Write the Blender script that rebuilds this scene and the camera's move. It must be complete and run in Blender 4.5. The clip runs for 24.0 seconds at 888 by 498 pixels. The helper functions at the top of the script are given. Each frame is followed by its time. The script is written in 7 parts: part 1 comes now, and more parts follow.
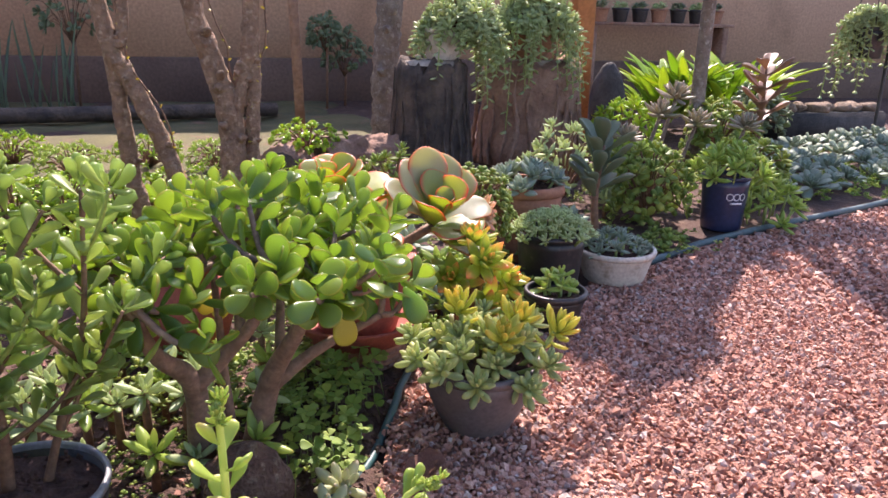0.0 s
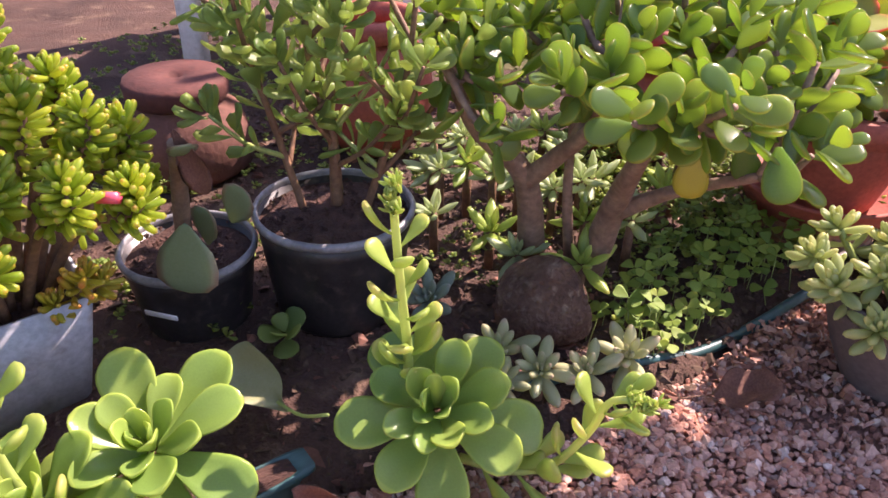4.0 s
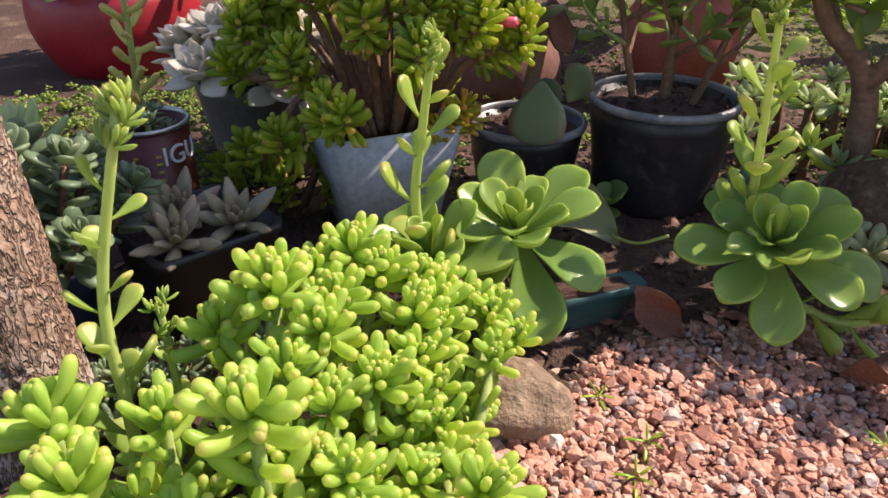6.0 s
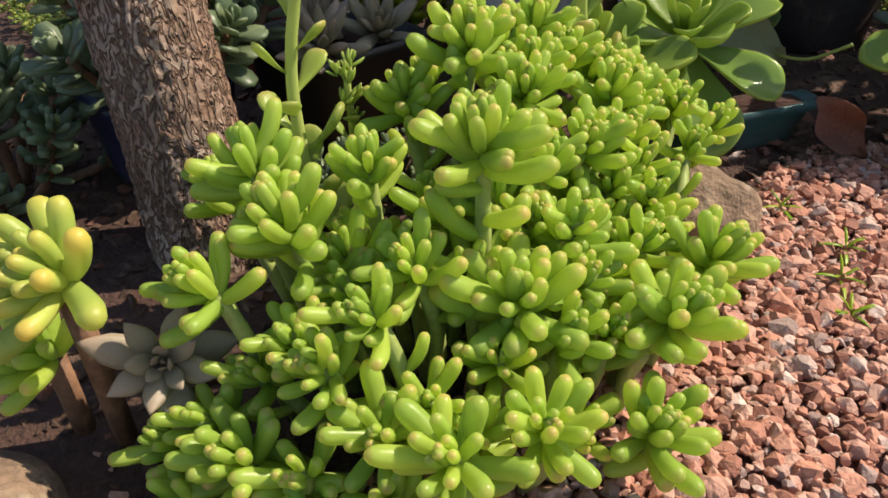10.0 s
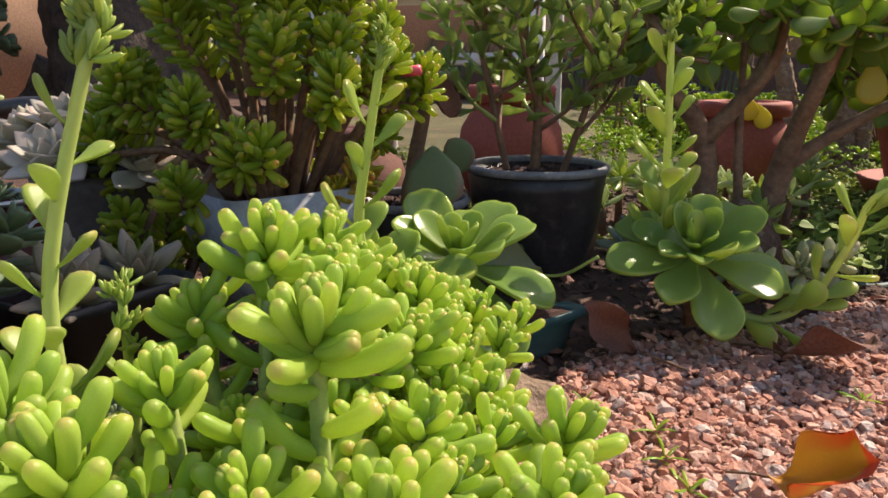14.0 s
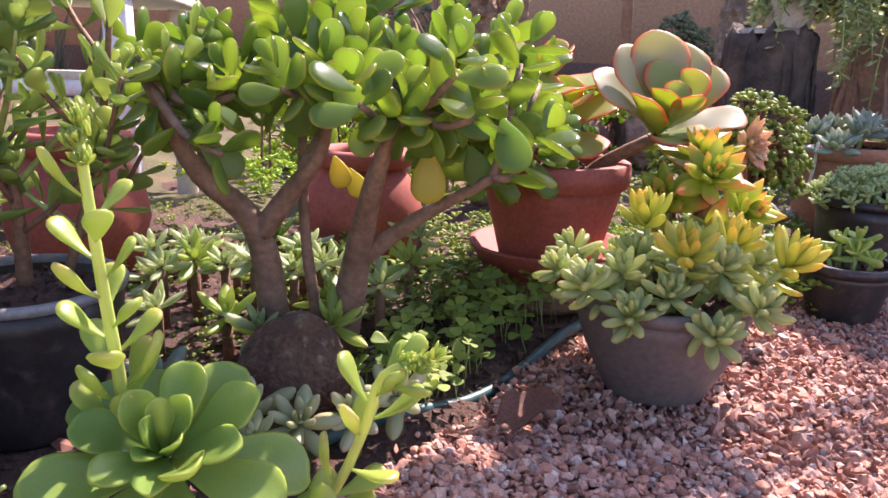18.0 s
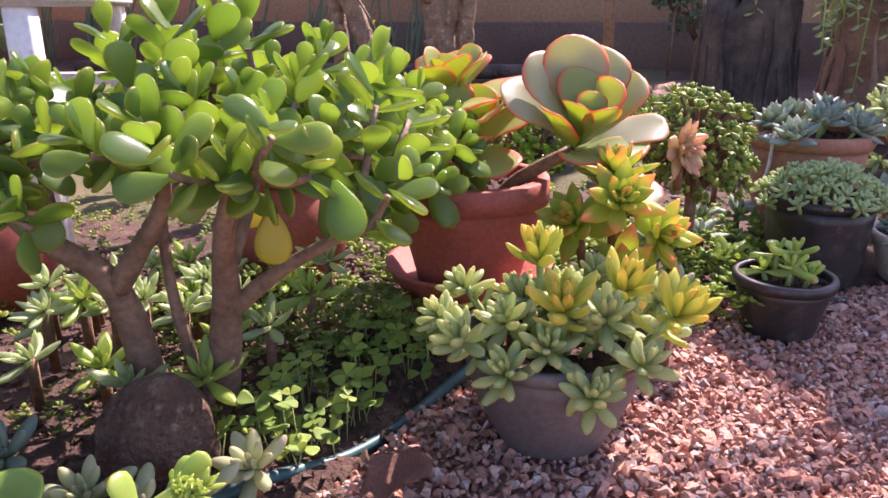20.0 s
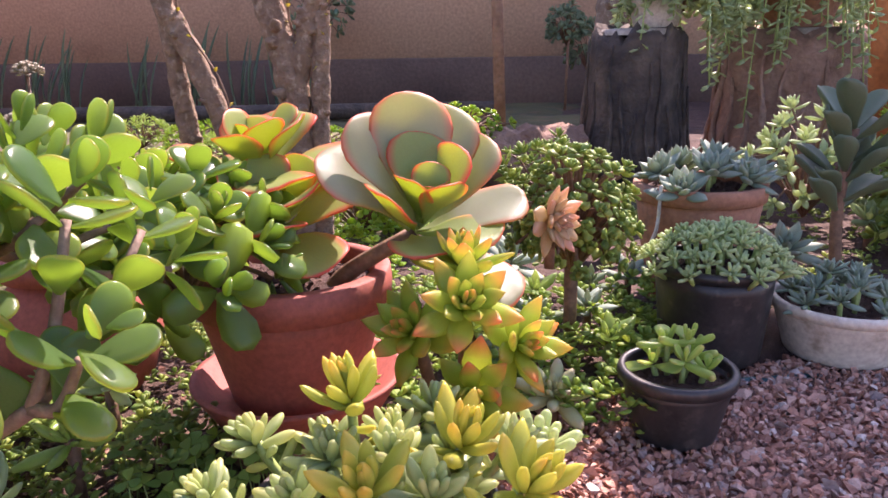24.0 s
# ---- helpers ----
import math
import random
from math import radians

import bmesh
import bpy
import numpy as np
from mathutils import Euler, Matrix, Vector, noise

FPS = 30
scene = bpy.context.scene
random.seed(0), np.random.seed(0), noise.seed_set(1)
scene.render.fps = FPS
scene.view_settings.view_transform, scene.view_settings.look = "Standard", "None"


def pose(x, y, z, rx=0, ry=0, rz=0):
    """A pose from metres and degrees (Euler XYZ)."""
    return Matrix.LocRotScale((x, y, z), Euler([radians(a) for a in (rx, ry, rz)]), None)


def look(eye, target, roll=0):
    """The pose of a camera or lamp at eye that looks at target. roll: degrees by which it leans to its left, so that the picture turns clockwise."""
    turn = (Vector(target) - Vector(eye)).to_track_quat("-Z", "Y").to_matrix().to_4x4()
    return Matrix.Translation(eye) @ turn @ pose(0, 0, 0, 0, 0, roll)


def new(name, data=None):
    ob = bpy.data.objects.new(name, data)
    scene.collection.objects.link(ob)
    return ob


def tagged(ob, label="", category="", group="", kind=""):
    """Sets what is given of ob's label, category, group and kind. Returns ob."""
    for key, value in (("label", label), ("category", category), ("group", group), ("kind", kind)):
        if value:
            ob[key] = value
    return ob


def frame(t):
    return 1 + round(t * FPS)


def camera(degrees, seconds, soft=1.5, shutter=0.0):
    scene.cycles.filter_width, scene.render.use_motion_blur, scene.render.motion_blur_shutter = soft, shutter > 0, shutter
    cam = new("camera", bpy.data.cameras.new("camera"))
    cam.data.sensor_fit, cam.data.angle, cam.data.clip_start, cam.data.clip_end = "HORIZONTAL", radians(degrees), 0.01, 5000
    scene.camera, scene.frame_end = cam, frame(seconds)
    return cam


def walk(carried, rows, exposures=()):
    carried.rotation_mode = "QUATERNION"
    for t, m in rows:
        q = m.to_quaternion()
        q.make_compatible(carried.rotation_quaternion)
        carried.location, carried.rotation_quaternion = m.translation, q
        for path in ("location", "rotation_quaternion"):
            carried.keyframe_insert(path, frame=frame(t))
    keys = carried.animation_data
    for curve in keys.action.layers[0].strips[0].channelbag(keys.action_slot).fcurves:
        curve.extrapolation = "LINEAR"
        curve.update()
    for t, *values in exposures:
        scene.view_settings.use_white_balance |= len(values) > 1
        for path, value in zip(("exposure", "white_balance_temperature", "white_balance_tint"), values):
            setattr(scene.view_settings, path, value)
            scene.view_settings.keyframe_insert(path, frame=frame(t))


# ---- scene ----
cam = camera(61.7, 24.0, soft=1.6)
PATH = [
    (0, (-0.1056, -0.1041, 0.5119), (0.1536, 0.8164, 0.2197), 1.28),
    (0.5, (-0.1225, -0.054, 0.515), (0.1091, 0.8519, 0.1602), 0.88),
    (1, (-0.1177, -0.0351, 0.5227), (0.0504, 0.8626, 0.1154), -0.33),
    (1.5, (-0.0696, -0.0217, 0.5174), (-0.0083, 0.8758, 0.0806), -1.76),
    (3.5, (0.0986, 0.1131, 0.4924), (-0.2552, 0.8767, -0.0478), 1.67),
    (4, (0.113, 0.069, 0.4685), (-0.3401, 0.7753, -0.0754), 1.54),
    (4.5, (0.1252, 0.0334, 0.4335), (-0.426, 0.689, -0.0826), 1.15),
    (5, (0.1289, -0.0347, 0.3971), (-0.5099, 0.576, -0.0708), 1),
    (5.5, (0.1356, -0.08, 0.3767), (-0.5539, 0.4878, -0.073), 0.34),
    (6, (0.1293, -0.1126, 0.3471), (-0.5528, 0.4351, -0.1375), -0.19),
    (6.5, (0.1019, -0.1215, 0.3118), (-0.5478, 0.4211, -0.2207), 0.27),
    (7, (0.0826, -0.1486, 0.2925), (-0.5434, 0.3917, -0.2697), 0.74),
    (7.5, (0.0845, -0.1658, 0.2769), (-0.541, 0.3616, -0.2981), 0.98),
    (8, (0.0877, -0.1809, 0.2745), (-0.5473, 0.3294, -0.3055), 0.78),
    (8.5, (0.0897, -0.1827, 0.2684), (-0.5582, 0.3122, -0.3107), -0.06),
    (9, (0.0907, -0.1841, 0.2684), (-0.5686, 0.2972, -0.3092), -0.98),
    (9.5, (0.0932, -0.1906, 0.2665), (-0.5735, 0.279, -0.3123), -1.68),
    (11.5, (0.0688, -0.1637, 0.2317), (-0.6317, 0.3384, -0.2753), 0.35),
    (12, (0.0818, -0.1903, 0.2033), (-0.6113, 0.376, -0.2428), 1.61),
    (12.5, (0.0851, -0.208, 0.2009), (-0.5652, 0.4437, -0.1894), 2.4),
    (13, (0.077, -0.2203, 0.2043), (-0.5239, 0.5051, -0.1315), 2.05),
    (13.5, (0.0655, -0.2172, 0.2122), (-0.5011, 0.5566, -0.0709), 0.95),
    (14, (0.0487, -0.1969, 0.2178), (-0.4855, 0.6141, -0.0207), -0.03),
    (14.5, (0.0403, -0.1702, 0.2255), (-0.4588, 0.6707, 0.0161), -0.61),
    (15, (0.0355, -0.1406, 0.2322), (-0.4175, 0.728, 0.0318), -0.07),
    (15.5, (0.0427, -0.1055, 0.2417), (-0.3669, 0.7828, 0.0343), 0.28),
    (16, (0.0472, -0.0616, 0.2493), (-0.3169, 0.8436, 0.03), 0.83),
    (16.5, (0.0632, -0.0234, 0.2576), (-0.2604, 0.8919, 0.0177), 1.62),
    (17, (0.082, 0.0105, 0.2611), (-0.1979, 0.9384, 0.0152), 1.6),
    (17.5, (0.1032, 0.0359, 0.2739), (-0.136, 0.9736, 0.022), 1.76),
    (18, (0.1276, 0.0681, 0.2945), (-0.0817, 1.0125, 0.0412), 1.88),
    (18.5, (0.152, 0.092, 0.3001), (-0.0457, 1.0386, 0.0452), 2.04),
    (20.5, (0.2526, 0.1918, 0.3662), (0.0144, 1.1096, 0.0487), -0.87),
    (21, (0.2659, 0.2297, 0.3614), (0.0285, 1.1492, 0.0482), -1.65),
    (21.5, (0.266, 0.247, 0.366), (0.032, 1.1725, 0.068), -2.28),
    (22, (0.2793, 0.2599, 0.3818), (0.0595, 1.1923, 0.095), -2.06),
    (22.5, (0.291, 0.279, 0.3877), (0.0925, 1.2179, 0.1064), -1.97),
    (23, (0.2918, 0.3036, 0.3856), (0.1152, 1.2478, 0.1074), -1.27),
    (23.5, (0.2846, 0.3257, 0.3764), (0.1417, 1.2764, 0.1012), -1.03),
    (24, (0.2804, 0.3492, 0.3712), (0.1575, 1.3041, 0.1006), -1.05),
]
walk(cam, [(t, look(eye, target, roll)) for t, eye, target, roll in PATH], [(0, 1.44, 6300, 28), (1, 1.16, 6450, 25), (4, 1.50, 6600, 36), (5, 1.36, 6600, 28), (6, 0.88, 6600, 19), (8, 0.53, 6900, 14), (12, 0.38, 6900, 14), (14, 0.67, 6900, 17), (16, 1.20, 6650, 33), (17, 1.42, 6500, 31), (18, 1.56, 6350, 34), (21, 1.56, 6250, 37), (24, 1.62, 6250, 36)])

# ---- world, sun ----
SUN_AZ, SUN_EL = radians(-20.0), radians(47.0)   # turned from +y towards +x; height
world = bpy.data.worlds.new("sky")
scene.world = world
world.use_nodes = True
wn, wl = world.node_tree.nodes, world.node_tree.links
sky = wn.new("ShaderNodeTexSky")
sky.sky_type, sky.sun_disc = "NISHITA", False
sky.sun_elevation, sky.sun_rotation = SUN_EL, -SUN_AZ
wn["Background"].inputs["Strength"].default_value = 0.13
wl.new(sky.outputs[0], wn["Background"].inputs["Color"])
sun_data = bpy.data.lights.new("sun", "SUN")
sun_data.energy, sun_data.angle, sun_data.color = 5.0, radians(0.6), (1.0, 0.90, 0.76)
sun = new("sun", sun_data)
to_sun = Vector((-math.sin(SUN_AZ) * math.cos(SUN_EL), math.cos(SUN_AZ) * math.cos(SUN_EL), math.sin(SUN_EL)))
sun.matrix_world = look(to_sun * 20, (0, 0, 0))

# ---- materials ----


def mat_nodes(name, rough=0.6, metal=0.0):
    m = bpy.data.materials.new(name)
    m.use_nodes = True
    nt = m.node_tree
    p = nt.nodes["Principled BSDF"]
    p.inputs["Roughness"].default_value, p.inputs["Metallic"].default_value = rough, metal
    return m, nt, p


def node(nt, kind, **values):
    n = nt.nodes.new(kind)
    for k, v in values.items():
        n.inputs[k].default_value = v
    return n


def ramp(nt, fac, *stops):
    r = nt.nodes.new("ShaderNodeValToRGB")
    e = r.color_ramp.elements
    while len(e) < len(stops):
        e.new(0.5)
    for k, (pos, col) in enumerate(stops):
        e[k].position, e[k].color = pos, (*col, 1)
    nt.links.new(fac, r.inputs[0])
    return r.outputs[0]


def maths(nt, op, a, b=None, clamp=False):
    n = nt.nodes.new("ShaderNodeMath")
    n.operation, n.use_clamp = op, clamp
    for k, v in enumerate((a, b)):
        if v is None:
            continue
        if isinstance(v, (int, float)):
            n.inputs[k].default_value = v
        else:
            nt.links.new(v, n.inputs[k])
    return n.outputs[0]


def mixc(nt, fac, a, b, blend="MIX"):
    n = nt.nodes.new("ShaderNodeMix")
    n.data_type, n.blend_type = "RGBA", blend
    for sock, v in ((n.inputs[0], fac), (n.inputs[6], a), (n.inputs[7], b)):
        if isinstance(v, (int, float)):
            sock.default_value = v
        elif isinstance(v, tuple):
            sock.default_value = (*v, 1)
        else:
            nt.links.new(v, sock)
    return n.outputs[2]


def noise_of(nt, scale, detail=4.0, coord="Object", rough=0.55):
    tc = nt.nodes.new("ShaderNodeTexCoord")
    n = node(nt, "ShaderNodeTexNoise", Scale=scale, Detail=detail, Roughness=rough)
    nt.links.new(tc.outputs[coord], n.inputs["Vector"])
    return n.outputs["Fac"]


def bump(nt, p, height, strength=0.3, dist=0.002):
    b = node(nt, "ShaderNodeBump", Strength=strength, Distance=dist)
    nt.links.new(height, b.inputs["Height"])
    nt.links.new(b.outputs[0], p.inputs["Normal"])


def chance(nt):
    """A number from 0 to 1 for each piece, be it an object or an island of a mesh."""
    a, b = nt.nodes.new("ShaderNodeObjectInfo"), nt.nodes.new("ShaderNodeNewGeometry")
    return maths(nt, "FRACT", maths(nt, "ADD", a.outputs["Random"], b.outputs["Random Per Island"]))


def leaf_mat(name, base, tip=None, tip_from=0.75, edge=None, under=None, rough=0.38, light=0.4, glow=None, vary=0.25, bloom=0.0, rim=0.66, top_bloom_glare=0.0, through_gamma=0.5):
    """A fleshy leaf: base colour, tip and rim colour, and the light that it lets through."""
    m, nt, p = mat_nodes(name, rough)
    along = nt.nodes.new("ShaderNodeAttribute")
    along.attribute_name = "along"
    side = nt.nodes.new("ShaderNodeAttribute")
    side.attribute_name = "side"
    rnd = chance(nt)
    col = mixc(nt, noise_of(nt, 45.0), tuple(c * 0.82 for c in base), tuple(min(1, c * 1.15) for c in base))
    if tip:
        f = node(nt, "ShaderNodeMapRange", **{"From Min": tip_from, "From Max": 1.0})
        nt.links.new(along.outputs["Fac"], f.inputs[0])
        col = mixc(nt, maths(nt, "MULTIPLY", f.outputs[0], maths(nt, "ADD", maths(nt, "MULTIPLY", rnd, 0.8), 0.2), True), col, tip)
    if edge:
        f = node(nt, "ShaderNodeMapRange", **{"From Min": rim, "From Max": 0.98})
        nt.links.new(side.outputs["Fac"], f.inputs[0])
        g = node(nt, "ShaderNodeMapRange", **{"From Min": 0.25, "From Max": 0.7})
        nt.links.new(along.outputs["Fac"], g.inputs[0])
        col = mixc(nt, maths(nt, "MULTIPLY", f.outputs[0], g.outputs[0], True), col, edge)
    h = node(nt, "ShaderNodeHueSaturation")
    nt.links.new(col, h.inputs["Color"])
    nt.links.new(maths(nt, "ADD", maths(nt, "MULTIPLY", rnd, vary * 2), 1.0 - vary), h.inputs["Value"])
    nt.links.new(maths(nt, "ADD", maths(nt, "MULTIPLY", rnd, -0.05 * vary / 0.25), 0.5 + 0.025 * vary / 0.25), h.inputs["Hue"])
    col = h.outputs[0]
    if bloom:
        col = mixc(nt, maths(nt, "MULTIPLY", noise_of(nt, 20.0), bloom), col, (0.64, 0.64, 0.58))
    # upper face greyed: waxy bloom plus sun glare, both put into the colour
    if top_bloom_glare:
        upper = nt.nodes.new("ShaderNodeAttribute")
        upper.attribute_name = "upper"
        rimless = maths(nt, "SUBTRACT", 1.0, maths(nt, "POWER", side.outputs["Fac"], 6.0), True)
        col = mixc(nt, maths(nt, "MULTIPLY", maths(nt, "MULTIPLY", upper.outputs["Fac"], rimless), top_bloom_glare, True), col, (0.46, 0.45, 0.41))
    nt.links.new(col, p.inputs["Base Color"])
    bump(nt, p, noise_of(nt, 160.0, 3.0), 0.12, 0.0012)
    t = nt.nodes.new("ShaderNodeBsdfTranslucent")
    lit = mixc(nt, 1.0, col, glow or (1.0, 1.0, 0.55), "MULTIPLY")
    g = node(nt, "ShaderNodeGamma", Gamma=through_gamma)
    nt.links.new(lit, g.inputs[0])
    nt.links.new(g.outputs[0], t.inputs["Color"])
    mix = node(nt, "ShaderNodeMixShader", Fac=light)
    nt.links.new(p.outputs[0], mix.inputs[1])
    nt.links.new(t.outputs[0], mix.inputs[2])
    nt.links.new(mix.outputs[0], nt.nodes["Material Output"].inputs["Surface"])
    return m


def plain_mat(name, a, b, scale=8.0, rough=0.7, fine=120.0, relief=0.25, dist=0.002, third=None, metal=0.0, coat=0.0):
    """Two colours in large stains, a fine grain, and relief."""
    m, nt, p = mat_nodes(name, rough, metal)
    col = mixc(nt, ramp(nt, noise_of(nt, scale, 6.0), (0.32, (0, 0, 0)), (0.68, (1, 1, 1))), a, b)
    if third:
        col = mixc(nt, ramp(nt, noise_of(nt, scale * 2.7, 5.0), (0.55, (0, 0, 0)), (0.72, (1, 1, 1))), col, third)
    col = mixc(nt, 0.35, col, ramp(nt, noise_of(nt, fine, 3.0), (0.3, (0.25, 0.25, 0.25)), (0.7, (0.8, 0.8, 0.8))), "OVERLAY")
    nt.links.new(col, p.inputs["Base Color"])
    bump(nt, p, noise_of(nt, fine, 5.0), relief, dist)
    p.inputs["Coat Weight"].default_value = coat
    return m


M_jade = leaf_mat("jade_leaf", (0.108, 0.200, 0.058), edge=(0.22, 0.21, 0.05), rim=0.86, rough=0.23, light=0.64, glow=(1.3, 1.42, 0.12), vary=0.25, bloom=0.07, through_gamma=0.42)
M_jade_old = leaf_mat("yellowed_leaf", (0.50, 0.40, 0.04), rough=0.35, light=0.45, vary=0.15)
M_sedum = leaf_mat("sedum_leaf", (0.44, 0.62, 0.115), tip=(0.62, 0.46, 0.17), tip_from=0.93, rough=0.36, light=0.55, glow=(1.0, 1.0, 0.34), vary=0.12)
M_sedum_yellow = leaf_mat("yellow_sedum_leaf", (0.48, 0.60, 0.13), tip=(0.70, 0.54, 0.10), tip_from=0.75, rough=0.38, light=0.42, vary=0.14)
M_bean = leaf_mat("jelly_bean_leaf", (0.33, 0.44, 0.05), tip=(0.50, 0.26, 0.08), tip_from=0.88, rough=0.30, light=0.60, glow=(1.0, 1.0, 0.25), vary=0.22)
M_bean_gold = leaf_mat("golden_bean_leaf", (0.52, 0.42, 0.04), tip=(0.62, 0.27, 0.04), tip_from=0.7, rough=0.28, light=0.35, vary=0.2)
M_rosette = leaf_mat("rosette_leaf", (0.25, 0.385, 0.085), edge=(0.34, 0.46, 0.09), rough=0.17, light=0.44, glow=(1.0, 1.0, 0.35), vary=0.13)
M_stalk = leaf_mat("stalk_leaf", (0.36, 0.49, 0.105), tip=(0.50, 0.42, 0.14), tip_from=0.85, rough=0.30, light=0.50, vary=0.12)
M_shrub = leaf_mat("shrub_leaf", (0.235, 0.345, 0.085), rough=0.32, light=0.66, vary=0.22, bloom=0.08)
M_flap = leaf_mat("paddle_leaf", (0.35, 0.40, 0.14), edge=(0.76, 0.20, 0.12), rough=0.45, light=0.55, glow=(0.95, 0.95, 0.14), vary=0.14, bloom=0.10, rim=0.74, top_bloom_glare=0.52, through_gamma=0.6)
M_flap_green = leaf_mat("young_paddle_leaf", (0.38, 0.46, 0.09), edge=(0.84, 0.10, 0.07), rough=0.40, light=0.60, glow=(0.95, 0.95, 0.12), vary=0.12, bloom=0.10, rim=0.70, top_bloom_glare=0.15, through_gamma=0.6)
M_peach = leaf_mat("peach_rosette_leaf", (0.60, 0.36, 0.17), tip=(0.66, 0.26, 0.16), tip_from=0.6, rough=0.45, light=0.45, vary=0.14, bloom=0.3)
M_golden = leaf_mat("golden_rosette_leaf", (0.36, 0.47, 0.055), tip=(0.84, 0.24, 0.08), tip_from=0.62, rough=0.36, light=0.6, vary=0.18)
M_bowl = leaf_mat("bowl_sedum_leaf", (0.38, 0.47, 0.17), tip=(0.50, 0.49, 0.15), tip_from=0.6, rough=0.36, light=0.52, vary=0.16, bloom=0.25)
M_gold_tip = leaf_mat("gold_leaf", (0.50, 0.52, 0.08), tip=(0.68, 0.44, 0.05), tip_from=0.6, rough=0.4, light=0.45, vary=0.14)
M_blue = leaf_mat("blue_echeveria_leaf", (0.19, 0.27, 0.185), tip=(0.26, 0.22, 0.19), tip_from=0.88, rough=0.6, light=0.35, vary=0.16, bloom=0.28)
M_yellow_stalk = leaf_mat("yellow_stalk_leaf", (0.62, 0.56, 0.18), tip=(0.66, 0.30, 0.2), tip_from=0.8, rough=0.4, light=0.4, vary=0.12)
M_pale = leaf_mat("pale_rosette_leaf", (0.66, 0.58, 0.46), tip=(0.68, 0.50, 0.42), tip_from=0.7, rough=0.5, light=0.25, vary=0.12, bloom=0.35)
M_dusk = leaf_mat("dusky_leaf", (0.30, 0.25, 0.15), tip=(0.34, 0.24, 0.16), tip_from=0.6, rough=0.45, light=0.25, vary=0.2, bloom=0.25)
M_cream_leaf = leaf_mat("cream_green_leaf", (0.48, 0.50, 0.27), tip=(0.56, 0.42, 0.28), tip_from=0.8, rough=0.45, light=0.4, vary=0.15)
M_mint = leaf_mat("mint_leaf", (0.38, 0.50, 0.20), rough=0.42, light=0.5, vary=0.15, bloom=0.4)
M_moss = leaf_mat("moss_leaf", (0.22, 0.30, 0.055), rough=0.55, light=0.4, vary=0.3)
M_clover = leaf_mat("clover_leaf", (0.24, 0.35, 0.055), rough=0.6, light=0.5, vary=0.25)
M_strap = leaf_mat("strap_leaf", (0.28, 0.44, 0.035), rough=0.3, light=0.5, glow=(1.0, 1.0, 0.3), vary=0.25)
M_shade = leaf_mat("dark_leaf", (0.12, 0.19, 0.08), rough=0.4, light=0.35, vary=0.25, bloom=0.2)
M_dark_kalanchoe = leaf_mat("dark_kalanchoe_leaf", (0.105, 0.145, 0.075), rough=0.5, light=0.3, vary=0.2, bloom=0.06)
M_red_leaf = leaf_mat("red_leaf", (0.42, 0.05, 0.04), tip=(0.55, 0.2, 0.1), rough=0.35, light=0.35, vary=0.2)
M_autumn = leaf_mat("fallen_orange_leaf", (0.62, 0.27, 0.03), tip=(0.07, 0.02, 0.01), tip_from=0.45, edge=(0.62, 0.035, 0.012), rough=0.4, light=0.4, vary=0.1, rim=0.25)
M_copper = leaf_mat("copper_leaf", (0.21, 0.105, 0.065), rough=0.45, light=0.35, vary=0.2, bloom=0.1)
M_dry_green = leaf_mat("dry_green_leaf", (0.27, 0.29, 0.13), rough=0.55, light=0.3, vary=0.1, bloom=0.2)
M_kalanchoe = leaf_mat("kalanchoe_leaf", (0.20, 0.28, 0.13), edge=(0.32, 0.18, 0.11), rough=0.5, light=0.35, vary=0.12, bloom=0.15)
M_dead = plain_mat("dead_leaf", (0.105, 0.038, 0.024), (0.20, 0.085, 0.05), 30.0, 0.75, 200.0, 0.5)

M_soil = plain_mat("soil", (0.046, 0.023, 0.016), (0.098, 0.050, 0.034), 7.0, 0.95, 260.0, 0.9, 0.006, (0.17, 0.11, 0.07))
M_lawn = plain_mat("mossy_earth", (0.055, 0.052, 0.02), (0.13, 0.115, 0.042), 3.0, 0.95, 160.0, 0.9, 0.006, (0.16, 0.09, 0.05))
M_pot_soil = plain_mat("potting_soil", (0.042, 0.018, 0.012), (0.10, 0.046, 0.032), 60.0, 0.95, 320.0, 1.0, 0.006)
M_bed = plain_mat("gravel_dust", (0.24, 0.12, 0.088), (0.34, 0.185, 0.138), 45.0, 0.95, 150.0, 1.0, 0.006, (0.22, 0.11, 0.085))
M_wall = plain_mat("ochre_plaster", (0.48, 0.295, 0.185), (0.56, 0.355, 0.225), 0.8, 0.92, 60.0, 0.35, 0.004, (0.40, 0.25, 0.155))
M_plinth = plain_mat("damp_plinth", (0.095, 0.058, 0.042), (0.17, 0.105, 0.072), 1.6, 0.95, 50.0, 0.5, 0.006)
M_bark = plain_mat("grey_bark", (0.15, 0.105, 0.075), (0.27, 0.21, 0.16), 22.0, 0.9, 90.0, 1.0, 0.008, (0.36, 0.31, 0.25))


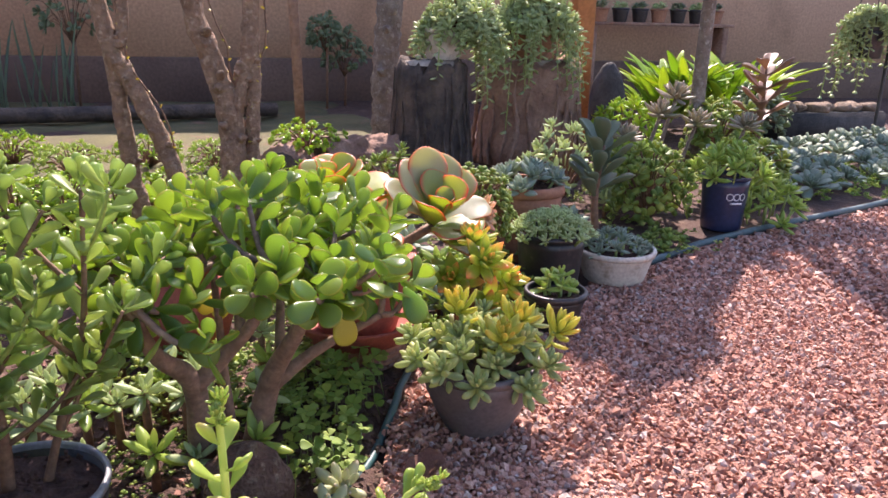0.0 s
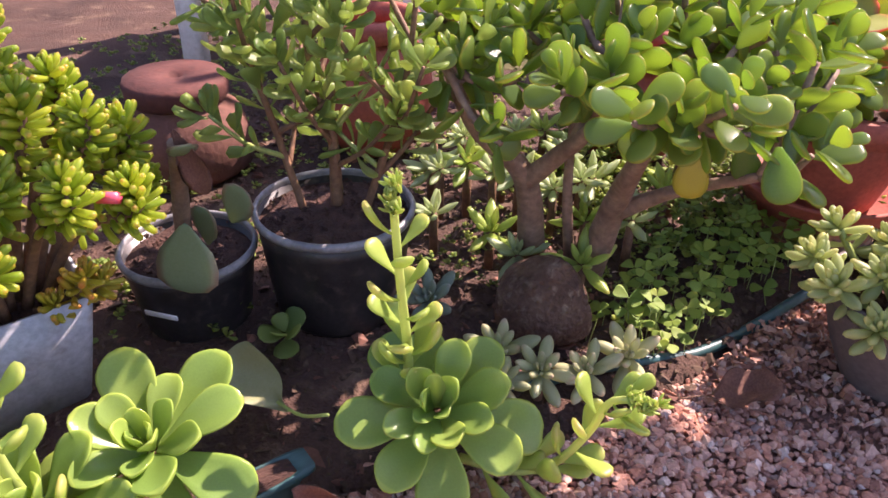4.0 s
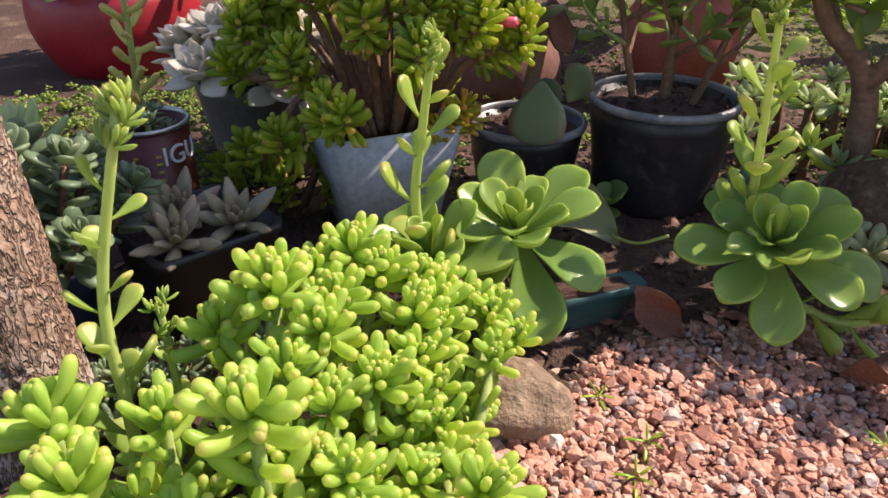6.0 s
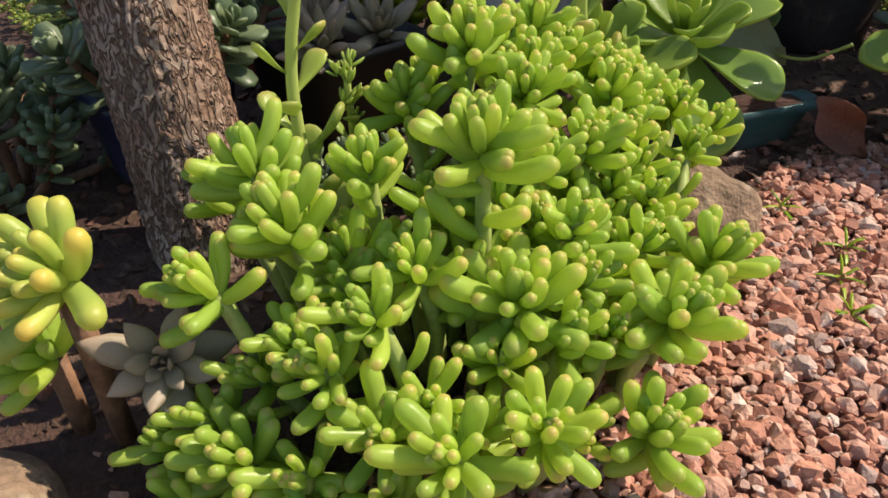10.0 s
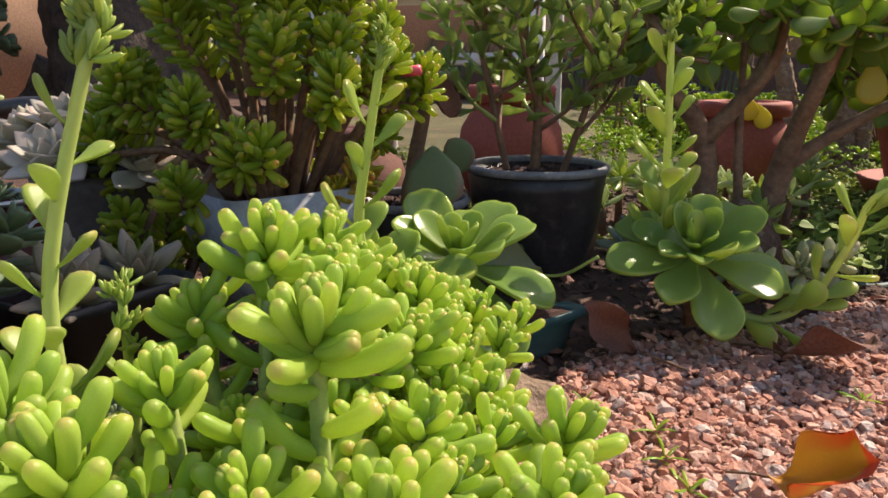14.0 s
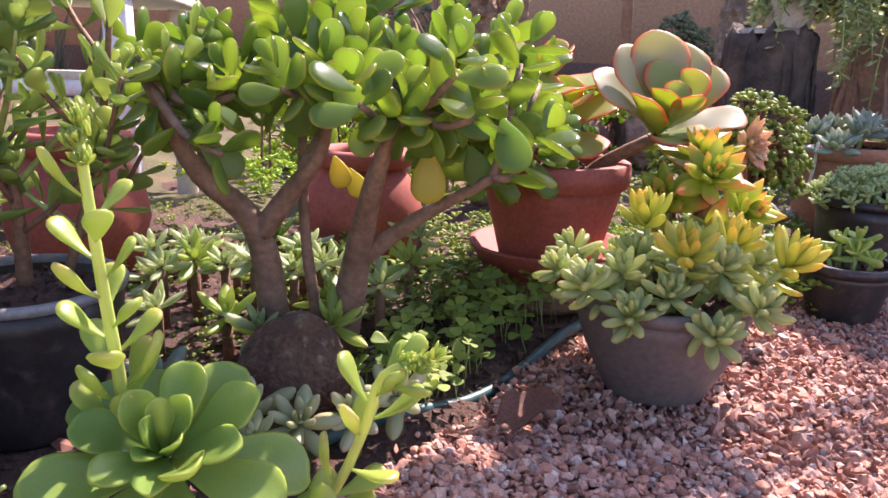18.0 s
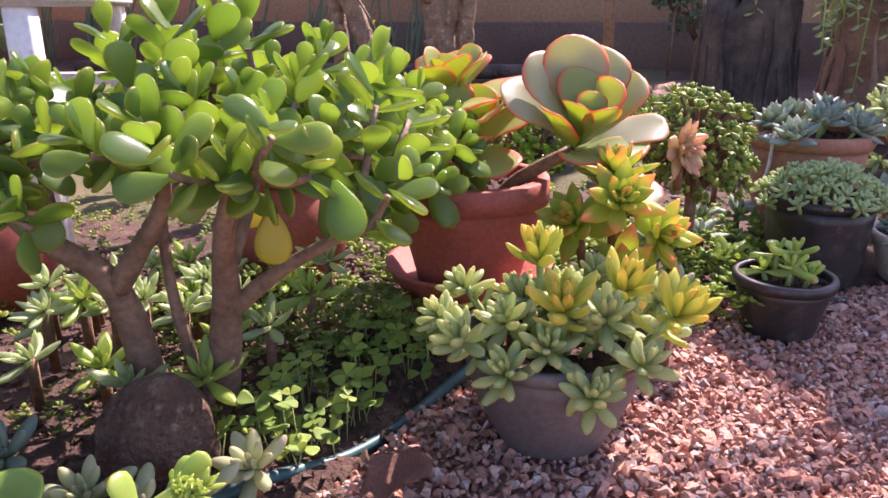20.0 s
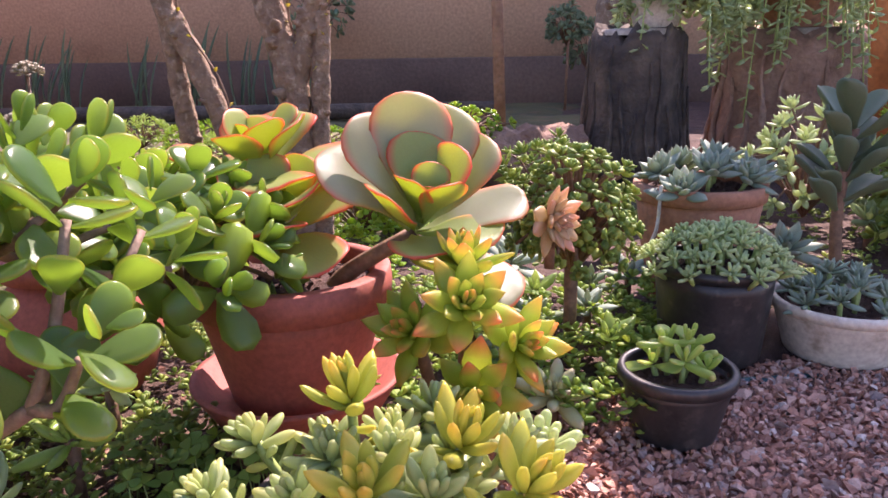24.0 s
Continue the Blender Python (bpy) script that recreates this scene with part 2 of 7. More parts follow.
def bark_mat(name, plate, pale, crack, scale=60.0, stretch=0.4):
    """Flaking bark: plates parted by dark cracks, with pale lichen."""
    m, nt, p = mat_nodes(name, 0.9)
    tc = nt.nodes.new("ShaderNodeTexCoord")
    mp = node(nt, "ShaderNodeMapping", Scale=(1.0, 1.0, stretch))
    nt.links.new(tc.outputs["Object"], mp.inputs["Vector"])
    warp = node(nt, "ShaderNodeTexNoise", Scale=scale * 0.6, Detail=3.0)
    nt.links.new(mp.outputs[0], warp.inputs["Vector"])
    add = nt.nodes.new("ShaderNodeVectorMath")
    add.operation = "MULTIPLY_ADD"
    add.inputs[1].default_value = (0.034, 0.034, 0.034)
    nt.links.new(warp.outputs["Color"], add.inputs[0])
    nt.links.new(mp.outputs[0], add.inputs[2])
    v = node(nt, "ShaderNodeTexVoronoi", Scale=scale)
    v.feature = "DISTANCE_TO_EDGE"
    nt.links.new(add.outputs[0], v.inputs["Vector"])
    edge = ramp(nt, v.outputs["Distance"], (0.02, (0, 0, 0)), (0.16, (1, 1, 1)))
    col = mixc(nt, ramp(nt, noise_of(nt, 16.0, 5.0), (0.4, (0, 0, 0)), (0.62, (1, 1, 1))), plate, pale)
    col = mixc(nt, edge, crack, col)
    col = mixc(nt, 0.45, col, ramp(nt, noise_of(nt, 240.0, 4.0), (0.3, (0.2, 0.2, 0.2)), (0.7, (0.8, 0.8, 0.8))), "OVERLAY")
    nt.links.new(col, p.inputs["Base Color"])
    bump(nt, p, maths(nt, "ADD", edge, maths(nt, "MULTIPLY", noise_of(nt, 200.0, 5.0), 0.6)), 0.9, 0.004)
    return m


M_trunk = bark_mat("flaking_bark", (0.25, 0.150, 0.098), (0.38, 0.31, 0.25), (0.165, 0.095, 0.062), 150.0, 0.36)
M_bark_tan = plain_mat("tan_bark", (0.17, 0.10, 0.058), (0.30, 0.19, 0.115), 30.0, 0.85, 90.0, 1.0, 0.012, (0.42, 0.31, 0.21))
M_dark_red = plain_mat("dark_red_clay", (0.065, 0.018, 0.013), (0.12, 0.038, 0.028), 9.0, 0.85, 120.0, 0.4, 0.003)
M_dark_clay = plain_mat("sooty_clay", (0.10, 0.04, 0.028), (0.17, 0.07, 0.045), 8.0, 0.85, 120.0, 0.4, 0.003)
M_jade_bark = plain_mat("jade_bark", (0.15, 0.088, 0.056), (0.26, 0.165, 0.11), 40.0, 0.7, 160.0, 0.5, 0.003)
M_flower_stem = leaf_mat("flower_stem", (0.50, 0.60, 0.17), rough=0.4, light=0.4, vary=0.08)
M_stem = plain_mat("green_stem", (0.26, 0.33, 0.09), (0.33, 0.40, 0.12), 60.0, 0.4, 200.0, 0.15)
M_stem_brown = plain_mat("brown_stem", (0.13, 0.065, 0.035), (0.24, 0.13, 0.07), 50.0, 0.7, 200.0, 0.5)
M_black = plain_mat("black_plastic", (0.016, 0.014, 0.014), (0.038, 0.032, 0.030), 26.0, 0.40, 200.0, 0.1, 0.001, (0.070, 0.055, 0.047))
# rim greyer than the pot: its translucent highlight is put into the colour
M_black_rim = plain_mat("highlit_black_rim", (0.14, 0.14, 0.145), (0.30, 0.295, 0.295), 30.0, 0.35, 200.0, 0.1, 0.001)
M_grey = plain_mat("grey_plastic", (0.10, 0.083, 0.078), (0.135, 0.112, 0.105), 10.0, 0.55, 160.0, 0.15, 0.001)
M_white_pot = plain_mat("grey_white_plastic", (0.36, 0.37, 0.39), (0.46, 0.47, 0.49), 14.0, 0.45, 160.0, 0.15, 0.001, (0.30, 0.28, 0.26))
M_cream = plain_mat("cream_plastic", (0.50, 0.43, 0.34), (0.60, 0.52, 0.42), 12.0, 0.5, 160.0, 0.15, 0.001, (0.36, 0.28, 0.2))
M_terra = plain_mat("terracotta", (0.28, 0.062, 0.038), (0.35, 0.088, 0.054), 9.0, 0.72, 180.0, 0.25, 0.0015)
M_clay = plain_mat("weathered_clay", (0.30, 0.125, 0.065), (0.38, 0.19, 0.11), 8.0, 0.85, 120.0, 0.4, 0.003, (0.16, 0.10, 0.07))
M_red = plain_mat("red_enamel", (0.22, 0.006, 0.012), (0.29, 0.010, 0.018), 6.0, 0.45, 100.0, 0.05, 0.001, coat=0.1)
M_can = plain_mat("maroon_tin", (0.085, 0.012, 0.009), (0.12, 0.02, 0.014), 8.0, 0.4, 150.0, 0.1, 0.001)
M_tin = plain_mat("bare_tin", (0.42, 0.40, 0.38), (0.55, 0.53, 0.5), 40.0, 0.35, 200.0, 0.2, 0.001, metal=0.8)
M_ink = plain_mat("white_print", (0.72, 0.72, 0.72), (0.8, 0.8, 0.8), 30.0, 0.5)
M_yellow_ink = plain_mat("yellow_print", (0.55, 0.38, 0.06), (0.62, 0.45, 0.10), 30.0, 0.5)
M_teal = plain_mat("teal_plastic", (0.022, 0.075, 0.075), (0.035, 0.10, 0.10), 10.0, 0.45, 120.0, 0.1, 0.001, (0.10, 0.13, 0.12))
M_dull_teal = plain_mat("dull_teal_plastic", (0.05, 0.085, 0.085), (0.08, 0.115, 0.11), 10.0, 0.6, 120.0, 0.1, 0.001, (0.13, 0.12, 0.10))
M_matt_black = plain_mat("matt_black_plastic", (0.012, 0.011, 0.011), (0.024, 0.022, 0.021), 14.0, 0.55, 200.0, 0.1, 0.001)
M_navy = plain_mat("navy_enamel", (0.022, 0.026, 0.06), (0.034, 0.038, 0.08), 10.0, 0.3, 100.0, 0.05, 0.001)
M_wood = plain_mat("orange_timber", (0.36, 0.13, 0.035), (0.44, 0.18, 0.06), 5.0, 0.6, 60.0, 0.4, 0.002)
M_char = plain_mat("charred_wood", (0.035, 0.026, 0.022), (0.12, 0.085, 0.06), 14.0, 0.9, 60.0, 1.0, 0.01)
M_oldwood = plain_mat("weathered_wood", (0.19, 0.10, 0.065), (0.36, 0.22, 0.15), 10.0, 0.9, 60.0, 1.0, 0.01)
M_rock = plain_mat("brown_rock", (0.13, 0.085, 0.055), (0.25, 0.17, 0.11), 26.0, 0.9, 130.0, 0.9, 0.006, (0.30, 0.24, 0.17))
M_brown_stone = plain_mat("brown_field_stone", (0.11, 0.055, 0.034), (0.20, 0.112, 0.07), 40.0, 0.95, 170.0, 1.0, 0.012, (0.30, 0.21, 0.14))
M_dark_rock = plain_mat("dark_stone", (0.035, 0.032, 0.03), (0.08, 0.07, 0.062), 14.0, 0.85, 90.0, 0.8, 0.006)
M_chair = plain_mat("white_paint", (0.66, 0.62, 0.56), (0.74, 0.71, 0.66), 8.0, 0.5, 120.0, 0.2, 0.001, (0.5, 0.45, 0.38))
M_wire = plain_mat("black_wire", (0.02, 0.02, 0.02), (0.04, 0.04, 0.04), 10.0, 0.5)
M_cord = plain_mat("pale_cord", (0.5, 0.48, 0.42), (0.6, 0.57, 0.5), 30.0, 0.8)
M_pink = plain_mat("pink_plastic", (0.62, 0.06, 0.10), (0.70, 0.09, 0.14), 30.0, 0.35)


def gravel_mat():
    m, nt, p = mat_nodes("pink_gravel", 0.8)
    r = chance(nt)
    col = ramp(nt, r, (0.0, (0.21, 0.085, 0.056)), (0.2, (0.37, 0.165, 0.107)), (0.4, (0.50, 0.235, 0.153)), (0.6, (0.44, 0.24, 0.178)), (0.78, (0.56, 0.335, 0.245)), (0.9, (0.27, 0.185, 0.16)), (1.0, (0.64, 0.49, 0.41)))
    col = mixc(nt, 0.4, col, ramp(nt, noise_of(nt, 350.0, 4.0), (0.3, (0.3, 0.3, 0.3)), (0.7, (0.75, 0.75, 0.75))), "OVERLAY")
    nt.links.new(col, p.inputs["Base Color"])
    bump(nt, p, noise_of(nt, 420.0, 5.0), 0.8, 0.0016)
    return m


M_gravel = gravel_mat()
for dull in (M_black, M_navy, M_black_rim):
    dull.node_tree.nodes["Principled BSDF"].inputs["Specular IOR Level"].default_value = 0.45

# ---- mesh helpers ----


def raw_mesh(name, verts, faces, mat, smooth=True, attrs=None):
    """A mesh from arrays: faces is a list of (n, k) index arrays."""
    me = bpy.data.meshes.new(name)
    verts = np.asarray(verts, dtype=np.float32)
    me.vertices.add(len(verts))
    me.vertices.foreach_set("co", verts.ravel())
    faces = [np.asarray(f, dtype=np.int32) for f in faces if len(f)]
    loops = np.concatenate([f.ravel() for f in faces])
    totals = np.concatenate([np.full(len(f), f.shape[1], dtype=np.int32) for f in faces])
    me.loops.add(len(loops))
    me.loops.foreach_set("vertex_index", loops)
    me.polygons.add(len(totals))
    me.polygons.foreach_set("loop_start", np.concatenate(([0], np.cumsum(totals)[:-1])).astype(np.int32))
    me.polygons.foreach_set("use_smooth", np.full(len(totals), smooth))
    for key, values in (attrs or {}).items():
        me.attributes.new(key, "FLOAT", "POINT").data.foreach_set("value", np.asarray(values, dtype=np.float32))
    me.update(calc_edges=True)
    me.validate()
    me.materials.append(mat)
    return me


def outline(s, profile):
    """Half-widths along a leaf: a smooth line through the profile's points."""
    x, y = (np.array(c, dtype=float) for c in zip(*profile))
    d = np.gradient(y, x)
    d[0], d[-1] = (y[1] - y[0]) / (x[1] - x[0]), 1.6 * (y[-1] - y[-2]) / (x[-1] - x[-2])
    i = np.clip(np.searchsorted(x, s) - 1, 0, len(x) - 2)
    h = x[i + 1] - x[i]
    u = (s - x[i]) / h
    return np.maximum(0.02, (1 + 2 * u) * (1 - u) ** 2 * y[i] + u * (1 - u) ** 2 * h * d[i] + u * u * (3 - 2 * u) * y[i + 1] + u * u * (u - 1) * h * d[i + 1])


class Leaf:
    """A leaf 1 long from the origin along +y, its upper face to +z."""

    def __init__(self, profile, width, thick, bend=0.0, cup=0.0, rings=8, around=8, point=0.0, wave=0.0, coarse=False):
        self.low = self if coarse or rings < 5 else Leaf(profile, width, thick, bend, cup, 5, 5, point, 0.0, True)
        s = (1 - np.cos(np.linspace(0, math.pi, rings + 1))) / 2
        s = s[1:-1]
        prof = outline(s, profile)
        a = np.linspace(0, 2 * math.pi, around, endpoint=False)
        verts, along, side, upper = [(0, 0, 0)], [0.0], [0.0], [0.0]
        for sv, w in zip(s, prof):
            slope = math.atan(2 * bend * sv)
            ty, tz = math.cos(slope), math.sin(slope)
            for an in a:
                cx, cz = math.cos(an), math.sin(an)
                x = cx * width * w
                off = cz * thick * (0.2 + 0.8 * w) + cup * width * cx * cx * w + wave * math.sin(sv * 9 + cx * 2) * abs(cx)
                verts.append((x, sv - off * tz, bend * sv * sv + off * ty))
                along.append(sv)
                upper.append(1.0 if cz > 0.1 and sv > 0.3 else 0.0)
                side.append(max(abs(cx) if abs(cz) < 0.75 else 0.0, 1.0 if sv > 0.955 else 0.0))
        verts.append((0, 1.0 + point, bend * (1 + point)))
        along.append(1.0), side.append(1.0), upper.append(0.0)
        n, r = around, len(s)
        quads = [(1 + i * n + j, 1 + i * n + (j + 1) % n, 1 + (i + 1) * n + (j + 1) % n, 1 + (i + 1) * n + j) for i in range(r - 1) for j in range(n)]
        tris = [(0, 1 + (j + 1) % n, 1 + j) for j in range(n)] + [(len(verts) - 1, 1 + (r - 1) * n + j, 1 + (r - 1) * n + (j + 1) % n) for j in range(n)]
        self.v, self.q, self.t = np.array(verts), np.array(quads), np.array(tris)
        self.along, self.side, self.upper = np.array(along), np.array(side), np.array(upper)
        self.made = {}

    def mesh(self, mat):
        if mat.name not in self.made:
            self.made[mat.name] = raw_mesh("leaf", self.v, [self.q, self.t], mat, True, {"along": self.along, "side": self.side, "upper": self.upper})
        return self.made[mat.name]

    def joined(self, name, mats, mat):
        ms = np.array([np.array(m) for m in mats])
        h = np.concatenate([self.v, np.ones((len(self.v), 1))], 1)
        v = np.einsum("kij,nj->kni", ms, h)[:, :, :3].reshape(-1, 3)
        off = (np.arange(len(ms)) * len(self.v))[:, None, None]
        return raw_mesh(name, v, [(self.q[None] + off).reshape(-1, 4), (self.t[None] + off).reshape(-1, 3)], mat, True,
                        {"along": np.tile(self.along, len(ms)), "side": np.tile(self.side, len(ms)), "upper": np.tile(self.upper, len(ms))})


OBOVATE = [(0, 0.12), (0.15, 0.22), (0.4, 0.55), (0.7, 0.98), (0.85, 0.98), (0.95, 0.7), (1, 0.2)]
BEAN = [(0, 0.5), (0.08, 0.7), (0.3, 0.86), (0.6, 1.0), (0.82, 1.0), (0.9, 0.9), (0.95, 0.72), (0.98, 0.48), (1, 0.15)]
LANCE = [(0, 0.35), (0.2, 0.65), (0.5, 1.0), (0.75, 0.8), (0.92, 0.35), (1, 0.1)]
ROUND = [(0, 0.10), (0.12, 0.3), (0.35, 0.8), (0.6, 1.0), (0.85, 0.9), (0.95, 0.6), (1, 0.2)]
STRAP = [(0, 0.5), (0.3, 0.9), (0.6, 1.0), (0.85, 0.6), (1, 0.1)]
SPOON = [(0, 0.22), (0.15, 0.36), (0.4, 0.70), (0.62, 0.97), (0.78, 1.0), (0.91, 0.76), (1, 0.25)]
PLUMP = [(0, 0.45), (0.25, 0.72), (0.55, 1.0), (0.78, 0.88), (0.92, 0.52), (1, 0.12)]
OVAL = [(0, 0.14), (0.12, 0.34), (0.35, 0.76), (0.6, 1.0), (0.82, 0.92), (0.94, 0.62), (1, 0.2)]
L_jade = [Leaf(OVAL, 0.325, 0.085, bend=b, cup=0.10, rings=12, around=12) for b in (-0.12, 0.05, 0.18)]
L_bean = [Leaf(BEAN, 0.158, 0.146, bend=b, rings=12, around=10) for b in (0.22, 0.36, 0.52)]
L_fat = [Leaf(BEAN, 0.155, 0.138, bend=b, rings=8, around=8) for b in (0.12, 0.28)]
L_rosette = [Leaf(SPOON, 0.262, 0.060, bend=b, cup=0.42, rings=16, around=14, point=0.005) for b in (-0.1, 0.08, 0.22)]
L_lance = [Leaf(LANCE, 0.17, 0.09, bend=b, rings=8, around=8) for b in (0.08, 0.2)]
L_point = [Leaf(LANCE, 0.24, 0.10, bend=b, cup=0.1, rings=8, around=8, point=0.04) for b in (0.1, 0.25)]
L_broad = [Leaf(LANCE, 0.33, 0.09, bend=b, cup=0.15, rings=9, around=10, point=0.04) for b in (0.1, 0.25)]
L_flap = [Leaf([(0, 0.12), (0.15, 0.22), (0.4, 0.62), (0.65, 0.98), (0.82, 0.96), (0.94, 0.66), (1, 0.2)], 0.385, 0.035, bend=b, cup=0.12, rings=14, around=16, wave=0.03) for b in (-0.16, -0.04, 0.08)]
L_plump = [Leaf(PLUMP, 0.19, 0.13, bend=b, rings=9, around=9) for b in (0.06, 0.2)]
L_upswept = [Leaf(PLUMP, 0.17, 0.11, bend=b, rings=9, around=9, point=0.04) for b in (0.2, 0.34)]
L_shrub = [Leaf(OBOVATE, 0.26, 0.080, bend=b, cup=0.1, rings=9, around=9) for b in (0.1, 0.26)]
L_stalk = [Leaf(OBOVATE, 0.245, 0.085, bend=b, cup=0.15, rings=10, around=10) for b in (0.15, 0.34)]
L_round = Leaf(ROUND, 0.42, 0.06, bend=0.1, cup=0.15, rings=7, around=8)
L_strap = Leaf(STRAP, 0.085, 0.012, bend=-0.35, cup=0.3, rings=9, around=6)
L_thin = Leaf(ROUND, 0.40, 0.012, bend=0.15, cup=0.2, rings=8, around=8, wave=0.03)
L_curl = [Leaf(ROUND, 0.34, 0.006, bend=b, cup=c, rings=18, around=20, wave=0.10, point=0.06) for b, c in ((0.55, 0.7), (0.25, 0.5))]
L_mini = Leaf(ROUND, 0.42, 0.12, bend=0.1, rings=3, around=4)


def mesh_of(bm, name, mat, smooth=True):
    me = bpy.data.meshes.new(name)
    bmesh.ops.recalc_face_normals(bm, faces=bm.faces)
    for f in bm.faces:
        f.smooth = smooth
    bm.to_mesh(me)
    bm.free()
    me.materials.append(mat)
    return me


def thing(name, at, label, category, group="", kind="", rz=0.0):
    ob = new(name)
    ob.empty_display_size = 0.02
    ob.matrix_world = pose(*at, 0, 0, rz)
    return tagged(ob, label, category, group, kind)


def part(name, bm, mat, parent, label="", at=None):
    """One mesh under a thing or a part. bm: a bmesh or a mesh."""
    me = bm if isinstance(bm, bpy.types.Mesh) else mesh_of(bm, name, mat)
    ob = new(name, me)
    ob.parent = parent
    if at is not None:
        ob.matrix_local = at
    return tagged(ob, label)


def solo(name, bm, mat, at, label, category, group="", kind="", rz=0.0):
    me = bm if isinstance(bm, bpy.types.Mesh) else mesh_of(bm, name, mat)
    ob = new(name, me)
    ob.matrix_world = pose(*at, 0, 0, rz)
    return tagged(ob, label, category, group, kind)


def lathe(profile, around=40, wobble=0.0, seed=0):
    """A turned shape from (radius, height) pairs."""
    bm = bmesh.new()
    rows = []
    rr = random.Random(seed)
    ph = [rr.uniform(0, 6.28) for _ in range(3)]
    for r, z in profile:
        if r < 1e-5:
            rows.append([bm.verts.new((0, 0, z))])
        else:
            rows.append([bm.verts.new((r * k * math.cos(a), r * k * math.sin(a), z)) for j in range(around)
                         for a in [2 * math.pi * j / around] for k in [1 + wobble * (math.sin(2 * a + ph[0]) + 0.5 * math.sin(5 * a + ph[1] + z * 40))]])
    for p, q in zip(rows, rows[1:]):
        for j in range(around):
            a, b = p[j % len(p)], p[(j + 1) % len(p)]
            c, d = q[(j + 1) % len(q)], q[j % len(q)]
            vs = [v for k, v in enumerate((a, b, c, d)) if v not in (a, b, c, d)[:k]]
            if len(vs) > 2:
                bm.faces.new(vs)
    return bm


def tube(points, radii, around=10, knobbly=0.0, seed=0, bm=None):
    """A round, tapering, bent rod through the points, closed at both ends."""
    bm = bm or bmesh.new()
    rr = random.Random(seed)
    pts = [Vector(p) for p in points]
    if not hasattr(radii, "__len__"):
        radii = [radii] * len(pts)
    rows, side = [], None
    for i, p in enumerate(pts):
        d = (pts[min(i + 1, len(pts) - 1)] - pts[max(i - 1, 0)]).normalized()
        if side is None:
            side = d.orthogonal().normalized()
        side = (side - d * side.dot(d)).normalized()
        up = d.cross(side)
        rows.append([bm.verts.new(p + (side * math.cos(a) + up * math.sin(a)) * radii[i] * (1 + rr.uniform(-knobbly, knobbly)))
                     for a in [2 * math.pi * j / around for j in range(around)]])
    for p, q in zip(rows, rows[1:]):
        for j in range(around):
            bm.faces.new((p[j], p[(j + 1) % around], q[(j + 1) % around], q[j]))
    bm.faces.new(rows[0][::-1]), bm.faces.new(rows[-1])
    return bm


def curve_pts(ctrl, n):
    """Points of a smooth line through the control points."""
    c = [Vector(p) for p in ctrl]
    c = [c[0] * 2 - c[1]] + c + [c[-1] * 2 - c[-2]]
    out = []
    for k in range(n + 1):
        u = k / n * (len(c) - 3)
        i = min(int(u), len(c) - 4)
        u -= i
        a, b, d, e = c[i:i + 4]
        out.append(0.5 * ((2 * b) + (d - a) * u + (2 * a - 5 * b + 4 * d - e) * u * u + (3 * b - a - 3 * d + e) * u ** 3))
    return out


def taper(a, b, n):
    return [a + (b - a) * k / n for k in range(n + 1)]


def rock(size, seed, sub=3, rough=0.25):
    bm = bmesh.new()
    bmesh.ops.create_icosphere(bm, subdivisions=sub, radius=1.0)
    off = Vector((seed * 3.1, seed * 1.7, seed * 0.9))
    for v in bm.verts:
        n = noise.noise(v.co * 1.1 + off) + 0.45 * noise.noise(v.co * 2.7 + off) + 0.2 * noise.noise(v.co * 7 + off)
        v.co *= 1 + rough * n
        v.co = Vector((v.co.x * size[0], v.co.y * size[1], v.co.z * size[2]))
    return bm


def box(x0, y0, z0, x1, y1, z1, bevel=0.0, seg=2, bm=None):
    own = bmesh.new()
    bmesh.ops.create_cube(own, size=1.0)
    for v in own.verts:
        v.co = Vector(((v.co.x + 0.5) * (x1 - x0) + x0, (v.co.y + 0.5) * (y1 - y0) + y0, (v.co.z + 0.5) * (z1 - z0) + z0))
    if bevel:
        bmesh.ops.bevel(own, geom=own.edges, offset=bevel, segments=seg, affect="EDGES")
    return own


# ---- plant helpers ----


def leaf_at(p, d, axis, length, wide=1.0, roll=0.0):
    """The pose of a leaf: base p, direction d, upper face towards axis."""
    d = Vector(d).normalized()
    x = d.cross(Vector(axis))
    x = x.normalized() if x.length > 1e-4 else d.orthogonal().normalized()
    z = x.cross(d)
    m = Matrix((x * length * wide, d * length, z * length)).transposed().to_4x4()
    m.translation = p
    return m @ Matrix.Rotation(roll, 4, "Y") if roll else m


def head(p, axis, n, length, inner=10, outer=85, core=0.35, rise=0.25, rnd=None, jitter=8, wide=1.0, power=1.0):
    """Poses of the leaves of one rosette, from the outermost to the heart."""
    rnd = rnd or random
    a = Vector(axis).normalized()
    u = a.orthogonal().normalized()
    w = a.cross(u)
    start, out = rnd.uniform(0, 6.28), []
    for k in range(n):
        f = (k / max(1, n - 1)) ** power
        tilt = radians(outer + (inner - outer) * f + rnd.uniform(-jitter, jitter))
        ang = start + k * 2.39996 + rnd.uniform(-0.12, 0.12)
        rad = u * math.cos(ang) + w * math.sin(ang)
        d = a * math.cos(tilt) + rad * math.sin(tilt)
        up = a * math.sin(tilt) - rad * math.cos(tilt)
        ln = length * (1 + (core - 1) * f) * rnd.uniform(0.9, 1.08)
        out.append(leaf_at(Vector(p) + a * (f * rise * length) + rad * 0.04 * length, d, up, ln, wide))
    return out


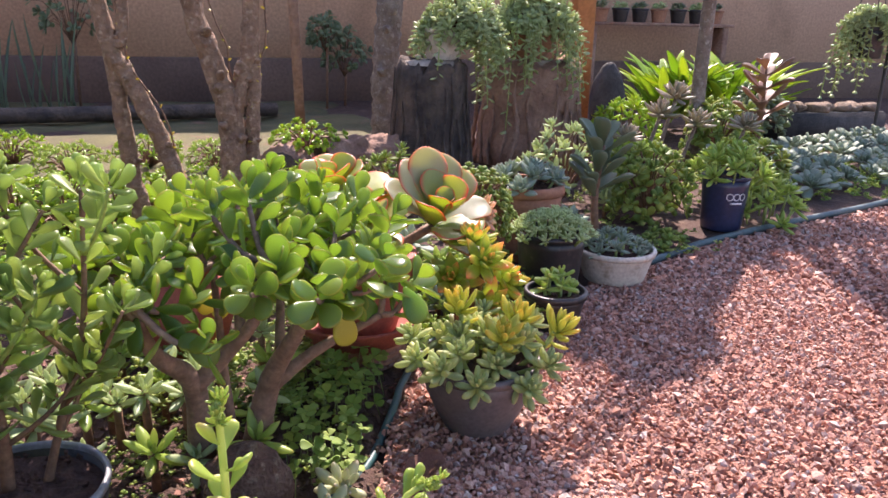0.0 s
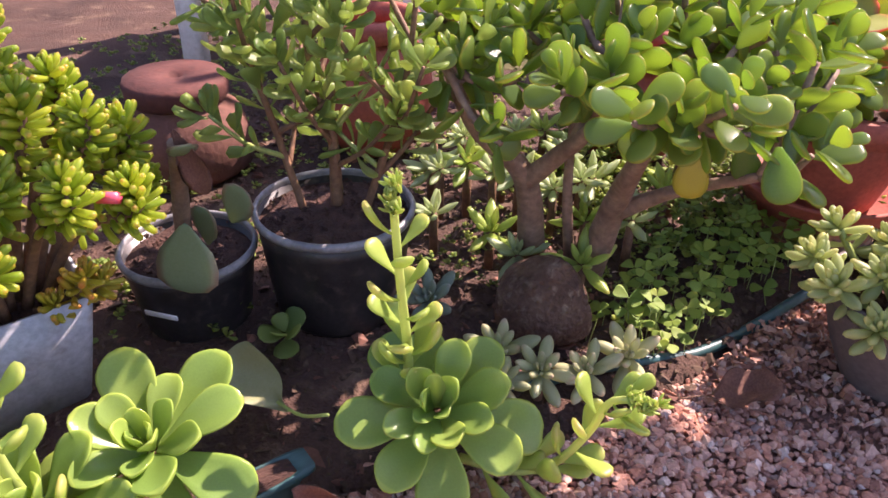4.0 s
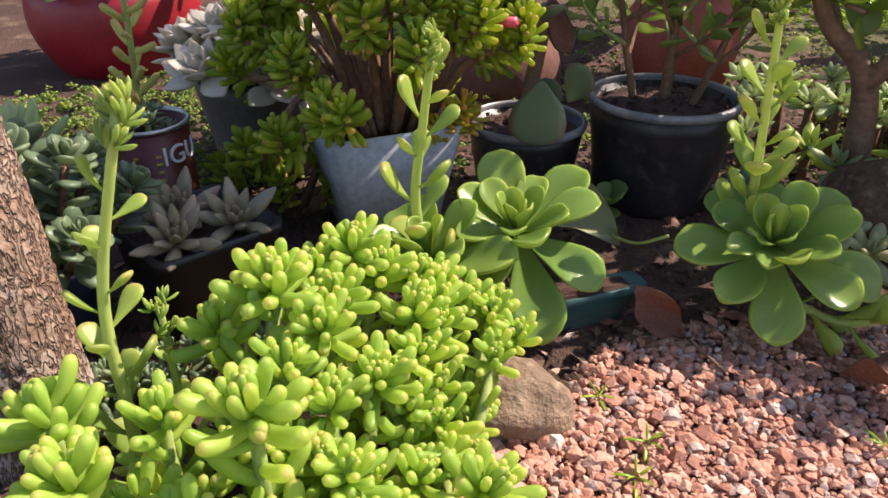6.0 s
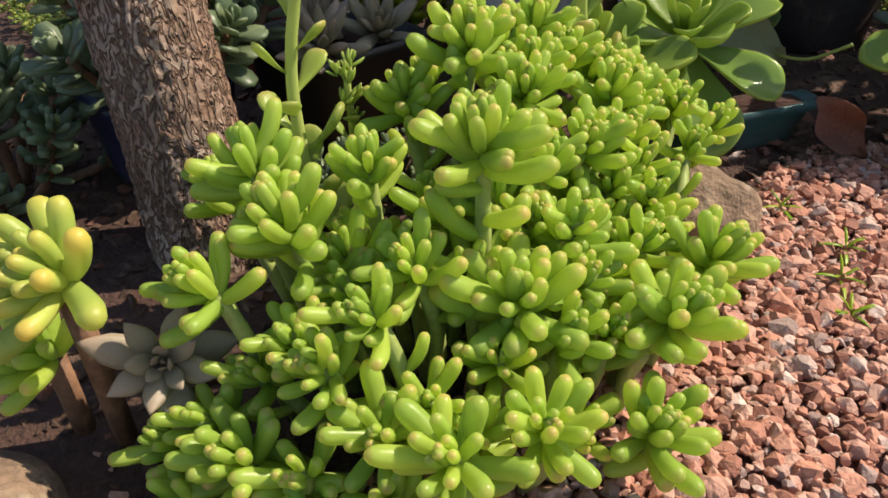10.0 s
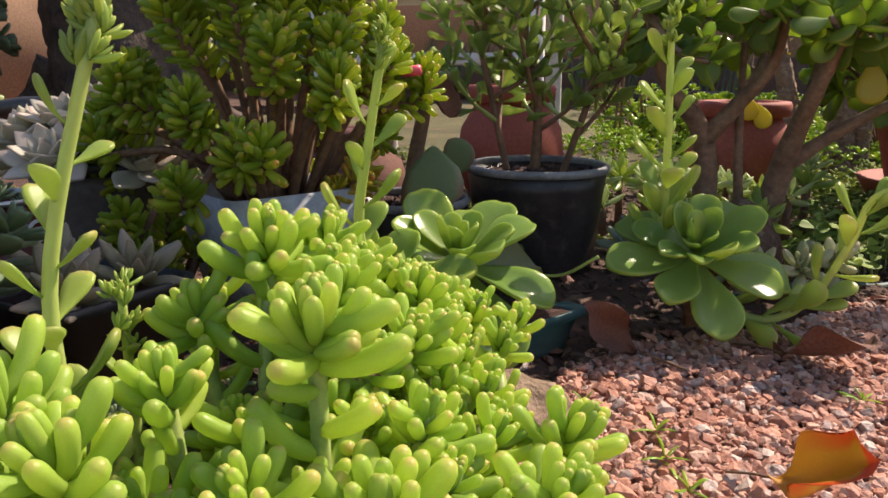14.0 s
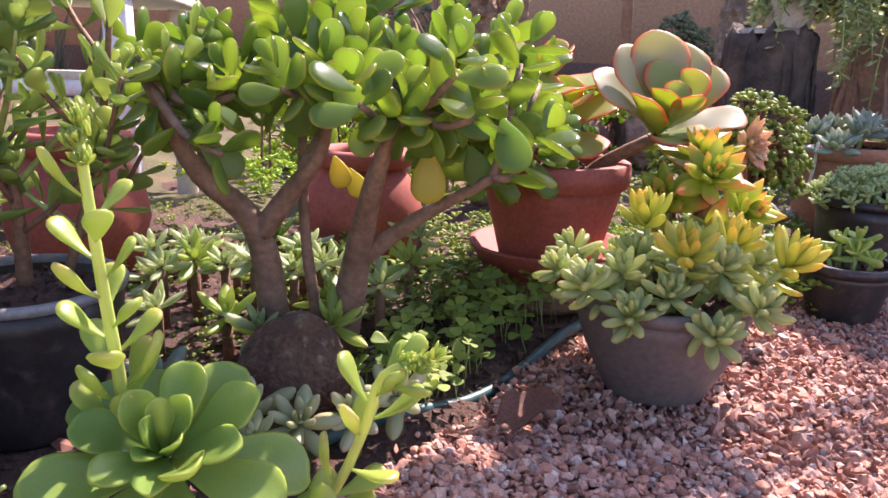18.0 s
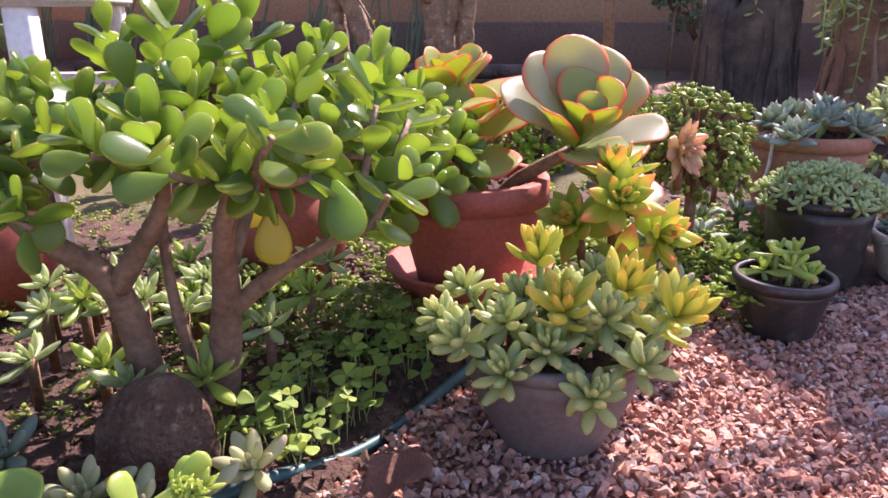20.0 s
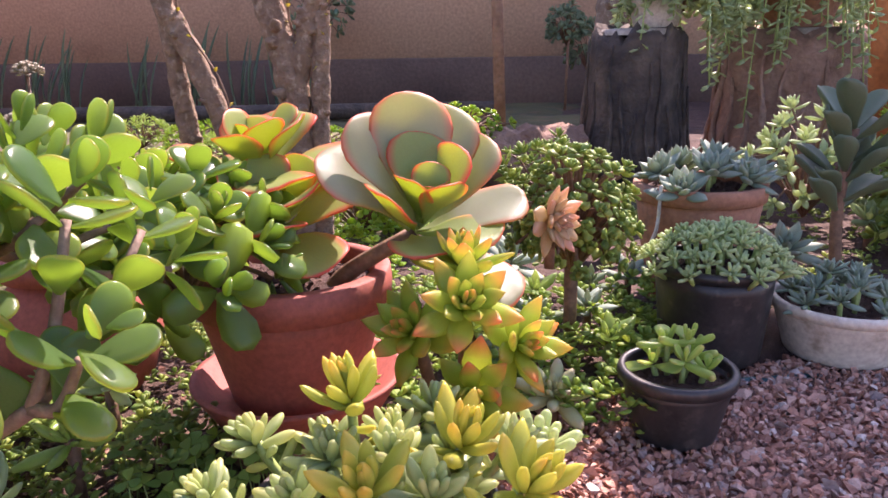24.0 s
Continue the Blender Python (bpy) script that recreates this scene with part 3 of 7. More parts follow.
def along_stem(pts, n, length, start=0.1, end=1.0, tilt=55, rnd=None, taper_to=0.7, pairs=False, wide=1.0, jitter=10):
    """Poses of leaves set round a stem, in a spiral or in crossed pairs."""
    rnd = rnd or random
    out = []
    for k in range(n):
        f = start + (end - start) * ((k // 2) / max(1, n // 2 - 1) if pairs else k / max(1, n - 1))
        u = f * (len(pts) - 1)
        i = min(int(u), len(pts) - 2)
        p = pts[i].lerp(pts[i + 1], u - i)
        a = (pts[i + 1] - pts[i]).normalized()
        s = a.orthogonal().normalized()
        w = a.cross(s)
        ang = ((k // 2) * math.pi / 2 + (k % 2) * math.pi if pairs else k * 2.39996) + rnd.uniform(-0.25, 0.25)
        rad = s * math.cos(ang) + w * math.sin(ang)
        t = radians(tilt + rnd.uniform(-jitter, jitter))
        d = a * math.cos(t) + rad * math.sin(t)
        out.append(leaf_at(p + rad * 0.05 * length, d, a * math.sin(t) - rad * math.cos(t), length * (1 + (taper_to - 1) * f) * rnd.uniform(0.85, 1.1), wide))
    return out


def put_leaves(parent, mats, shapes, mat, single=True, name="leaf", rnd=None, fine=False):
    """Hangs leaves on a plant: each an object of its own, or joined into one part."""
    rnd = rnd or random
    shapes = shapes if isinstance(shapes, list) else [shapes]
    picks = [rnd.choice(shapes) for _ in mats]
    if single:
        for m, s in zip(mats, picks):
            part(name, s.mesh(mat), mat, parent, at=m)
        return
    for s in shapes:
        own = [m for m, q in zip(mats, picks) if q is s]
        if own:
            tagged(part("foliage", (s if fine else s.low).joined("foliage", own, mat), mat, parent), kind="stuff")


def round_pot(name, at, r, h, label, mat, rim_mat=None, taper_r=0.78, rim_h=0.012, rim_out=0.004, wall=0.003, soil=0.011, group="", seed=0, category="flower pot", soil_mat=None, belly=0.0):
    """A round pot: body, rim and the earth in it. at: the middle of its foot."""
    t = thing(name, at, label, category, group)
    rb = r * taper_r
    prof = [(0, 0), (rb * 0.96, 0), (rb, 0.004)]
    for k in range(1, 7):
        f = k / 6
        prof.append((rb + (r - rb) * f + belly * math.sin(f * math.pi), 0.004 + (h - rim_h - 0.004) * f))
    part("body", lathe(prof + [(r - wall, h - rim_h), (rb - wall, 0.01), (0, 0.01)], 44, 0.004, seed), mat, t)
    ro = r + rim_out
    part("rim", lathe([(r - wall, h - rim_h - 0.002), (ro, h - rim_h - 0.002), (ro + 0.0012, h - rim_h * 0.5), (ro, h - 0.001), (ro - 0.002, h), (r - wall, h), (r - wall - 0.001, h - 0.003), (r - wall, h - rim_h - 0.002)], 44, 0.004, seed), rim_mat or mat, t)
    part("soil", soil_disc(r - wall - 0.001, seed), soil_mat or M_pot_soil, t, "dark crumbly potting soil", at=pose(0, 0, h - soil))
    tagged(part("loose_soil", crumbs(r * 0.92, int(90 * (r / 0.075) ** 2), seed), soil_mat or M_pot_soil, t, at=pose(0, 0, h - soil)), kind="stuff")
    return t


def crumbs(r, n, seed):
    """Loose crumbs of earth on a round of soil."""
    rr = random.Random(seed + 100)
    vs, fs = [], []
    for _ in range(n):
        a, q, k = rr.uniform(0, 6.28), r * math.sqrt(rr.random()), rr.uniform(0.0015, 0.005)
        v, f = STONES[rr.randrange(len(STONES))]
        m = np.array(Euler((rr.uniform(-1, 1), rr.uniform(-1, 1), a * 3)).to_matrix()) * k
        fs.append(f + sum(len(w) for w in vs))
        vs.append(v @ m.T + np.array((q * math.cos(a), q * math.sin(a), 0.002)))
    return raw_mesh("loose_soil", np.concatenate(vs), [np.concatenate(fs)], M_pot_soil, False)


def soil_disc(r, seed=0, rough=0.006):
    bm = bmesh.new()
    rings = [[bm.verts.new((0, 0, 0.004))]]
    for k in range(1, 9):
        rk = r * k / 8
        rings.append([bm.verts.new((rk * math.cos(a), rk * math.sin(a), (rough * noise.noise(Vector((rk * math.cos(a) * 60, rk * math.sin(a) * 60, seed * 5.0))) if k < 8 else -0.004)))
                      for a in [2 * math.pi * j / 28 for j in range(28)]])
    for p, q in zip(rings, rings[1:]):
        for j in range(28):
            vs = [p[0], q[j], q[(j + 1) % 28]] if len(p) == 1 else [p[j], q[j], q[(j + 1) % 28], p[(j + 1) % 28]]
            bm.faces.new(vs)
    return bm


def bush(t, at, rx, rz, heads, n, length, shapes, mat, seed=0, single=0, droop=0.0):
    """Foliage all over a rounded crown, on hidden stems."""
    rr = random.Random(seed)
    c = Vector(at)
    rest, twigs = [], bmesh.new()
    for k in range(heads):
        f = 1 - 1.55 * (k + 0.5) / heads
        a = k * 2.39996
        d = Vector((math.cos(a) * math.sqrt(max(0, 1 - f * f)), math.sin(a) * math.sqrt(max(0, 1 - f * f)), f))
        q = rr.uniform(0.72, 1.04)
        p = c + Vector((d.x * rx * q, d.y * rx * q, d.z * rz * q))
        line = curve_pts([c + Vector((0, 0, -rz * 0.8)), c.lerp(p, 0.6), p], 5)
        m = head(p, d + Vector((0, 0, 0.5 - droop)), n, length * rr.uniform(0.8, 1.15), 10, 88, 0.45, 0.3, rr, 12)
        if k < single:
            put_leaves(part("sprig", tube(line, 0.0022, 5), M_stem_brown, t), m, shapes, mat, True, rnd=rr)
        else:
            tube(line, 0.0022, 5, bm=twigs)
            rest += m
    tagged(part("twigwork", twigs, M_stem_brown, t), kind="stuff")
    put_leaves(t, rest, shapes, mat, False, rnd=rr)


def columns(t, at, r, h, n, leaves, length, shapes, mat, gold=(), single=4, seed=0, spread=0.3, arch=0.0):
    """Upright stems, each with a dense column of plump leaves at its end."""
    rr = random.Random(seed)
    c = Vector(at)
    for k in range(n):
        a, q = k * 2.39996, math.sqrt((k + 0.5) / n)
        top = c + Vector((r * q * math.cos(a), r * q * math.sin(a), h * (1 - 0.55 * q) + rr.uniform(-0.12, 0.10) * h))
        foot = c + Vector((spread * r * q * math.cos(a), spread * r * q * math.sin(a), 0))
        pts = curve_pts([foot, foot.lerp(top, 0.55) + Vector((0, 0, 0.02 * (1 - q) - 0.012 + arch * q)), top], 10)
        s = part("stem", tube(pts, taper(0.0042, 0.0026, 10), 7), M_stem_brown, t)
        m = along_stem(pts, leaves, length, 0.46, 1.0, 62, rr, 0.9) + head(pts[-1], pts[-1] - pts[-2], 9, length * 0.85, 5, 65, 0.5, 0.3, rr)
        put_leaves(s, m, shapes, M_bean_gold if k in gold else mat, k < single, rnd=rr)

# ---- ground, gravel, wall ----


def edge_x(y):
    """Where the gravel begins."""
    return float(np.interp(y, (-1.0, -0.3, -0.1, 0.19, 0.33, 0.45, 0.6, 0.86, 1.0, 1.15, 1.28, 1.44, 1.67, 2.1, 2.6), (-0.07, -0.08, -0.10, -0.15, -0.16, -0.06, 0.02, 0.10, 0.2, 0.45, 0.75, 1.06, 1.79, 3.0, 5.0)))


def sheet(xs, ys, height):
    v = np.array([(x, y, height(x, y)) for y in ys for x in xs])
    n = len(xs)
    q = [(j * n + i, j * n + i + 1, (j + 1) * n + i + 1, (j + 1) * n + i) for j in range(len(ys) - 1) for i in range(n - 1)]
    return v, q


def soil_height(x, y):
    z = 0.006 * noise.noise(Vector((x * 9, y * 9, 0))) + 0.003 * noise.noise(Vector((x * 40, y * 40, 3)))
    z = z if abs(x) < 3 and -2 < y < 5 else 0.0
    return z - 0.014 if x > edge_x(y) - 0.01 else z + 0.0


def stretched(a, b, step):
    near = list(np.arange(a, b + 1e-6, step))
    out, d = [], step
    lo, hi = [], []
    p, q = a, b
    while q < 60:
        d *= 1.7
        p, q = p - d, q + d
        lo.insert(0, p), hi.append(q)
    return lo + near + hi


gv, gq = sheet(stretched(-1.5, 2.2, 0.022), stretched(-0.8, 3.4, 0.022), soil_height)
ground = new("ground", raw_mesh("ground", gv, [gq], M_soil))
tagged(ground, "dark damp garden soil with crumbs and litter", "ground", kind="structure")
ys = np.linspace(-1.8, 2.3, 60)
bv = np.array([(edge_x(y) + (4.2 + 0.25 * math.sin(y * 2.1) - min(edge_x(y), 3.8)) * f, y, -0.006) for y in ys for f in (0, 0.05, 0.2, 1.0)])
bq = [(j * 4 + i, j * 4 + i + 1, j * 4 + 5 + i, j * 4 + 4 + i) for j in range(59) for i in range(3)]
gravel_bed = new("gravel_bed", raw_mesh("gravel_bed", bv, [bq], M_bed))
tagged(gravel_bed, "reddish dust bed under the gravel", "path", kind="structure")
lx, ly = np.linspace(-2.4, 0.70, 64), np.linspace(1.15, 4.75, 74)
lv, lq = sheet(lx, ly, lambda x, y: 0.014 + 0.012 * noise.noise(Vector((x * 5, y * 5, 7))) - 0.05 * max(0.0, noise.noise(Vector((x * 3, y * 3, 2))) - 0.12 + max(0.0, 1.35 - y) * 2.5 + max(0.0, x - 0.4 + max(0.0, 1.9 - y) * 1.8) * 3))
lawn = new("mossy_ground", raw_mesh("mossy_ground", lv, [lq], M_lawn))
tagged(lawn, "sunlit yellow-green mossy earth behind the beds", "ground", kind="structure")


def stone_shapes(points=8):
    out = []
    rr = random.Random(5)
    for k in range(9):
        bm = bmesh.new()
        for _ in range(points):
            v = Vector((rr.gauss(0, 1), rr.gauss(0, 1), rr.gauss(0, 1))).normalized()
            bm.verts.new((v.x * rr.uniform(0.9, 1.12), v.y * rr.uniform(0.78, 0.98), v.z * rr.uniform(0.6, 0.78)))
        bmesh.ops.convex_hull(bm, input=bm.verts)
        bmesh.ops.delete(bm, geom=[v for v in bm.verts if not v.link_faces], context="VERTS")
        bmesh.ops.triangulate(bm, faces=bm.faces)
        bm.verts.index_update()
        out.append((np.array([v.co[:] for v in bm.verts]), np.array([[v.index for v in f.verts] for f in bm.faces])))
        bm.free()
    return out


def scatter_gravel(name, step, size, inside, x0, x1, y0, y1, seed, label, shapes=None, smooth=False):
    shapes = shapes or STONES
    r = np.random.RandomState(seed)
    gx, gy = np.meshgrid(np.arange(x0, x1, step), np.arange(y0, y1, step))
    n = gx.size
    px, py = gx.ravel() + r.uniform(-0.5, 0.5, n) * step, gy.ravel() + r.uniform(-0.5, 0.5, n) * step
    keep = np.array([inside(a, b) for a, b in zip(px, py)])
    px, py = px[keep], py[keep]
    n = len(px)
    pz = r.uniform(-0.0025, 0.0025, n) * size / 0.006
    s = size * np.clip(np.exp(r.normal(-0.08, 0.36, n)), 0.4, 2.1)
    e = [Euler(a).to_matrix() for a in zip(r.uniform(-0.6, 0.6, n), r.uniform(-0.6, 0.6, n), r.uniform(0, 6.28, n))]
    rot = np.array([np.array(m) for m in e]) * s[:, None, None]
    pick = r.randint(0, len(shapes), n)
    vs, fs, base = [], [], 0
    for k, (v, f) in enumerate(shapes):
        own = np.where(pick == k)[0]
        w = np.einsum("nij,kj->nki", rot[own], v) + np.stack([px[own], py[own], pz[own]], 1)[:, None, :]
        vs.append(w.reshape(-1, 3))
        fs.append((f[None] + (np.arange(len(own)) * len(v))[:, None, None] + base).reshape(-1, 3))
        base += w.shape[0] * w.shape[1]
    ob = new(name, raw_mesh(name, np.concatenate(vs), [np.concatenate(fs)], M_gravel, smooth))
    return tagged(ob, label, "gravel", kind="stuff")


STONES = stone_shapes()
PEBBLES = stone_shapes(15)
near_patch = lambda x, y: x < 0.30 and -0.2 < y < 0.62
in_path = lambda x, y: x > edge_x(y) + 0.012 * noise.noise(Vector((x * 20, y * 20, 1)))
scatter_gravel("gravel", 0.0047, 0.0040, lambda x, y: near_patch(x, y) and in_path(x, y), -0.2, 0.30, -0.2, 0.62, 3, "fine crushed pink and red gravel chips on the path", PEBBLES)
scatter_gravel("gravel", 0.0058, 0.0048, lambda x, y: not near_patch(x, y) and in_path(x, y), -0.2, 0.95, -0.55, 1.2, 13, "crushed pink and red gravel chips on the path")
scatter_gravel("gravel", 0.0092, 0.0070, lambda x, y: x > edge_x(y) and (x > 0.95 or y > 1.2) and y > 0.5, 0.3, 2.6, 0.5, 2.0, 4, "crushed pink and red gravel chips on the far path")

WALL_TOP = 1.75
wall_north = solo("wall_north", box(-7, 4.9, 0.0, 8, 5.1, WALL_TOP), M_wall, (0, 0, 0), "shaded ochre plastered garden wall, stained near its foot", "wall", kind="structure")
for side, b in (("west", (-5.7, -3.0, 0, -5.5, 4.85, 2.0)),):
    solo("wall_" + side, box(*b), M_wall, (0, 0, 0), "ochre plastered garden wall closing the yard", "wall", kind="structure")
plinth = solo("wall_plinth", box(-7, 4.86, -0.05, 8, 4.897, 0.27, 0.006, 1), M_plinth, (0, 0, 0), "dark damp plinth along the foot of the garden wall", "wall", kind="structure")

# ---- garden hose along the gravel edge ----
hose_line = [(-0.10, 0.52, 0.000), (-0.03, 0.60, 0.007), (0.02, 0.67, -0.006), (0.055, 0.74, -0.004), (0.085, 0.80, 0.009), (0.11, 0.86, 0.010), (0.19, 1.0, 0.004), (0.36, 1.1, -0.002), (0.6, 1.17, -0.006)]
solo("garden_hose", tube(curve_pts(hose_line, 40), 0.0056, 10), M_teal, (0, 0, 0), "teal garden hose lying along the edge of the gravel", "hose")
edge_line = [(0.75, 1.30, 0.002), (1.0, 1.425, 0.004), (1.3, 1.53, 0.006), (1.79, 1.68, 0.010), (2.4, 1.9, 0.018), (3.2, 2.15, 0.018)]
solo("edging", tube(curve_pts(edge_line, 30), 0.009, 10), M_dull_teal, (0, 0, 0), "dull teal edging strip between gravel and bed", "edging")

# ---- pots ----
pot_black = round_pot("nursery_pot", (-0.311, 0.533, 0), 0.075, 0.116, "black plastic nursery pot, its rim coloured grey for the highlight", M_black, M_black_rim, 0.84, 0.006, 0.0018, 0.0018, group="black nursery pots", seed=1)
pot_label = round_pot("nursery_pot", (-0.412, 0.436, 0), 0.062, 0.084, "black plastic nursery pot with a small white label strip", M_black, M_black_rim, 0.82, 0.006, 0.0018, 0.0018, group="black nursery pots", seed=2)
pot_small = round_pot("nursery_pot", (0.416, 1.02, 0), 0.052, 0.070, "small black plastic nursery pot on the gravel", M_black, M_black, 0.76, 0.010, 0.003, group="black nursery pots", seed=3)
pot_bowl = round_pot("bowl_pot", (0.183, 0.738, 0), 0.078, 0.096, "tapered dark grey plastic bowl pot on the gravel", M_grey, M_grey, 0.60, 0.010, 0.002, seed=4, belly=0.004)
pot_terra = round_pot("terracotta_pot", (0.060, 0.970, 0.054), 0.085, 0.123, "red terracotta pot with a thick rim on a saucer", M_terra, M_terra, 0.72, 0.026, 0.006, 0.007, 0.014, seed=5)
pot_far = round_pot("terracotta_pot", (0.51, 1.43, 0.0), 0.088, 0.172, "weathered terracotta pot of echeverias with a cord over its rim", M_clay, M_clay, 0.75, 0.02, 0.004, 0.006, 0.010, seed=6)
pot_dome = round_pot("nursery_pot", (0.49, 1.22, 0), 0.068, 0.118, "dark olive plastic pot under a dome of pale sedum", M_black, M_black, 0.86, 0.010, 0.002, group="black nursery pots", seed=7)
pot_white = round_pot("shallow_bowl", (0.648, 1.24, 0), 0.080, 0.068, "shallow cream plastic bowl on the gravel", M_cream, M_cream, 0.80, 0.010, 0.003, seed=8)
pot_bucket = round_pot("enamel_bucket", (1.13, 1.555, 0), 0.060, 0.145, "navy blue enamel bucket with three white round drawings", M_navy, M_navy, 0.86, 0.006, 0.002, seed=9, category="bucket")
pot_grapto = round_pot("bowl_pot", (-0.655, 0.255, 0), 0.082, 0.13, "dark grey plastic pot of pale rosettes", M_grey, M_black, 0.72, 0.010, 0.003, seed=10)
pot_red = round_pot("enamel_pan", (-1.235, 0.27, 0.0), 0.132, 0.15, "red enamel cooking pan reused as a planter", M_red, M_red, 0.80, 0.008, 0.003, seed=11, category="pan", belly=0.02)

part("handle", tube(curve_pts([(0.125, 0.06, 0.138), (0.17, 0.085, 0.158), (0.24, 0.11, 0.163), (0.30, 0.13, 0.153)], 12), [0.008, 0.011, 0.013, 0.014, 0.014, 0.014, 0.015, 0.015, 0.016, 0.016, 0.017, 0.016, 0.012], 12), M_black, pot_red, "black plastic handle")

# the saucer and the patterned stand under the terracotta pot
saucer = thing("saucer", (0.060, 0.972, 0.042), "terracotta saucer under the red pot", "saucer")
part("dish", lathe([(0, 0), (0.080, 0), (0.098, 0.030), (0.099, 0.033), (0.093, 0.033), (0.076, 0.010), (0, 0.010)], 44), M_terra, saucer)
stand = thing("carved_stand", (0.060, 0.972, 0.0), "dark clay stand carved with a stepped meander pattern", "plant stand")
part("body", lathe([(0, 0), (0.066, 0), (0.071, 0.004), (0.074, 0.025), (0.074, 0.038), (0.070, 0.042), (0, 0.042)], 44), M_clay, stand)
for row in range(3):
    for k in range(26):
        a = 2 * math.pi * (k + 0.5 * (row % 2)) / 26
        part("carving", box(-0.008, -0.002, 0, 0.008, 0.002, 0.005, 0.001, 1), M_oldwood, stand, at=pose(0.0725 * math.cos(a), 0.0725 * math.sin(a), 0.006 + 0.0105 * row, 0, 0, math.degrees(a) + 90))

# label strip and bucket drawings
part("label_strip", box(-0.017, -0.0015, -0.003, 0.017, 0.0005, 0.003, 0.0006, 1), M_ink, pot_label, "narrow white label strip", at=pose(0.018, -0.0545, 0.040, 8, 0, 18))
for k in range(3):
    a = -1.95 + 0.30 * k
    bm = bmesh.new()
    tube([(0.0085 * math.cos(b), 0, 0.0085 * math.sin(b)) for b in np.linspace(0, 6.2, 18)], 0.0012, 5, bm=bm)
    part("drawn_ring", bm, M_ink, pot_bucket, "white drawn ring", at=pose(0.0585 * math.cos(a), 0.0585 * math.sin(a), 0.095, 0, 0, math.degrees(a) + 90))
part("drawn_bar", box(-0.016, -0.001, -0.002, 0.016, 0.001, 0.002), M_ink, pot_bucket, "illegible white line of print", at=pose(0.0583 * math.cos(-1.65), 0.0583 * math.sin(-1.65), 0.078, 0, 0, math.degrees(-1.65) + 90))

# the square pale pot
pot_pale = thing("square_pot", (-0.451, 0.272, 0), "pale grey square plastic pot with drawn-out corners", "flower pot", rz=-17)


def square_ring(h, z, r=0.012, n=5):
    out = []
    for sx, sy, a0 in ((1, 1, 0), (-1, 1, 90), (-1, -1, 180), (1, -1, 270)):
        for k in range(n):
            a = radians(a0 + 90 * k / (n - 1))
            out.append((sx * (h - r) + r * math.cos(a), sy * (h - r) + r * math.sin(a), z))
    return out


def loft(rings):
    bm = bmesh.new()
    rows = [[bm.verts.new(p) for p in ring] for ring in rings]
    n = len(rows[0])
    for p, q in zip(rows, rows[1:]):
        for j in range(n):
            bm.faces.new((p[j], p[(j + 1) % n], q[(j + 1) % n], q[j]))
    bm.faces.new(rows[0][::-1]), bm.faces.new(rows[-1])
    return bm


part("body", loft([square_ring(0.046, 0), square_ring(0.055, 0.05), square_ring(0.066, 0.114), square_ring(0.063, 0.114), square_ring(0.056, 0.075)]), M_white_pot, pot_pale)
part("soil", loft([square_ring(0.058, 0.080), square_ring(0.060, 0.094), square_ring(0.03, 0.100)]), M_pot_soil, pot_pale, "dark potting soil")

# the printed tin
tin = thing("paint_tin", (-0.556, 0.084, 0), "rusty maroon paint tin with large white print, reused as a pot", "tin can")
part("body", lathe([(0, 0), (0.036, 0), (0.038, 0.003), (0.038, 0.118), (0.0372, 0.118), (0.0365, 0.09), (0, 0.09)], 44), M_can, tin)
part("rim", lathe([(0.0368, 0.117), (0.0392, 0.117), (0.0398, 0.119), (0.0392, 0.121), (0.0368, 0.121), (0.0368, 0.117)], 44), M_tin, tin, "bare metal rim")
part("soil", soil_disc(0.0363, 3), M_pot_soil, tin, at=pose(0, 0, 0.106))


def word(text, size, depth=0.0012):
    c = bpy.data.curves.new("print", "FONT")
    c.body, c.size, c.extrude, c.align_x, c.align_y = text, size, depth, "CENTER", "CENTER"
    tmp = new("print", c)
    me = bpy.data.meshes.new_from_object(tmp.evaluated_get(bpy.context.evaluated_depsgraph_get()))
    bpy.data.objects.remove(tmp)
    return me


def wrap(me, r, mat):
    """Bends flat lettering round an upright cylinder."""
    for v in me.vertices:
        a, q = v.co.x / r, r + v.co.z
        v.co = Vector((q * math.sin(a), -q * math.cos(a), v.co.y))
    me.materials.clear()
    me.materials.append(mat)
    return me


part("lettering", wrap(word("IGU", 0.025), 0.0383, M_ink), M_ink, tin, "bold white letters", at=pose(0, 0, 0.094, 0, 0, 118))
for k in range(5):
    part("print_bar", wrap(mesh_of(box(-0.012 + 0.002 * (k % 2), -0.0014, 0, 0.012, 0.0014, 0.0008), "bar", M_yellow_ink), 0.0383, M_yellow_ink), M_yellow_ink, tin, "illegible yellow line of print", at=pose(0, 0, 0.066 + 0.0075 * k, 0, 0, 68))

# teal tray under the first rosette, black trays at the back
tray = thing("planter_tray", (-0.203, 0.262, 0), "narrow teal plastic planter trough sunk along the gravel edge", "planter", rz=70.6)
part("body", loft([square_ring(0.016, 0.0, 0.006), square_ring(0.019, 0.024, 0.006), square_ring(0.0215, 0.026, 0.006), square_ring(0.0215, 0.032, 0.006), square_ring(0.018, 0.032, 0.006), square_ring(0.016, 0.014, 0.006)]), M_teal, tray, at=Matrix.Diagonal((3.8, 0.6, 1, 1)))
part("soil", loft([square_ring(0.016, 0.014, 0.006), square_ring(0.0182, 0.0305, 0.006), square_ring(0.01, 0.038, 0.004)]), M_pot_soil, tray, at=Matrix.Diagonal((3.8, 0.6, 1, 1)))
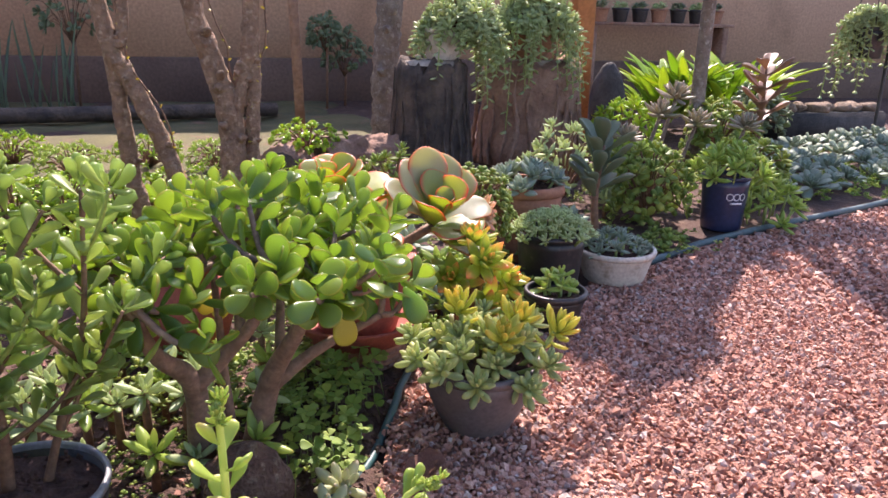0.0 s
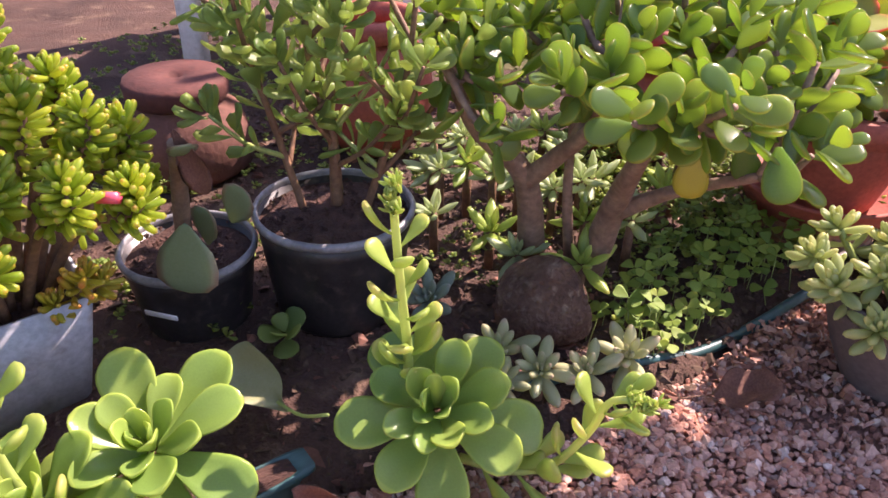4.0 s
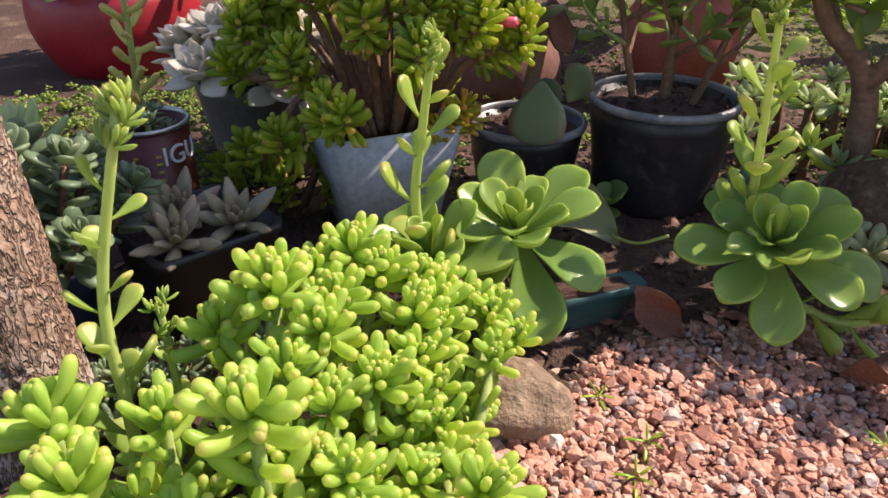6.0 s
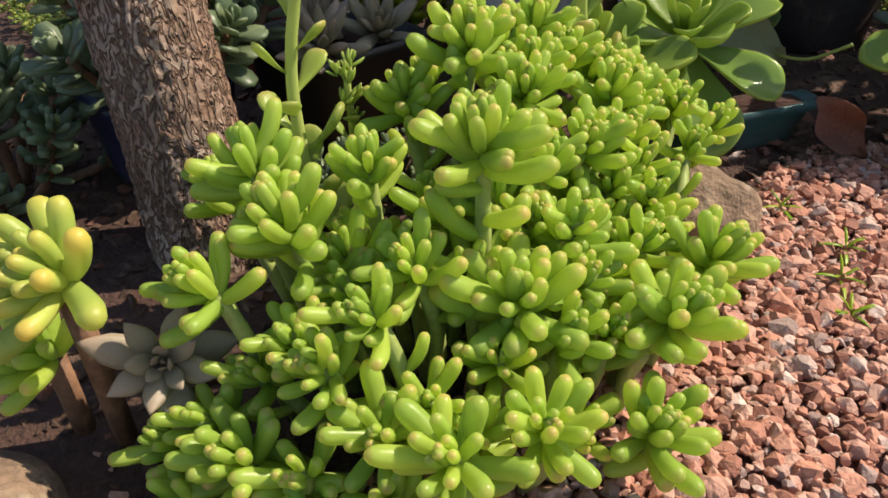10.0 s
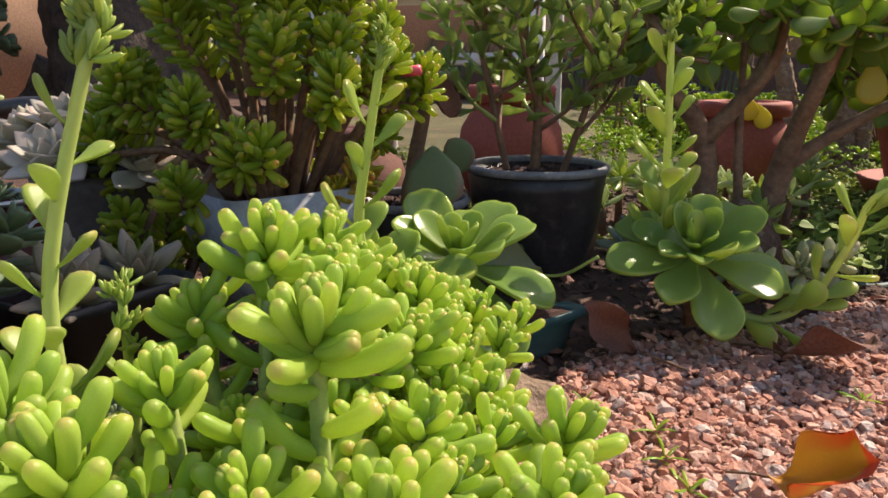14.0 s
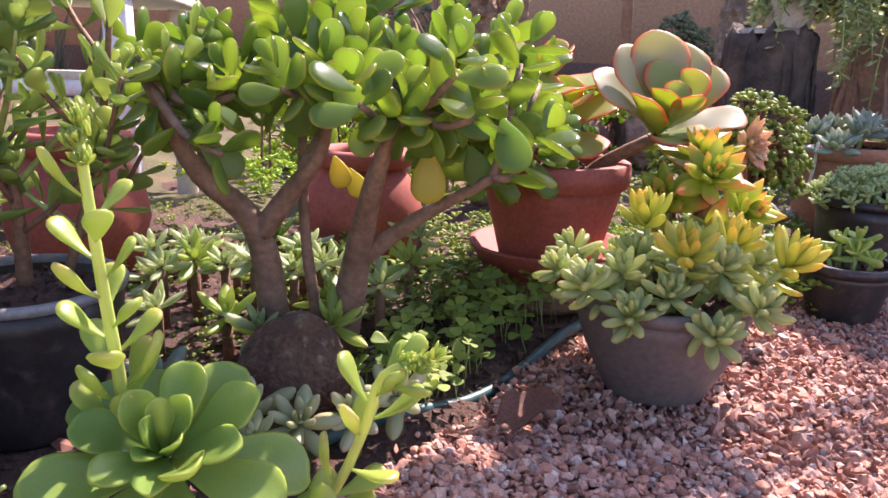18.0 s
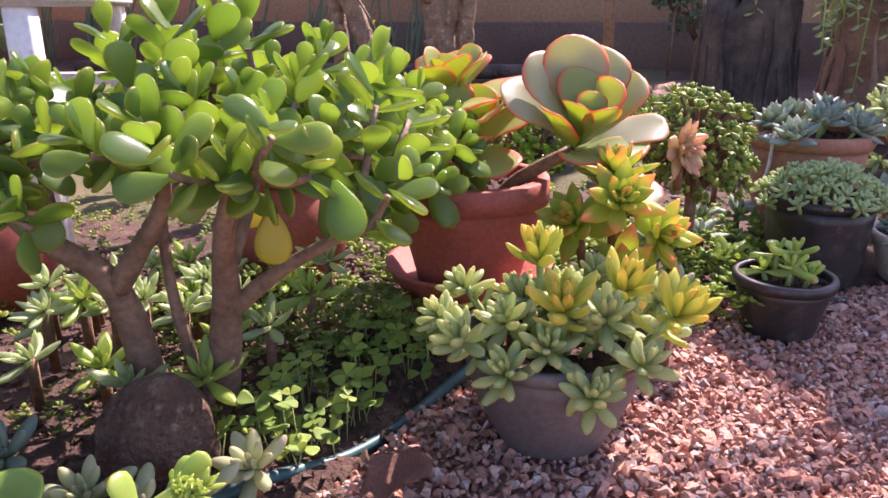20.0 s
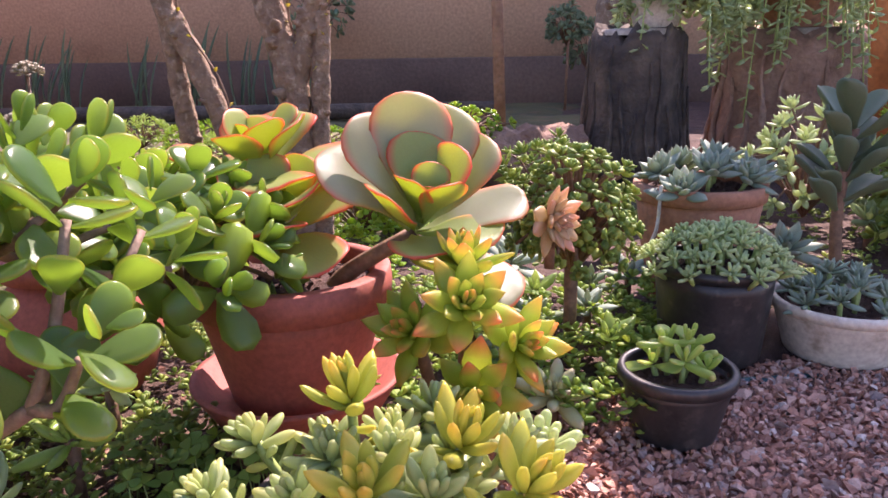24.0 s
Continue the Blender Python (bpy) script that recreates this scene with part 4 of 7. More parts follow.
box_tray = thing("planter_box", (-0.410, 0.064, 0), "square black plastic pot of dusky rosettes", "planter", rz=4)
part("body", loft([square_ring(0.044, 0), square_ring(0.051, 0.072), square_ring(0.054, 0.073), square_ring(0.054, 0.080), square_ring(0.050, 0.080), square_ring(0.047, 0.05)]), M_matt_black, box_tray)
part("soil", loft([square_ring(0.046, 0.05), square_ring(0.049, 0.068), square_ring(0.03, 0.073)]), M_pot_soil, box_tray)
round_pot("nursery_pot", (-0.445, -0.062, 0), 0.055, 0.072, "blue-black plastic pot behind the tree trunk", M_navy, M_navy, 0.82, 0.006, 0.0018, 0.0018, group="black nursery pots", seed=12)

# clay jars, bricks and the chair behind the bed


def jar(at, r, h, label, mat, seed):
    t = thing("clay_jar", at, label, "clay jar", "clay jars behind the bed")
    part("body", lathe([(0, 0), (r * 0.6, 0), (r * 0.85, h * 0.15), (r, h * 0.42), (r * 0.93, h * 0.65), (r * 0.7, h * 0.82), (r * 0.66, h * 0.86), (r * 0.60, h * 0.86), (r * 0.5, h * 0.6), (0, h * 0.5)], 40, 0.008, seed), mat, t)
    part("rim", lathe([(r * 0.62, h * 0.85), (r * 0.80, h * 0.87), (r * 0.82, h * 0.97), (r * 0.78, h), (r * 0.60, h), (r * 0.56, h * 0.9), (r * 0.62, h * 0.85)], 40, 0.008, seed), mat, t)
    return t


upturned = thing("clay_jar", (-0.675, 0.648, 0), "dark upturned clay jar with a red flat top", "clay jar", "clay jars behind the bed")
part("body", lathe([(0, 0), (0.070, 0), (0.084, 0.012), (0.086, 0.050), (0.076, 0.084), (0.058, 0.098), (0.056, 0.104), (0, 0.104)], 44, 0.008, 1), M_dark_clay, upturned)
part("foot", lathe([(0, 0.100), (0.058, 0.100), (0.064, 0.106), (0.066, 0.124), (0.063, 0.130), (0.012, 0.131), (0.009, 0.126), (0, 0.125)], 44, 0.008, 2), M_dark_red, upturned, "flat red foot with a drain hole")
jar((-0.52, 0.86, 0), 0.085, 0.19, "round orange terracotta jar among the leaves", M_terra, 2)
jar((-0.21, 1.05, 0), 0.085, 0.165, "red terracotta jar behind the jade tree", M_terra, 3)

# crumbs, chips and twigs on the soil
M_crumb = plain_mat("soil_crumb", (0.045, 0.026, 0.016), (0.11, 0.065, 0.04), 30.0, 0.95, 300.0, 0.6, 0.002, (0.18, 0.12, 0.08))


def litter(name, n, x0, x1, y0, y1, size, mat, label, seed):
    r = np.random.RandomState(seed)
    px, py = r.uniform(x0, x1, n), r.uniform(y0, y1, n)
    keep = np.array([a < edge_x(b) + 0.015 for a, b in zip(px, py)])
    px, py = px[keep], py[keep]
    n = len(px)
    pz = np.array([max(-0.004, soil_height(min(a, edge_x(b) - 0.02), b)) for a, b in zip(px, py)]) + 0.001
    s = size * r.uniform(0.4, 1.4, n) ** 1.5
    rot = np.array([np.array(Euler(a).to_matrix()) for a in zip(r.uniform(-0.4, 0.4, n), r.uniform(-0.4, 0.4, n), r.uniform(0, 6.28, n))])
    sc = np.stack([s * r.uniform(0.8, 2.2, n), s, s * 0.7], 1)
    vs, fs, b0 = [], [], 0
    pick = r.randint(0, len(STONES), n)
    for k, (v, f) in enumerate(STONES):
        own = np.where(pick == k)[0]
        w = np.einsum("nij,nkj->nki", rot[own], v[None] * sc[own][:, None, :]) + np.stack([px[own], py[own], pz[own]], 1)[:, None, :]
        vs.append(w.reshape(-1, 3))
        fs.append((f[None] + (np.arange(len(own)) * len(v))[:, None, None] + b0).reshape(-1, 3))
        b0 += w.shape[0] * w.shape[1]
    return tagged(new(name, raw_mesh(name, np.concatenate(vs), [np.concatenate(fs)], mat, False)), label, "litter", kind="stuff")


litter("soil_crumbs", 10000, -0.75, 0.15, -0.35, 1.1, 0.0042, M_crumb, "crumbs of dark earth and bark chips", 7)
litter("leaf_litter", 1100, -0.75, 0.2, -0.3, 1.2, 0.0052, M_dead, "scraps of dry brown leaves on the soil", 8)
litter("stray_gravel", 420, -0.20, 0.2, -0.3, 1.0, 0.0040, M_gravel, "stray gravel chips on the soil", 9)

# ---- plants in the foreground ----
R = random.Random(11)

# the pale green sedum clump: sprigs at (x, y, z, length of leaf, lean x, lean y)
SPRIGS = [(-0.118, -0.023, 0.136, 0.031, 0.1, -0.1), (-0.191, 0.028, 0.145, 0.030, 0.2, -0.1), (-0.085, -0.030, 0.078, 0.034, 0.3, -0.3), (-0.046, 0.027, 0.068, 0.030, 0.5, 0.0),
          (-0.060, 0.070, 0.072, 0.028, 0.5, 0.2), (-0.022, -0.010, 0.045, 0.028, 0.5, -0.1), (-0.157, -0.097, 0.108, 0.030, -0.1, -0.3), (-0.220, 0.097, 0.132, 0.027, 0.2, 0.0)]
MORE = [(-0.197, -0.092, 0.116, 0.029, -0.3, -0.1), (-0.102, -0.094, 0.092, 0.022, 0.1, -0.7), (-0.104, -0.115, 0.074, 0.024, 0.1, -0.8), (-0.168, -0.048, 0.115, 0.024, -0.1, 0.0), (-0.153, -0.137, 0.095, 0.026, -0.1, -0.6),
        (-0.112, -0.067, 0.098, 0.024, 0.1, -0.5), (-0.164, 0.105, 0.110, 0.025, 0.3, 0.1), (-0.179, 0.178, 0.074, 0.026, 0.4, 0.3), (-0.243, -0.092, 0.084, 0.027, -0.3, -0.2)]
LOW = [(-0.205, 0.135, 0.105, 0.023, 0.2, 0.3), (-0.112, -0.148, 0.040, 0.030, 0.2, -0.6), (-0.044, -0.096, 0.068, 0.027, 0.3, -0.6), (-0.035, -0.058, 0.066, 0.026, 0.5, -0.3), (-0.094, 0.011, 0.095, 0.024, 0.3, 0.1),
       (-0.085, 0.050, 0.075, 0.022, 0.4, 0.2), (-0.136, 0.064, 0.100, 0.024, 0.3, 0.2), (-0.130, 0.025, 0.108, 0.022, 0.2, 0.1), (-0.155, 0.015, 0.122, 0.022, 0.1, 0.1), (-0.060, -0.075, 0.050, 0.022, 0.4, -0.4), (-0.200, 0.06, 0.12, 0.022, 0.0, 0.2)]
clump = thing("sedum_clump", (-0.12, -0.02, 0), "spreading clump of plump pale green sedum with pink leaf tips", "succulent")
base = Vector((-0.12, -0.02, 0))


def sprig(c, single, leaves, k):
    p = Vector(c[:3]) - base
    axis = Vector((c[4], c[5], 1.0)).normalized()
    foot = Vector((p.x * 0.75, p.y * 0.75, 0.004))
    pts = curve_pts([foot, foot.lerp(p, 0.5) + Vector((R.uniform(-0.01, 0.01), R.uniform(-0.01, 0.01), 0)), p - axis * 0.018, p], 8)
    s = part("sprig", tube(pts, taper(0.0042, 0.003, 8), 7), M_stem, clump)
    mats = head(p - axis * 0.018, axis, leaves, c[3] * 1.02, 5, 92, 0.36, 0.66, R, 7, power=0.9)
    mats += along_stem(pts, 14 if c[2] > 0.12 else 9 if c[2] > 0.1 else 5, c[3] * 0.85, 0.2 if c[2] > 0.12 else 0.42, 0.92, 76, R, 1.0)
    put_leaves(s, mats, L_bean, M_sedum, single, rnd=R, fine=True)


for k, c in enumerate(SPRIGS):
    sprig(c, True, 24, k)
BACK = [(-0.222, 0.068, 0.124, 0.026, 0.2, -0.1), (-0.208, 0.108, 0.116, 0.025, 0.3, 0.0), (-0.186, 0.062, 0.126, 0.026, 0.3, -0.1), (-0.163, 0.040, 0.126, 0.026, 0.3, -0.2), (-0.200, 0.148, 0.098, 0.025, 0.4, 0.1), (-0.174, 0.128, 0.100, 0.025, 0.4, 0.0), (-0.142, 0.092, 0.096, 0.024, 0.5, 0.0), (-0.130, 0.052, 0.106, 0.025, 0.4, -0.1), (-0.236, 0.128, 0.096, 0.024, 0.1, 0.1), (-0.240, 0.030, 0.110, 0.024, 0.0, -0.1), (-0.212, 0.000, 0.120, 0.025, 0.0, -0.1)]
for k, c in enumerate(MORE + LOW + BACK):
    sprig(c, k < 9, 19, k)
TAKEN = [Vector(c[:2]) for c in SPRIGS + MORE + LOW + BACK]
for k in range(96):
    a, q = k * 2.39996, math.sqrt((k + 0.5) / 96)
    x, y = -0.125 + 0.096 * q * math.cos(a) + R.uniform(-0.006, 0.006), -0.012 + 0.168 * q * math.sin(a) + R.uniform(-0.006, 0.006)
    x -= 0.30 * max(0.0, y)
    if (x < -0.165 and y < -0.085) or min((Vector((x, y)) - c).length for c in TAKEN) < 0.017:
        continue
    TAKEN.append(Vector((x, y)))
    sprig((x, y, 0.092 - 0.066 * q * q + R.uniform(-0.012, 0.006), R.uniform(0.021, 0.027), 0.7 * q * math.cos(a) + 0.15, 0.7 * q * math.sin(a) - 0.1), False, 15, k)


for k in range(44):
    u, w = (k * 0.61803) % 1.0, (k + 0.5) / 44
    y = -0.035 + 0.20 * w
    x = -0.205 + 0.055 * (1 - w) + (0.115 - 0.045 * w) * u
    if min((Vector((x, y)) - c).length for c in TAKEN) < 0.012:
        continue
    TAKEN.append(Vector((x, y)))
    sprig((x, y, 0.098 - 0.40 * max(0.0, x + 0.15) - 0.16 * max(0.0, y - 0.09) + R.uniform(-0.012, 0.004), R.uniform(0.019, 0.024), 0.35 + 2.0 * max(0.0, x + 0.15), -0.15), False, 15, k)


def rosette(name, at, axis, n, length, shapes, mat, label, single=True, category="succulent", group="", stem=0.0, inner=8, outer=92, core=0.25, stem_mat=None, kind="", jitter=8):
    t = thing(name, at, label, category, group, kind)
    if stem:
        part("stem", tube([(0, 0, -stem), (0, 0, 0.004)], 0.004 + length * 0.03, 8), stem_mat or M_stem_brown, t)
    put_leaves(t, head((0, 0, 0), axis, n, length, inner, outer, core, 0.18, R, jitter), shapes, mat, single, rnd=R)
    return t


def flower_stalk(t, ctrl, n, length, tip=0.014, mat=None, single=True, bud_mat=None, thick=0.0042):
    pts = curve_pts(ctrl, 16)
    s = part("flower_stalk", tube(pts, taper(thick, thick * 0.62, 16), 8), M_flower_stem, t, "pale green upright flower stalk")
    put_leaves(s, along_stem(pts, n, length, 0.04, 0.86, 58, R, 0.62), L_stalk, mat or M_stalk, single, rnd=R)
    top = pts[-1]
    d = (pts[-1] - pts[-2]).normalized()
    buds = [m for k in range(9) for m in head(top - d * (0.020 - 0.0030 * k) + Vector((R.uniform(-1, 1), R.uniform(-1, 1), R.uniform(-1, 1))) * 0.0045, d + Vector((R.uniform(-0.7, 0.7), R.uniform(-0.7, 0.7), R.uniform(-0.2, 0.4))), 8, tip * 0.72, 6, 60, 0.6, 0.3, R)]
    put_leaves(s, buds, L_upswept, bud_mat or M_stalk, False, rnd=R)
    return s


# the two large rosettes with their stalks
ros_1 = rosette("rosette_plant", (-0.236, 0.258, 0.070), (0.12, -0.36, 1), 20, 0.080, L_rosette, M_rosette, "glossy green rosette with broad spoon leaves by the teal trough", stem=0.06, jitter=12, outer=106, inner=14, core=0.30)
side_1 = rosette("rosette_plant", (-0.262, 0.190, 0.062), (0.1, -0.4, 1), 11, 0.066, L_rosette, M_rosette, "small green rosette sending up a flower stalk", stem=0.05, core=0.5)
flower_stalk(side_1, [(0, 0, -0.02), (-0.006, -0.010, 0.05), (0.006, -0.012, 0.11), (0.022, -0.014, 0.175)], 12, 0.040)
ros_2 = rosette("rosette_plant", (-0.103, 0.404, 0.064), (0.22, -0.55, 1), 22, 0.080, L_rosette, M_rosette, "glossy green rosette leaning over the gravel edge, two stalks rising", stem=0.055, jitter=14, outer=114, inner=14, core=0.30)
flower_stalk(ros_2, [(-0.033, 0.008, 0.0), (-0.028, 0.0, 0.05), (-0.026, -0.010, 0.11), (-0.027, -0.017, 0.19)], 18, 0.041)
flower_stalk(ros_2, [(0.02, 0.0, -0.035), (0.055, 0.02, -0.046), (0.085, 0.028, -0.025), (0.108, 0.026, 0.025), (0.118, 0.025, 0.058), (0.142, 0.024, 0.072)], 19, 0.041, thick=0.0038)
# the stalk before the tree, and the small bud beside it
stalk_0 = thing("stalk_plant", (-0.235, -0.050, 0.0), "tall pale succulent flower stalk with paired leaves", "succulent")
flower_stalk(stalk_0, [(0, 0, 0), (0.004, 0.0, 0.07), (-0.002, 0.004, 0.14), (0.009, 0.028, 0.238)], 18, 0.034, 0.018, thick=0.0042)
bud_plant = thing("stalk_plant", (-0.228, -0.022, 0.0), "short budding succulent stalk", "succulent")
flower_stalk(bud_plant, [(0, 0, 0), (0.0, 0.0, 0.06), (-0.001, 0.0, 0.125)], 12, 0.018, 0.012, thick=0.003)
rosette("rosette_plant", (-0.168, -0.153, 0.050), (0.8, -0.25, 0.6), 17, 0.032, L_point, M_dusk, "dusky grey-brown rosette under the sedum", stem=0.04)
rosette("rosette_plant", (-0.186, -0.176, 0.092), (0.1, -0.7, 0.7), 26, 0.036, L_bean[:2], M_sedum_yellow, "yellow-tipped plump sedum rosette", stem=0.09, core=0.4)
rosette("rosette_plant", (-0.200, -0.190, 0.050), (0.1, -0.7, 0.7), 24, 0.030, L_bean[:2], M_sedum, "green sedum rosette near the ground", stem=0.045, core=0.4)
solo("rock", rock((0.056, 0.036, 0.036), 3, 4), M_rock, (-0.163, 0.160, 0.006), "angular brown rock at the edge of the gravel", "rock", rz=35)

# the near tree
near_tree = thing("tree", (-0.325, -0.085, 0), "near tree trunk with rough flaking grey bark", "tree")
tp = curve_pts([(0.012, 0, -0.02), (0.004, 0.0, 0.06), (-0.012, 0.0, 0.16), (-0.026, -0.005, 0.25), (-0.04, -0.01, 0.32)], 240) + curve_pts([(-0.042, -0.011, 0.335), (-0.10, -0.05, 0.9), (-0.16, -0.10, 1.9)], 40)
tr = tube(tp, [0.0365 - 0.004 * min(1, k / 90) for k in range(282)], 110)
for v in tr.verts:
    q = Vector((v.co.x * 170, v.co.y * 170, v.co.z * 75))
    q += Vector((noise.noise(q * 0.5), noise.noise(q * 0.5 + Vector((7, 0, 0))), noise.noise(q * 0.5 + Vector((0, 9, 0))))) * 0.8
    d = noise.voronoi(q)[0]
    f = min(1.0, (d[1] - d[0]) * 3.0) + 0.35 * noise.noise(q * 3.0)
    c = Vector((0.012 - 0.14 * v.co.z, -0.03 * v.co.z, v.co.z))
    out = Vector((v.co.x - c.x, v.co.y - c.y, 0))
    if out.length > 1e-4:
        v.co += out.normalized() * (0.0017 * f - 0.0010)
part("trunk", tr, M_trunk, near_tree)

# crown added to the near tree, out of view, to shade the pots
for k in (0, 3, 4, 7):
    e = Vector((-0.20 + 0.24 * (k % 3) + R.uniform(-0.07, 0.07), 0.84 + 0.155 * (k // 3) + R.uniform(-0.05, 0.05), 1.24 + R.uniform(-0.06, 0.08)))
    pts = curve_pts([(-0.11, -0.055, 0.95), (-0.05 + e.x * 0.3, e.y * 0.45, 1.22), e], 10)
    s = part("limb", tube(pts, taper(0.014, 0.005, 10), 8, 0.06, k), M_trunk, near_tree)
    put_leaves(s, [q for _ in range(7 if k > 3 else 3) for q in head(e + Vector((R.uniform(-0.10, 0.10), R.uniform(-0.08, 0.08), R.uniform(-0.05, 0.05))), (R.uniform(-1, 1), R.uniform(-1, 1), 0.8), 5, 0.095, 30, 95, 0.8, 0.3, R)], L_thin, M_shade, False, rnd=R)
# extra unseen limbs placed to shade the blue-black pot and square box
for x, y in ((0.262, 1.090), (0.286, 1.165), (0.235, 1.150)):
    e = Vector((x, y, 1.2))
    s = part("limb", tube(curve_pts([(-0.11, -0.055, 0.95), (0.03, y * 0.45, 1.20), e], 10), taper(0.012, 0.004, 10), 8, 0.06), M_trunk, near_tree)
    put_leaves(s, [q for _ in range(6) for q in head(e + Vector((R.uniform(-0.04, 0.04), R.uniform(-0.04, 0.04), R.uniform(-0.03, 0.03))), (R.uniform(-1, 1), R.uniform(-1, 1), 0.8), 6, 0.065, 30, 95, 0.8, 0.3, R)], L_thin, M_shade, False, rnd=R)


# fallen leaves
def fallen(at, length, mat, label, rz=0.0, tilt=0.0, roll=0.0, shape=0):
    t = thing("fallen_leaf", at, label, "leaf", "fallen leaves")
    m = pose(0, 0, 0, tilt, roll, rz) @ Matrix.Scale(length, 4)
    part("blade", L_curl[shape].mesh(mat), mat, t, at=m)
    part("stalk", tube(curve_pts([(0, 0.1, 0), (0.02, -0.15, 0.02), (0.06, -0.42, 0.0)], 6), 0.014, 6), M_stem_brown, t, at=m)
    return t


fallen((0.0, 0.183, 0.012), 0.056, M_autumn, "curled fallen leaf turned yellow, orange and red", -100, 12, 30)
dry = thing("fallen_leaf", (-0.135, 0.335, 0.002), "large curled red-brown dead leaf standing by the trough", "leaf", "fallen leaves")
part("blade", L_curl[0].mesh(M_dead), M_dead, dry, at=leaf_at((0.012, -0.004, 0.001), (-0.80, -0.15, 0.50), (0.15, -0.75, 0.65), 0.052, 0.85))
part("stalk", tube(curve_pts([(0.016, -0.005, 0.003), (0.035, -0.012, 0.004), (0.055, -0.016, 0.002)], 6), 0.0012, 6), M_stem_brown, dry)
fallen((-0.035, 0.388, 0.006), 0.072, M_dead, "brown dead leaf on the gravel", -110, 6, -14, 1)
fallen((0.05, 0.60, 0.010), 0.06, M_dead, "brown dead leaf on the gravel", -60, 4, 8, 1)
fallen((-0.128, 0.010, 0.100), 0.024, M_dead, "dark dead leaf caught in the sedum", 150, 5, 30)
grey = thing("fallen_leaf", (-0.215, 0.358, 0.0), "large grey-green dry leaf with a long yellow stalk", "leaf", "fallen leaves")
part("blade", L_curl[1].mesh(M_dry_green), M_dry_green, grey, at=leaf_at((0, 0, 0.044), (-0.95, 0.20, -0.10), (0.25, -0.55, 0.8), 0.078, 0.85))
part("stalk", tube(curve_pts([(-0.01, 0, 0.044), (0.02, -0.004, 0.050), (0.05, -0.006, 0.070)], 8), 0.0014, 6), M_flower_stem, grey, "long yellow-green stalk")
seedling = thing("seedling", (-0.30, 0.44, 0.0), "small seedling with round green leaves", "weed")
part("stem", tube([(0, 0, 0), (0.004, 0, 0.025)], 0.0015, 6), M_stem, seedling)
put_leaves(seedling, head((0.004, 0, 0.022), (0.1, -0.3, 1), 6, 0.028, 35, 80, 0.7, 0.2, R), L_round, M_shrub, rnd=R)
for x, y in ((-0.055, 0.185), (-0.035, 0.16), (-0.07, 0.215), (0.03, 0.33), (-0.12, 0.225), (0.12, 0.45)):
    t = thing("gravel_weed", (x, y, 0.003), "tiny green weed sprouting in the gravel", "weed", "weeds in the gravel")
    put_leaves(t, head((0, 0, 0), (0.1, -0.1, 1), 7, 0.016, 30, 80, 0.6, 0.2, R, 15), L_strap, M_strap, False, rnd=R)

# ---- the bean sedum in the pale pot ----
bean = thing("bean_sedum", (-0.449, 0.280, 0.095), "tall jelly bean sedum with green and golden leaves on brown stems", "succulent")
for k in range(34):
    a, q = k * 2.39996, math.sqrt((k + 0.5) / 34)
    top = Vector((0.150 * q * math.cos(a), 0.135 * q * math.sin(a), 0.235 - 0.15 * q * q + R.uniform(-0.035, 0.02)))
    foot = Vector((0.035 * q * math.cos(a), 0.035 * q * math.sin(a), -0.002))
    pts = curve_pts([foot, foot.lerp(top, 0.5) + Vector((0, 0, 0.018 * q)), top - Vector((0, 0, 0.022)), top], 12)
    s = part("stem", tube(pts, taper(0.0046, 0.003, 12), 7, 0.06, k), M_stem_brown, bean)
    m = along_stem(pts, 54, 0.0215, 0.42, 1.0, 74, R, 0.92) + head(pts[-1], pts[-1] - pts[-2] + Vector((0, 0, 0.004)), 12, 0.019, 5, 62, 0.5, 0.35, R)
    put_leaves(s, m, L_fat, M_bean, k % 6 == 0, rnd=R)
for k in range(9):
    a = 2.0 + 0.42 * k
    end = Vector((0.155 * math.cos(a), 0.125 * math.sin(a), -0.01 + 0.03 * (k % 3)))
    pts = curve_pts([(0.03 * math.cos(a), 0.03 * math.sin(a), 0.0), (0.085 * math.cos(a), 0.075 * math.sin(a), 0.05), end, end + Vector((0.012 * math.cos(a), 0.012 * math.sin(a), 0.016))], 12)
    s = part("stem", tube(pts, taper(0.004, 0.0028, 12), 7, 0.06, k), M_stem_brown, bean)
    put_leaves(s, along_stem(pts, 22, 0.022, 0.6, 1.0, 66, R, 1.0) + head(pts[-1], pts[-1] - pts[-2], 10, 0.021, 5, 62, 0.55, 0.35, R), L_fat, M_bean, k % 4 == 0, rnd=R)
for k, (x, y, z) in enumerate(((0.082, 0.030, 0.040), (0.074, 0.046, 0.022), (0.066, 0.010, 0.018))):
    pts = curve_pts([(x * 0.5, y * 0.5, 0), (x * 0.8, y * 0.8, z * 0.4), (x, y, z)], 8)
    s = part("stem", tube(pts, taper(0.0035, 0.0026, 8), 7), M_stem_brown, bean)
    put_leaves(s, along_stem(pts, 16, 0.018, 0.5, 1.0, 68, R, 1.0) + head(pts[-1], (0.2, 0, 1), 8, 0.016, 8, 60, 0.6, 0.3, R), L_fat, M_bean_gold, k == 0, rnd=R)
part("red_shoot", L_point[0].joined("red_shoot", [m for k in range(3) for m in head(Vector((0.0 + 0.02 * k, -0.03, 0.20 + 0.012 * k)), (0.2, -0.3, 1), 14, 0.026, 8, 85, 0.5, 0.3, R)], M_red_leaf), M_red_leaf, bean, "dark red shoot")

